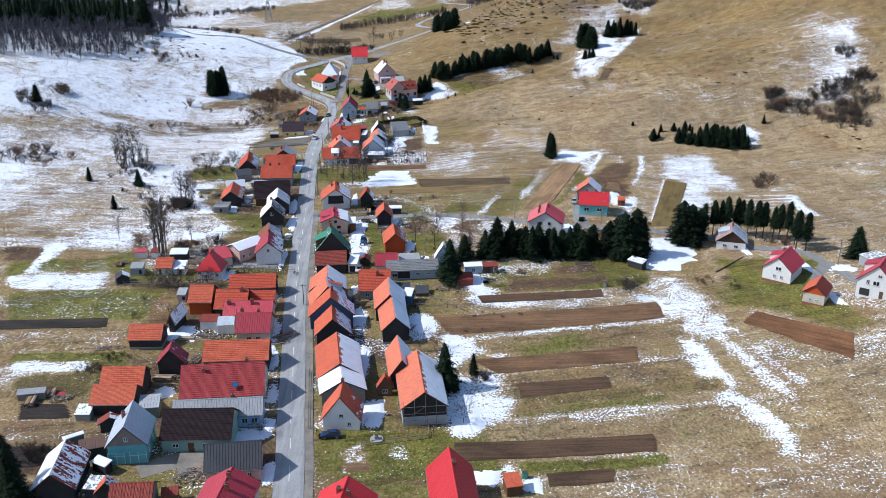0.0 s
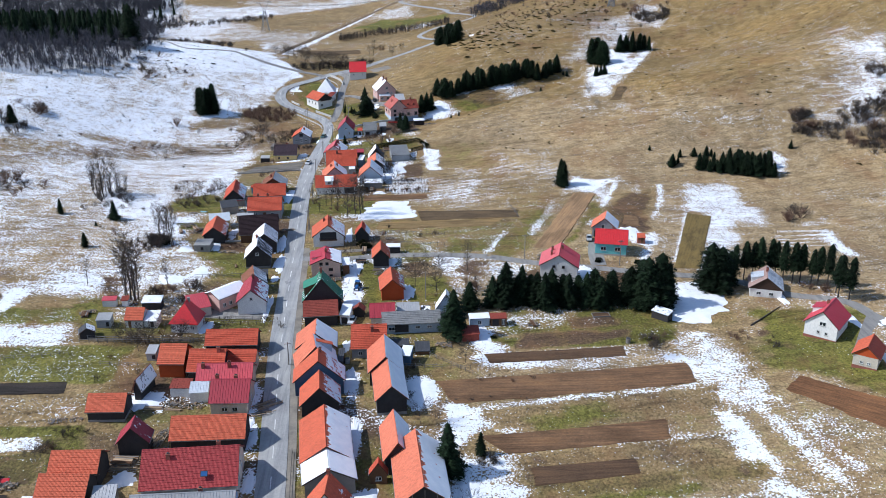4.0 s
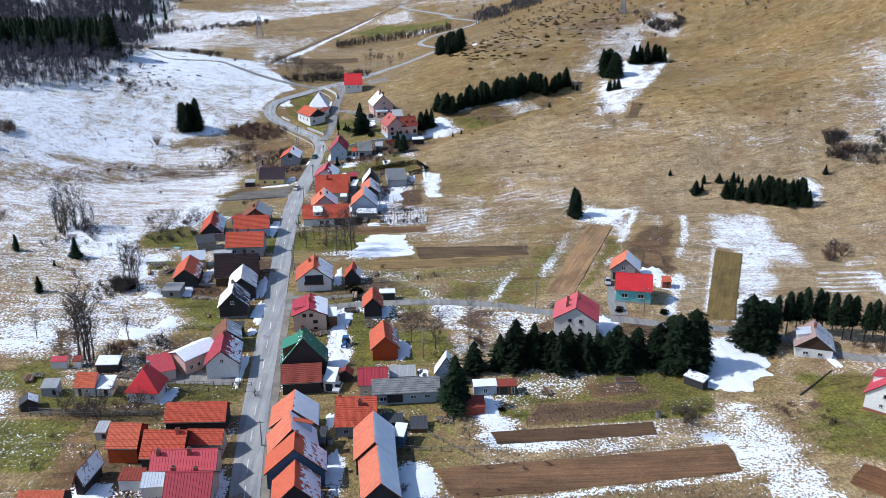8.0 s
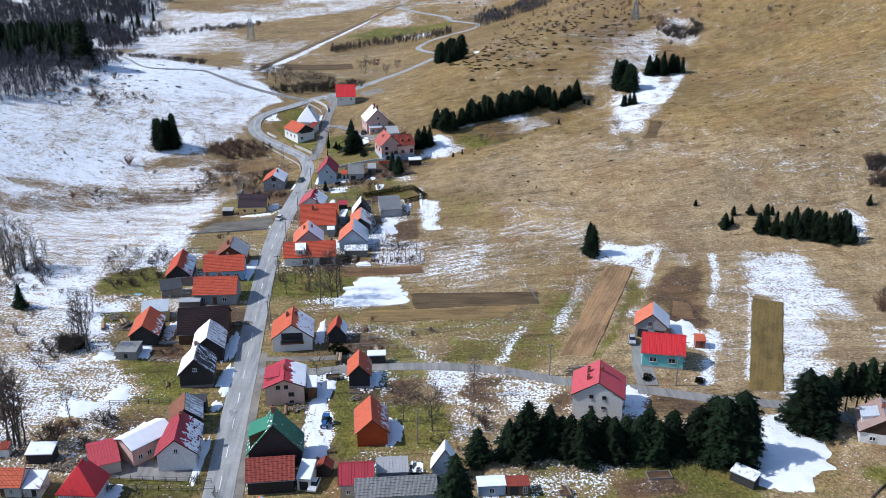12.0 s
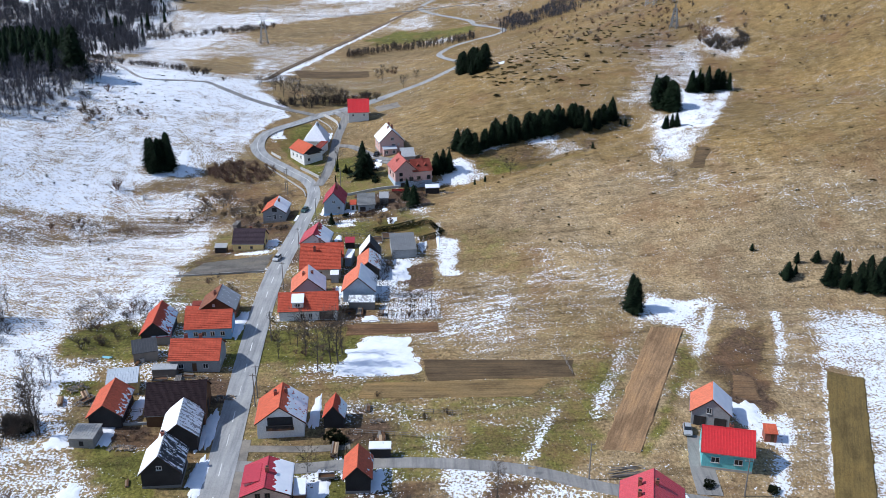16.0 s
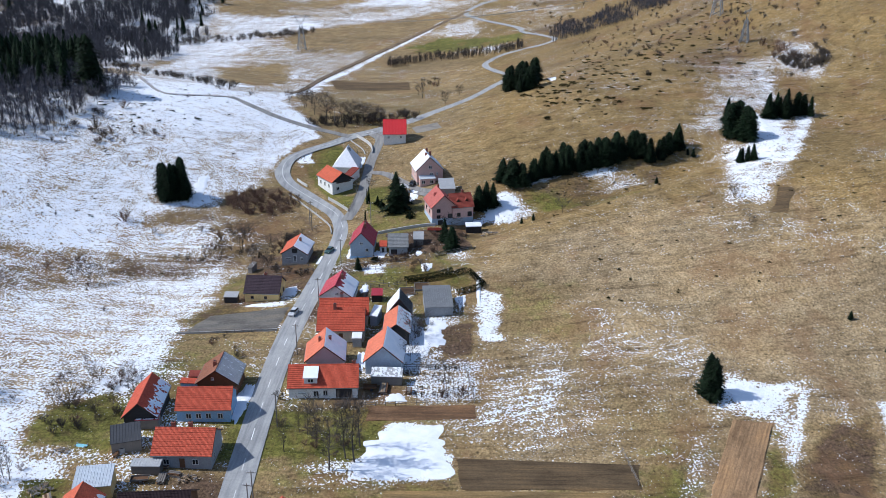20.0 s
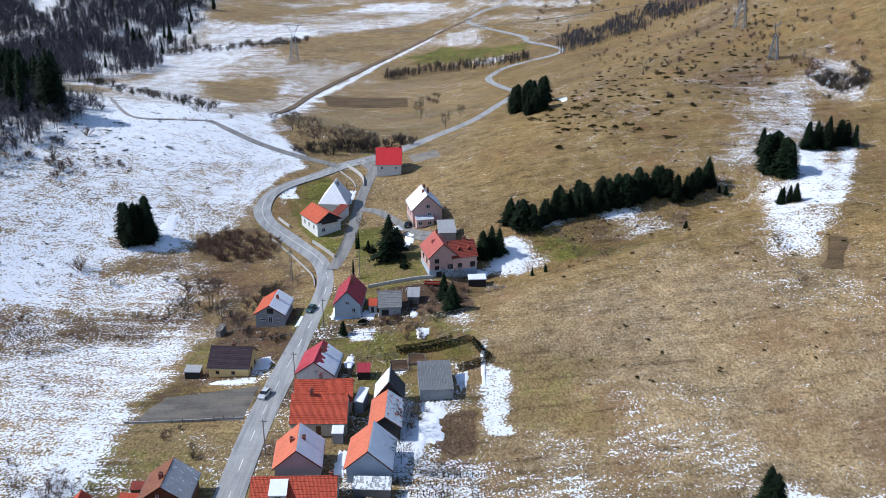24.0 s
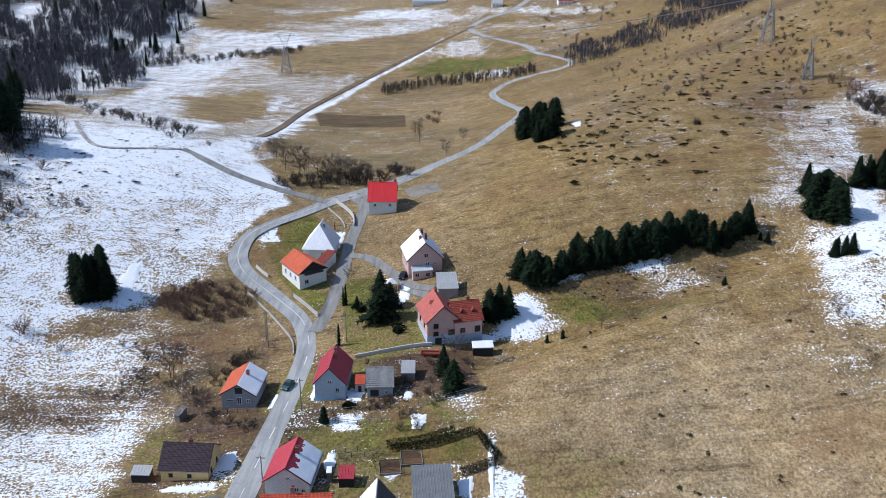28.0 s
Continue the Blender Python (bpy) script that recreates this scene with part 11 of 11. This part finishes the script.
def scaffold(x, y, rot, w, h):
    """Poles and ledgers before a gable."""
    ob = thing("scaffold", x, y, gz(x, y), rot, "scaffold of thin poles before the barn gable", "scaffold")
    n = 5
    for k in range(n):
        u = -w / 2 + w * k / (n - 1)
        Geo().tube((u, 0, -0.2), (u, 0, h * (1 - 0.35 * abs(u) / w)), 0.06, 0.05, 5).make("pole", GREY_WOOD, ob)
    for z in (1.6, 3.2, 4.8):
        Geo().tube((-w / 2, 0.03, z), (w / 2, 0.03, z), 0.05, 0.05, 5).make("ledger", GREY_WOOD, ob)
    Geo().tube((-w / 2, 0.05, 1.6), (0, 0.05, 4.8), 0.04, 0.04, 5).make("brace", GREY_WOOD, ob)
    return ob


def well(x, y):
    ob = thing("garden_well", x, y, gz(x, y), 0, "round concrete well slab with a square hatch", "well")
    Geo().tube((0, 0, -0.1), (0, 0, 0.25), 1.4, 1.35, 20).make("slab", CONCRETE, ob)
    c = Geo().box(-0.4, 0.4, -0.4, 0.4, 0.25, 0.9).make("shaft", STONE, ob)
    Geo().box(-0.3, 0.3, -0.3, 0.3, 0.9, 0.95).make("hatch", DARK_METAL, c)
    return ob


def tractor(x, y, rot, paint, label):
    ob = thing("tractor", x, y, gz(x, y) + 0.06, rot, label, "tractor")
    Geo().prism([(-1.6, -0.35, 0.6), (-1.6, -0.35, 1.25), (-0.1, -0.35, 1.35), (0.2, -0.35, 0.8), (0.2, -0.35, 0.6)], (0, 0.7, 0)).make("bonnet", paint, ob)
    cab = Geo().prism([(-0.1, -0.6, 0.8), (0.0, -0.6, 2.1), (1.2, -0.6, 2.1), (1.3, -0.6, 0.8)], (0, 1.2, 0)).make("cab", GLASS, ob)
    Geo().box(-0.1, 1.3, -0.7, 0.7, 2.1, 2.2).make("cab_roof", paint, cab)
    for wx, r_, wy in ((-1.2, 0.38, 0.62), (0.9, 0.72, 0.78)):
        for s_ in (-1, 1):
            w_ = Geo().tube((wx, s_ * wy - 0.16, r_), (wx, s_ * wy + 0.16, r_), r_, r_, 14).make("wheel", DARK_METAL, ob)
            Geo().tube((wx, s_ * wy - 0.18, r_), (wx, s_ * wy + 0.18, r_), r_ * 0.5, r_ * 0.5, 10).make("rim", paint, w_)
    return ob


def trailer(x, y, rot, l, mat, label):
    ob = thing("trailer", x, y, gz(x, y), rot, label, "trailer")
    Geo().box(-l / 2, l / 2, -0.75, 0.75, 0.55, 0.65).make("bed", BROWN_WOOD, ob)
    for s_ in (-1, 1):
        Geo().box(-l / 2, l / 2, s_ * 0.75 - 0.03, s_ * 0.75 + 0.03, 0.65, 1.0).make("side_board", mat, ob)
        Geo().box(s_ * l / 2 - 0.03, s_ * l / 2 + 0.03, -0.75, 0.75, 0.65, 1.0).make("end_board", mat, ob)
        Geo().tube((0.3, s_ * 0.8 - 0.1, 0.33), (0.3, s_ * 0.8 + 0.1, 0.33), 0.33, 0.33, 12).make("wheel", DARK_METAL, ob)
    Geo().tube((-l / 2, 0, 0.5), (-l / 2 - 1.2, 0, 0.35), 0.06, 0.05, 5).make("drawbar", STEEL, ob)
    return ob


def gazebo(x, y, rot, w):
    ob = thing("gazebo", x, y, gz(x, y), rot, "small white garden gazebo with tent roof", "gazebo")
    for sx in (-1, 1):
        for sy in (-1, 1):
            Geo().box(sx * w / 2 - 0.06, sx * w / 2 + 0.06, sy * w / 2 - 0.06, sy * w / 2 + 0.06, -0.2, 2.2).make("post", TRIM, ob)
    g = Geo()
    c = [(-w / 2 - 0.25, -w / 2 - 0.25, 2.2), (w / 2 + 0.25, -w / 2 - 0.25, 2.2), (w / 2 + 0.25, w / 2 + 0.25, 2.2), (-w / 2 - 0.25, w / 2 + 0.25, 2.2)]
    g.v = c + [(0, 0, 3.3)]
    g.f = [(0, 1, 4), (1, 2, 4), (2, 3, 4), (3, 0, 4), (3, 2, 1, 0)]
    g.make("roof", TRIM, ob)
    return ob


def bed_frame(x, y, rot, w, l, label="wooden frame of a raised garden bed"):
    ob = thing("raised_bed", x, y, gz(x, y), rot, label, "garden bed", "raised beds")
    for s_ in (-1, 1):
        Geo().box(-w / 2, w / 2, s_ * l / 2 - 0.06, s_ * l / 2 + 0.06, -0.1, 0.35).make("board", GREY_WOOD, ob)
        Geo().box(s_ * w / 2 - 0.06, s_ * w / 2 + 0.06, -l / 2, l / 2, -0.1, 0.35).make("board", GREY_WOOD, ob)
    Geo().box(-w / 2 + 0.06, w / 2 - 0.06, -l / 2 + 0.06, l / 2 - 0.06, -0.1, 0.18).make("soil", PLOUGH, ob)
    return ob


def tank(x, y, mat, label, r_=0.6, h=1.2):
    ob = thing("water_tank", x, y, gz(x, y), 0, label, "tank", "water tanks")
    Geo().tube((0, 0, -0.05), (0, 0, h), r_, r_, 14).make("barrel", mat, ob)
    Geo().tube((0, 0, h), (0, 0, h + 0.06), r_ * 0.92, r_ * 0.85, 14).make("lid", DARK_METAL, ob)
    return ob


# ---- clutter of the yards ----
def tarpaulin(x, y, rot, w, l, mat, label):
    """A sheet thrown over something low, sagging at its edges."""
    g, n = Geo(), 6
    r = random.Random(round(x * 5 + y))
    for j in range(n + 1):
        for i in range(n + 1):
            u, v = i / n - 0.5, j / n - 0.5
            g.v.append((u * w + r.uniform(-0.05, 0.05), v * l + r.uniform(-0.05, 0.05), 0.04 + 0.5 * max(0.0, 0.25 - max(abs(u), abs(v)) ** 2) * (1 + r.uniform(-0.3, 0.3))))
    k = n + 1
    g.f = [(j * k + i, j * k + i + 1, (j + 1) * k + i + 1, (j + 1) * k + i) for j in range(n) for i in range(n)]
    ob = thing("tarpaulin", x, y, gz(x, y), rot, label, "tarpaulin")
    g.make("sheet", mat, ob, smooth=True)
    for sx in (-1, 1):
        for sy in (-1, 1):
            Geo().box(sx * w * 0.45 - 0.15, sx * w * 0.45 + 0.15, sy * l * 0.45 - 0.12, sy * l * 0.45 + 0.12, 0, 0.28).make("weight_stone", STONE, ob)
    return ob


def pole_heap(x, y, rot, n, l, label):
    """Long cut poles lying criss-cross."""
    r = random.Random(round(x + y * 3))
    ob = thing("pole_heap", x, y, gz(x, y), rot, label, "timber", "timber heaps")
    for k in range(n):
        a_, u, v = r.uniform(-0.2, 0.2), r.uniform(-1.4, 1.4), r.uniform(-0.8, 0.8)
        d = Vector((math.cos(a_), math.sin(a_), r.uniform(-0.03, 0.03))) * l * r.uniform(0.35, 0.5)
        p = Vector((v, u, 0.12 + 0.07 * (k % 5)))
        Geo().tube(p - d, p + d, 0.09, 0.06, 5).make("pole", pick.choice((CUTWOOD, GREY_WOOD)), ob)
    return ob


lean("carport", -53, 322.5, 2, 2.4, 5.6, 1.9, 0.2, GREY_METAL, GREY_WOOD, "low shelter with pale sheet roof in a crowded yard")
tarpaulin(-68.2, 329.2, 80, 1.0, 2.4, PALE_TURQUOISE, "pale turquoise tarpaulin spread behind the barn")
stack(-49.6, 320.3, 5, 1.4, 3.0, 0.7)
stack(-47.5, 321.6, 80, 1.2, 2.4, 0.9)
wood_pile(-44.8, 320.7, 10, 3.5, 2.0, 0.8)
trailer(-53.3, 319.3, 8, 3.2, GREY_WOOD, "grey farm trailer standing among boards")
stack(-67, 311.9, 30, 1.6, 3.2, 0.9)
wood_pile(-69.9, 314.8, 40, 4.0, 2.5, 0.9)
trailer(-66, 309.9, 60, 3.0, GREY_WOOD, "old grey cart beside the orange-roofed barn")
stack(-71.3, 309.3, 15, 1.2, 3.0, 0.8)
wood_pile(-71.3, 326.8, 0, 3.0, 1.6, 0.5)
stack(-60.2, 327.1, 0, 1.0, 2.4, 0.6)
tank(-59.8, 328.1, GREY_METAL, "round grey tank beside the dark shed", 0.7, 1.0)
thicket(22, -76, 298, 3.0, 2.4, 2.2, 4.2, 405)
evergreen(-74.2, 300.1, 3.0)
thicket(14, -52.6, 298.2, 4.0, 2.4, 0.5, 1.1, 402)
snow_bank(-54.9, 309, 1.4, 4.8, 0)
snow_bank(-58.4, 297.7, 1.6, 3.6, 0)
pole_heap(43.2, 284.6, 8, 16, 7.0, "heap of long cut poles beside the lane")
stack(-3.4, 294, 5, 2.0, 3.6, 1.1)
stack(-12.3, 292.5, 0, 1.4, 3.8, 1.3)
wood_pile(-8, 275.1, 20, 2.6, 1.6, 0.7)
wood_pile(-4.8, 303.1, 0, 3.0, 1.6, 0.6)
stack(-6.8, 308.1, 0, 1.2, 2.6, 0.6)
stack(-22, 272.1, 5, 1.0, 5.0, 0.5)
pole_heap(-30.3, 205.4, 30, 14, 6.0, "weathered planks heaped between the houses")
pole_heap(-31.4, 201.6, 20, 14, 6.0, "weathered planks heaped between the houses")
pole_heap(-50.2, 193.2, 75, 16, 6.5, "grey poles stacked beside the barn wall")
pole_heap(-54.8, 183.1, 5, 14, 6.0, "long boards stacked before the crimson barn")
stack(-55.4, 185.4, 85, 1.8, 5.0, 0.8)
tarpaulin(-77.3, 179.9, 5, 3.4, 1.6, BRIGHT_RED, "red sheet thrown over a woodpile")
stack(-81.7, 179.5, 80, 1.6, 4.0, 1.2)
wood_pile(-74.8, 177.7, 0, 3.0, 1.8, 0.8)
fence([(-10.9, 307.6), (-3.7, 308.1), (5, 306), (12.8, 305)])
fence([(-9.7, 299.1), (1.4, 297.4), (12.4, 295.1)])
fence([(-52.8, 245.9), (-42.3, 244.8), (-32, 244.5)])
fence([(-76.1, 236.2), (-64.5, 236.8), (-51.2, 235.6)])
fence([(-71.6, 224.1), (-60.4, 223), (-50.8, 223.8)])
fence([(-57, 426.8), (-47.6, 428), (-41, 427.4)])
fence([(-52, 420.6), (-43.4, 421.1), (-38.7, 422.9)])
fence([(-28.7, 422.7), (-18.4, 419.7), (-11.2, 420.8)])
low_wall([(-65.7, 381.2), (-56.3, 381.9), (-41.1, 383.4)], 0.5, 0.25, CONCRETE, "low concrete kerb wall round the muddy yard")
shrub(-28.6, 313.4, 2.2)
shrub(-26, 307.9, 2.4)
shrub(-33.3, 349.8, 2.6)
shrub(-31.5, 339.8, 2.4)
shrub(-5.2, 313.1, 1.6)
shrub(5, 303.6, 1.8)
shrub(9.9, 305.7, 2)
shrub(-69.8, 350.7, 1.8)
shrub(-74.7, 343.3, 2)
shrub(-62.3, 331.2, 1.4)
shrub(-68.3, 244.9, 2)
shrub(-64.8, 244.5, 2.4)
shrub(-68.7, 238.1, 1.8)
shrub(-60.9, 239, 2)
shrub(-51.4, 244.9, 2.2)
shrub(-35.8, 246.7, 2)
shrub(-31.6, 242.5, 1.6)
shrub(-0, 277.1, 2.2)
shrub(-70, 226.9, 1.6)
shrub(-61.9, 219.9, 1.8)
shrub(-70.4, 216.8, 2)
shrub(-56.5, 226.7, 1.6)
shrub(-48.3, 229.1, 1.4)
shrub(-1.4, 211.8, 1.8)
shrub(0.9, 207.7, 2)
shrub(-58.1, 437.4, 2.4)
shrub(-51, 428.5, 1.8)
shrub(-46.2, 432.9, 2)
shrub(-42.7, 434.9, 1.6)
shrub(-20.1, 433.6, 2)
shrub(-13.5, 432.6, 2.4)
shrub(-9.8, 434.5, 2.2)
shrub(-23.6, 422.1, 1.6)
shrub(-7.7, 422.6, 1.8)
shrub(-4.3, 429, 2.4)
orchard(-73.5, 352.5, 5)
orchard(-67.1, 343.7, 4.5)
orchard(-65.1, 354.7, 5)
orchard(-80.5, 348.2, 4)
orchard(-62.2, 335.8, 4.5)
orchard(-68.8, 242.9, 5)
orchard(-60.7, 241.9, 5.5)
orchard(-44.8, 240.8, 5)
orchard(-34.8, 244.6, 6)
orchard(-78.2, 259.6, 5)
orchard(-49.6, 441.4, 5)
orchard(-54.6, 442.2, 5.5)
orchard(-64, 448.5, 6)
orchard(-0.9, 215, 5)
orchard(-2.6, 209.8, 5.5)
orchard(-8.9, 220.7, 4.5)


# ---- porches and last things ----
lean("porch", -9.2, 485.5, 14, 2.6, 5.6, 2.4, 0.6, PALE_METAL, PINK, "glazed porch with pale sheet roof", openings=[(-1.5, 1.2, 1.2, 1.2, "window"), (1.4, 1.2, 1.2, 1.2, "window")])
lean("porch", -44.4, 490.2, -60, 2.0, 4.0, 2.3, 0.6, OLD_RED, WHITE, "little porch with reddish roof")
skylight(-37.0, 173.3, 5.0, 3, 36, 1.3, 1.1)
scaffold(3.3, 164.7, 4, 9.0, 7.5)
well(-6.8, 160.0)
tractor(-13.2, 265.2, 80, BLUE_PAINT, "small blue tractor standing on the snowy yard")
trailer(-4.9, 446.4, 0, 4.2, BRIGHT_RED, "bright red farm trailer parked by the wall")
trailer(-13.0, 283.9, 5, 3.0, GREY_WOOD, "grey wooden trailer in a yard")
trailer(-14.9, 355.4, 5, 3.0, BROWN_WOOD, "brown wooden cart beside the sheds")
gazebo(-16.9, 481.0, 10, 2.6)
bed_frame(51.1, 245.6, 3, 4.5, 2.2)
bed_frame(32.7, 241.0, 5, 2.6, 1.2, "low wooden bench table on the lawn")
bed_frame(-10.4, 405.1, 8, 4.0, 4.5, "square dug garden bed edged with boards")
bed_frame(-6.5, 407.7, 8, 4.0, 4.5, "square dug garden bed edged with boards")
tank(21.7, 146.4, GREEN_METAL, "green plastic water tank beside the shed")
tank(-13.8, 223.8, GREY_METAL, "round grey tank in the snow")
tank(54.9, 230.8, GREY_WOOD, "grey barrel in the garden")
tagged(Geo().tube((87.5, 236.4, gz(87.5, 236.4) + 0.2), (98.9, 246.4, gz(98.9, 246.4) + 0.15), 0.20, 0.10, 7).make("fallen_log", BARK), "long dark felled trunk lying on the grass", "log")
wire((-123.0, 844.8, 7.6), (128.2, 671.9, 57.8), 9.0, 0.06)
wire((-118.8, 849.0, 7.6), (131.8, 676.7, 57.8), 9.0, 0.06)
wire((-114.6, 853.2, 7.6), (135.4, 681.5, 57.8), 9.0, 0.06)
house("house", 73, 1027, 4, 10.0, 12, 3.5, 3.0, BRIGHT_RED, WHITE, "distant white building on the far plain", style="sheet", across=True, s=[(-3, 1.5, 1, 1.2), (0, 1.5, 1, 1.2), (3, 1.5, 1, 1.2)])
house("house", -41, 1107, 4, 10.0, 30, 3.5, 3.0, PALE_METAL, WHITE, "distant white building on the far plain", style="sheet", across=True, s=[(-3, 1.5, 1, 1.2), (0, 1.5, 1, 1.2), (3, 1.5, 1, 1.2)])
house("house", 19, 1056, 4, 10.0, 9, 3.5, 3.0, GREY_METAL, WHITE, "distant white building on the far plain", style="sheet", across=True, s=[(-3, 1.5, 1, 1.2), (0, 1.5, 1, 1.2), (3, 1.5, 1, 1.2)])
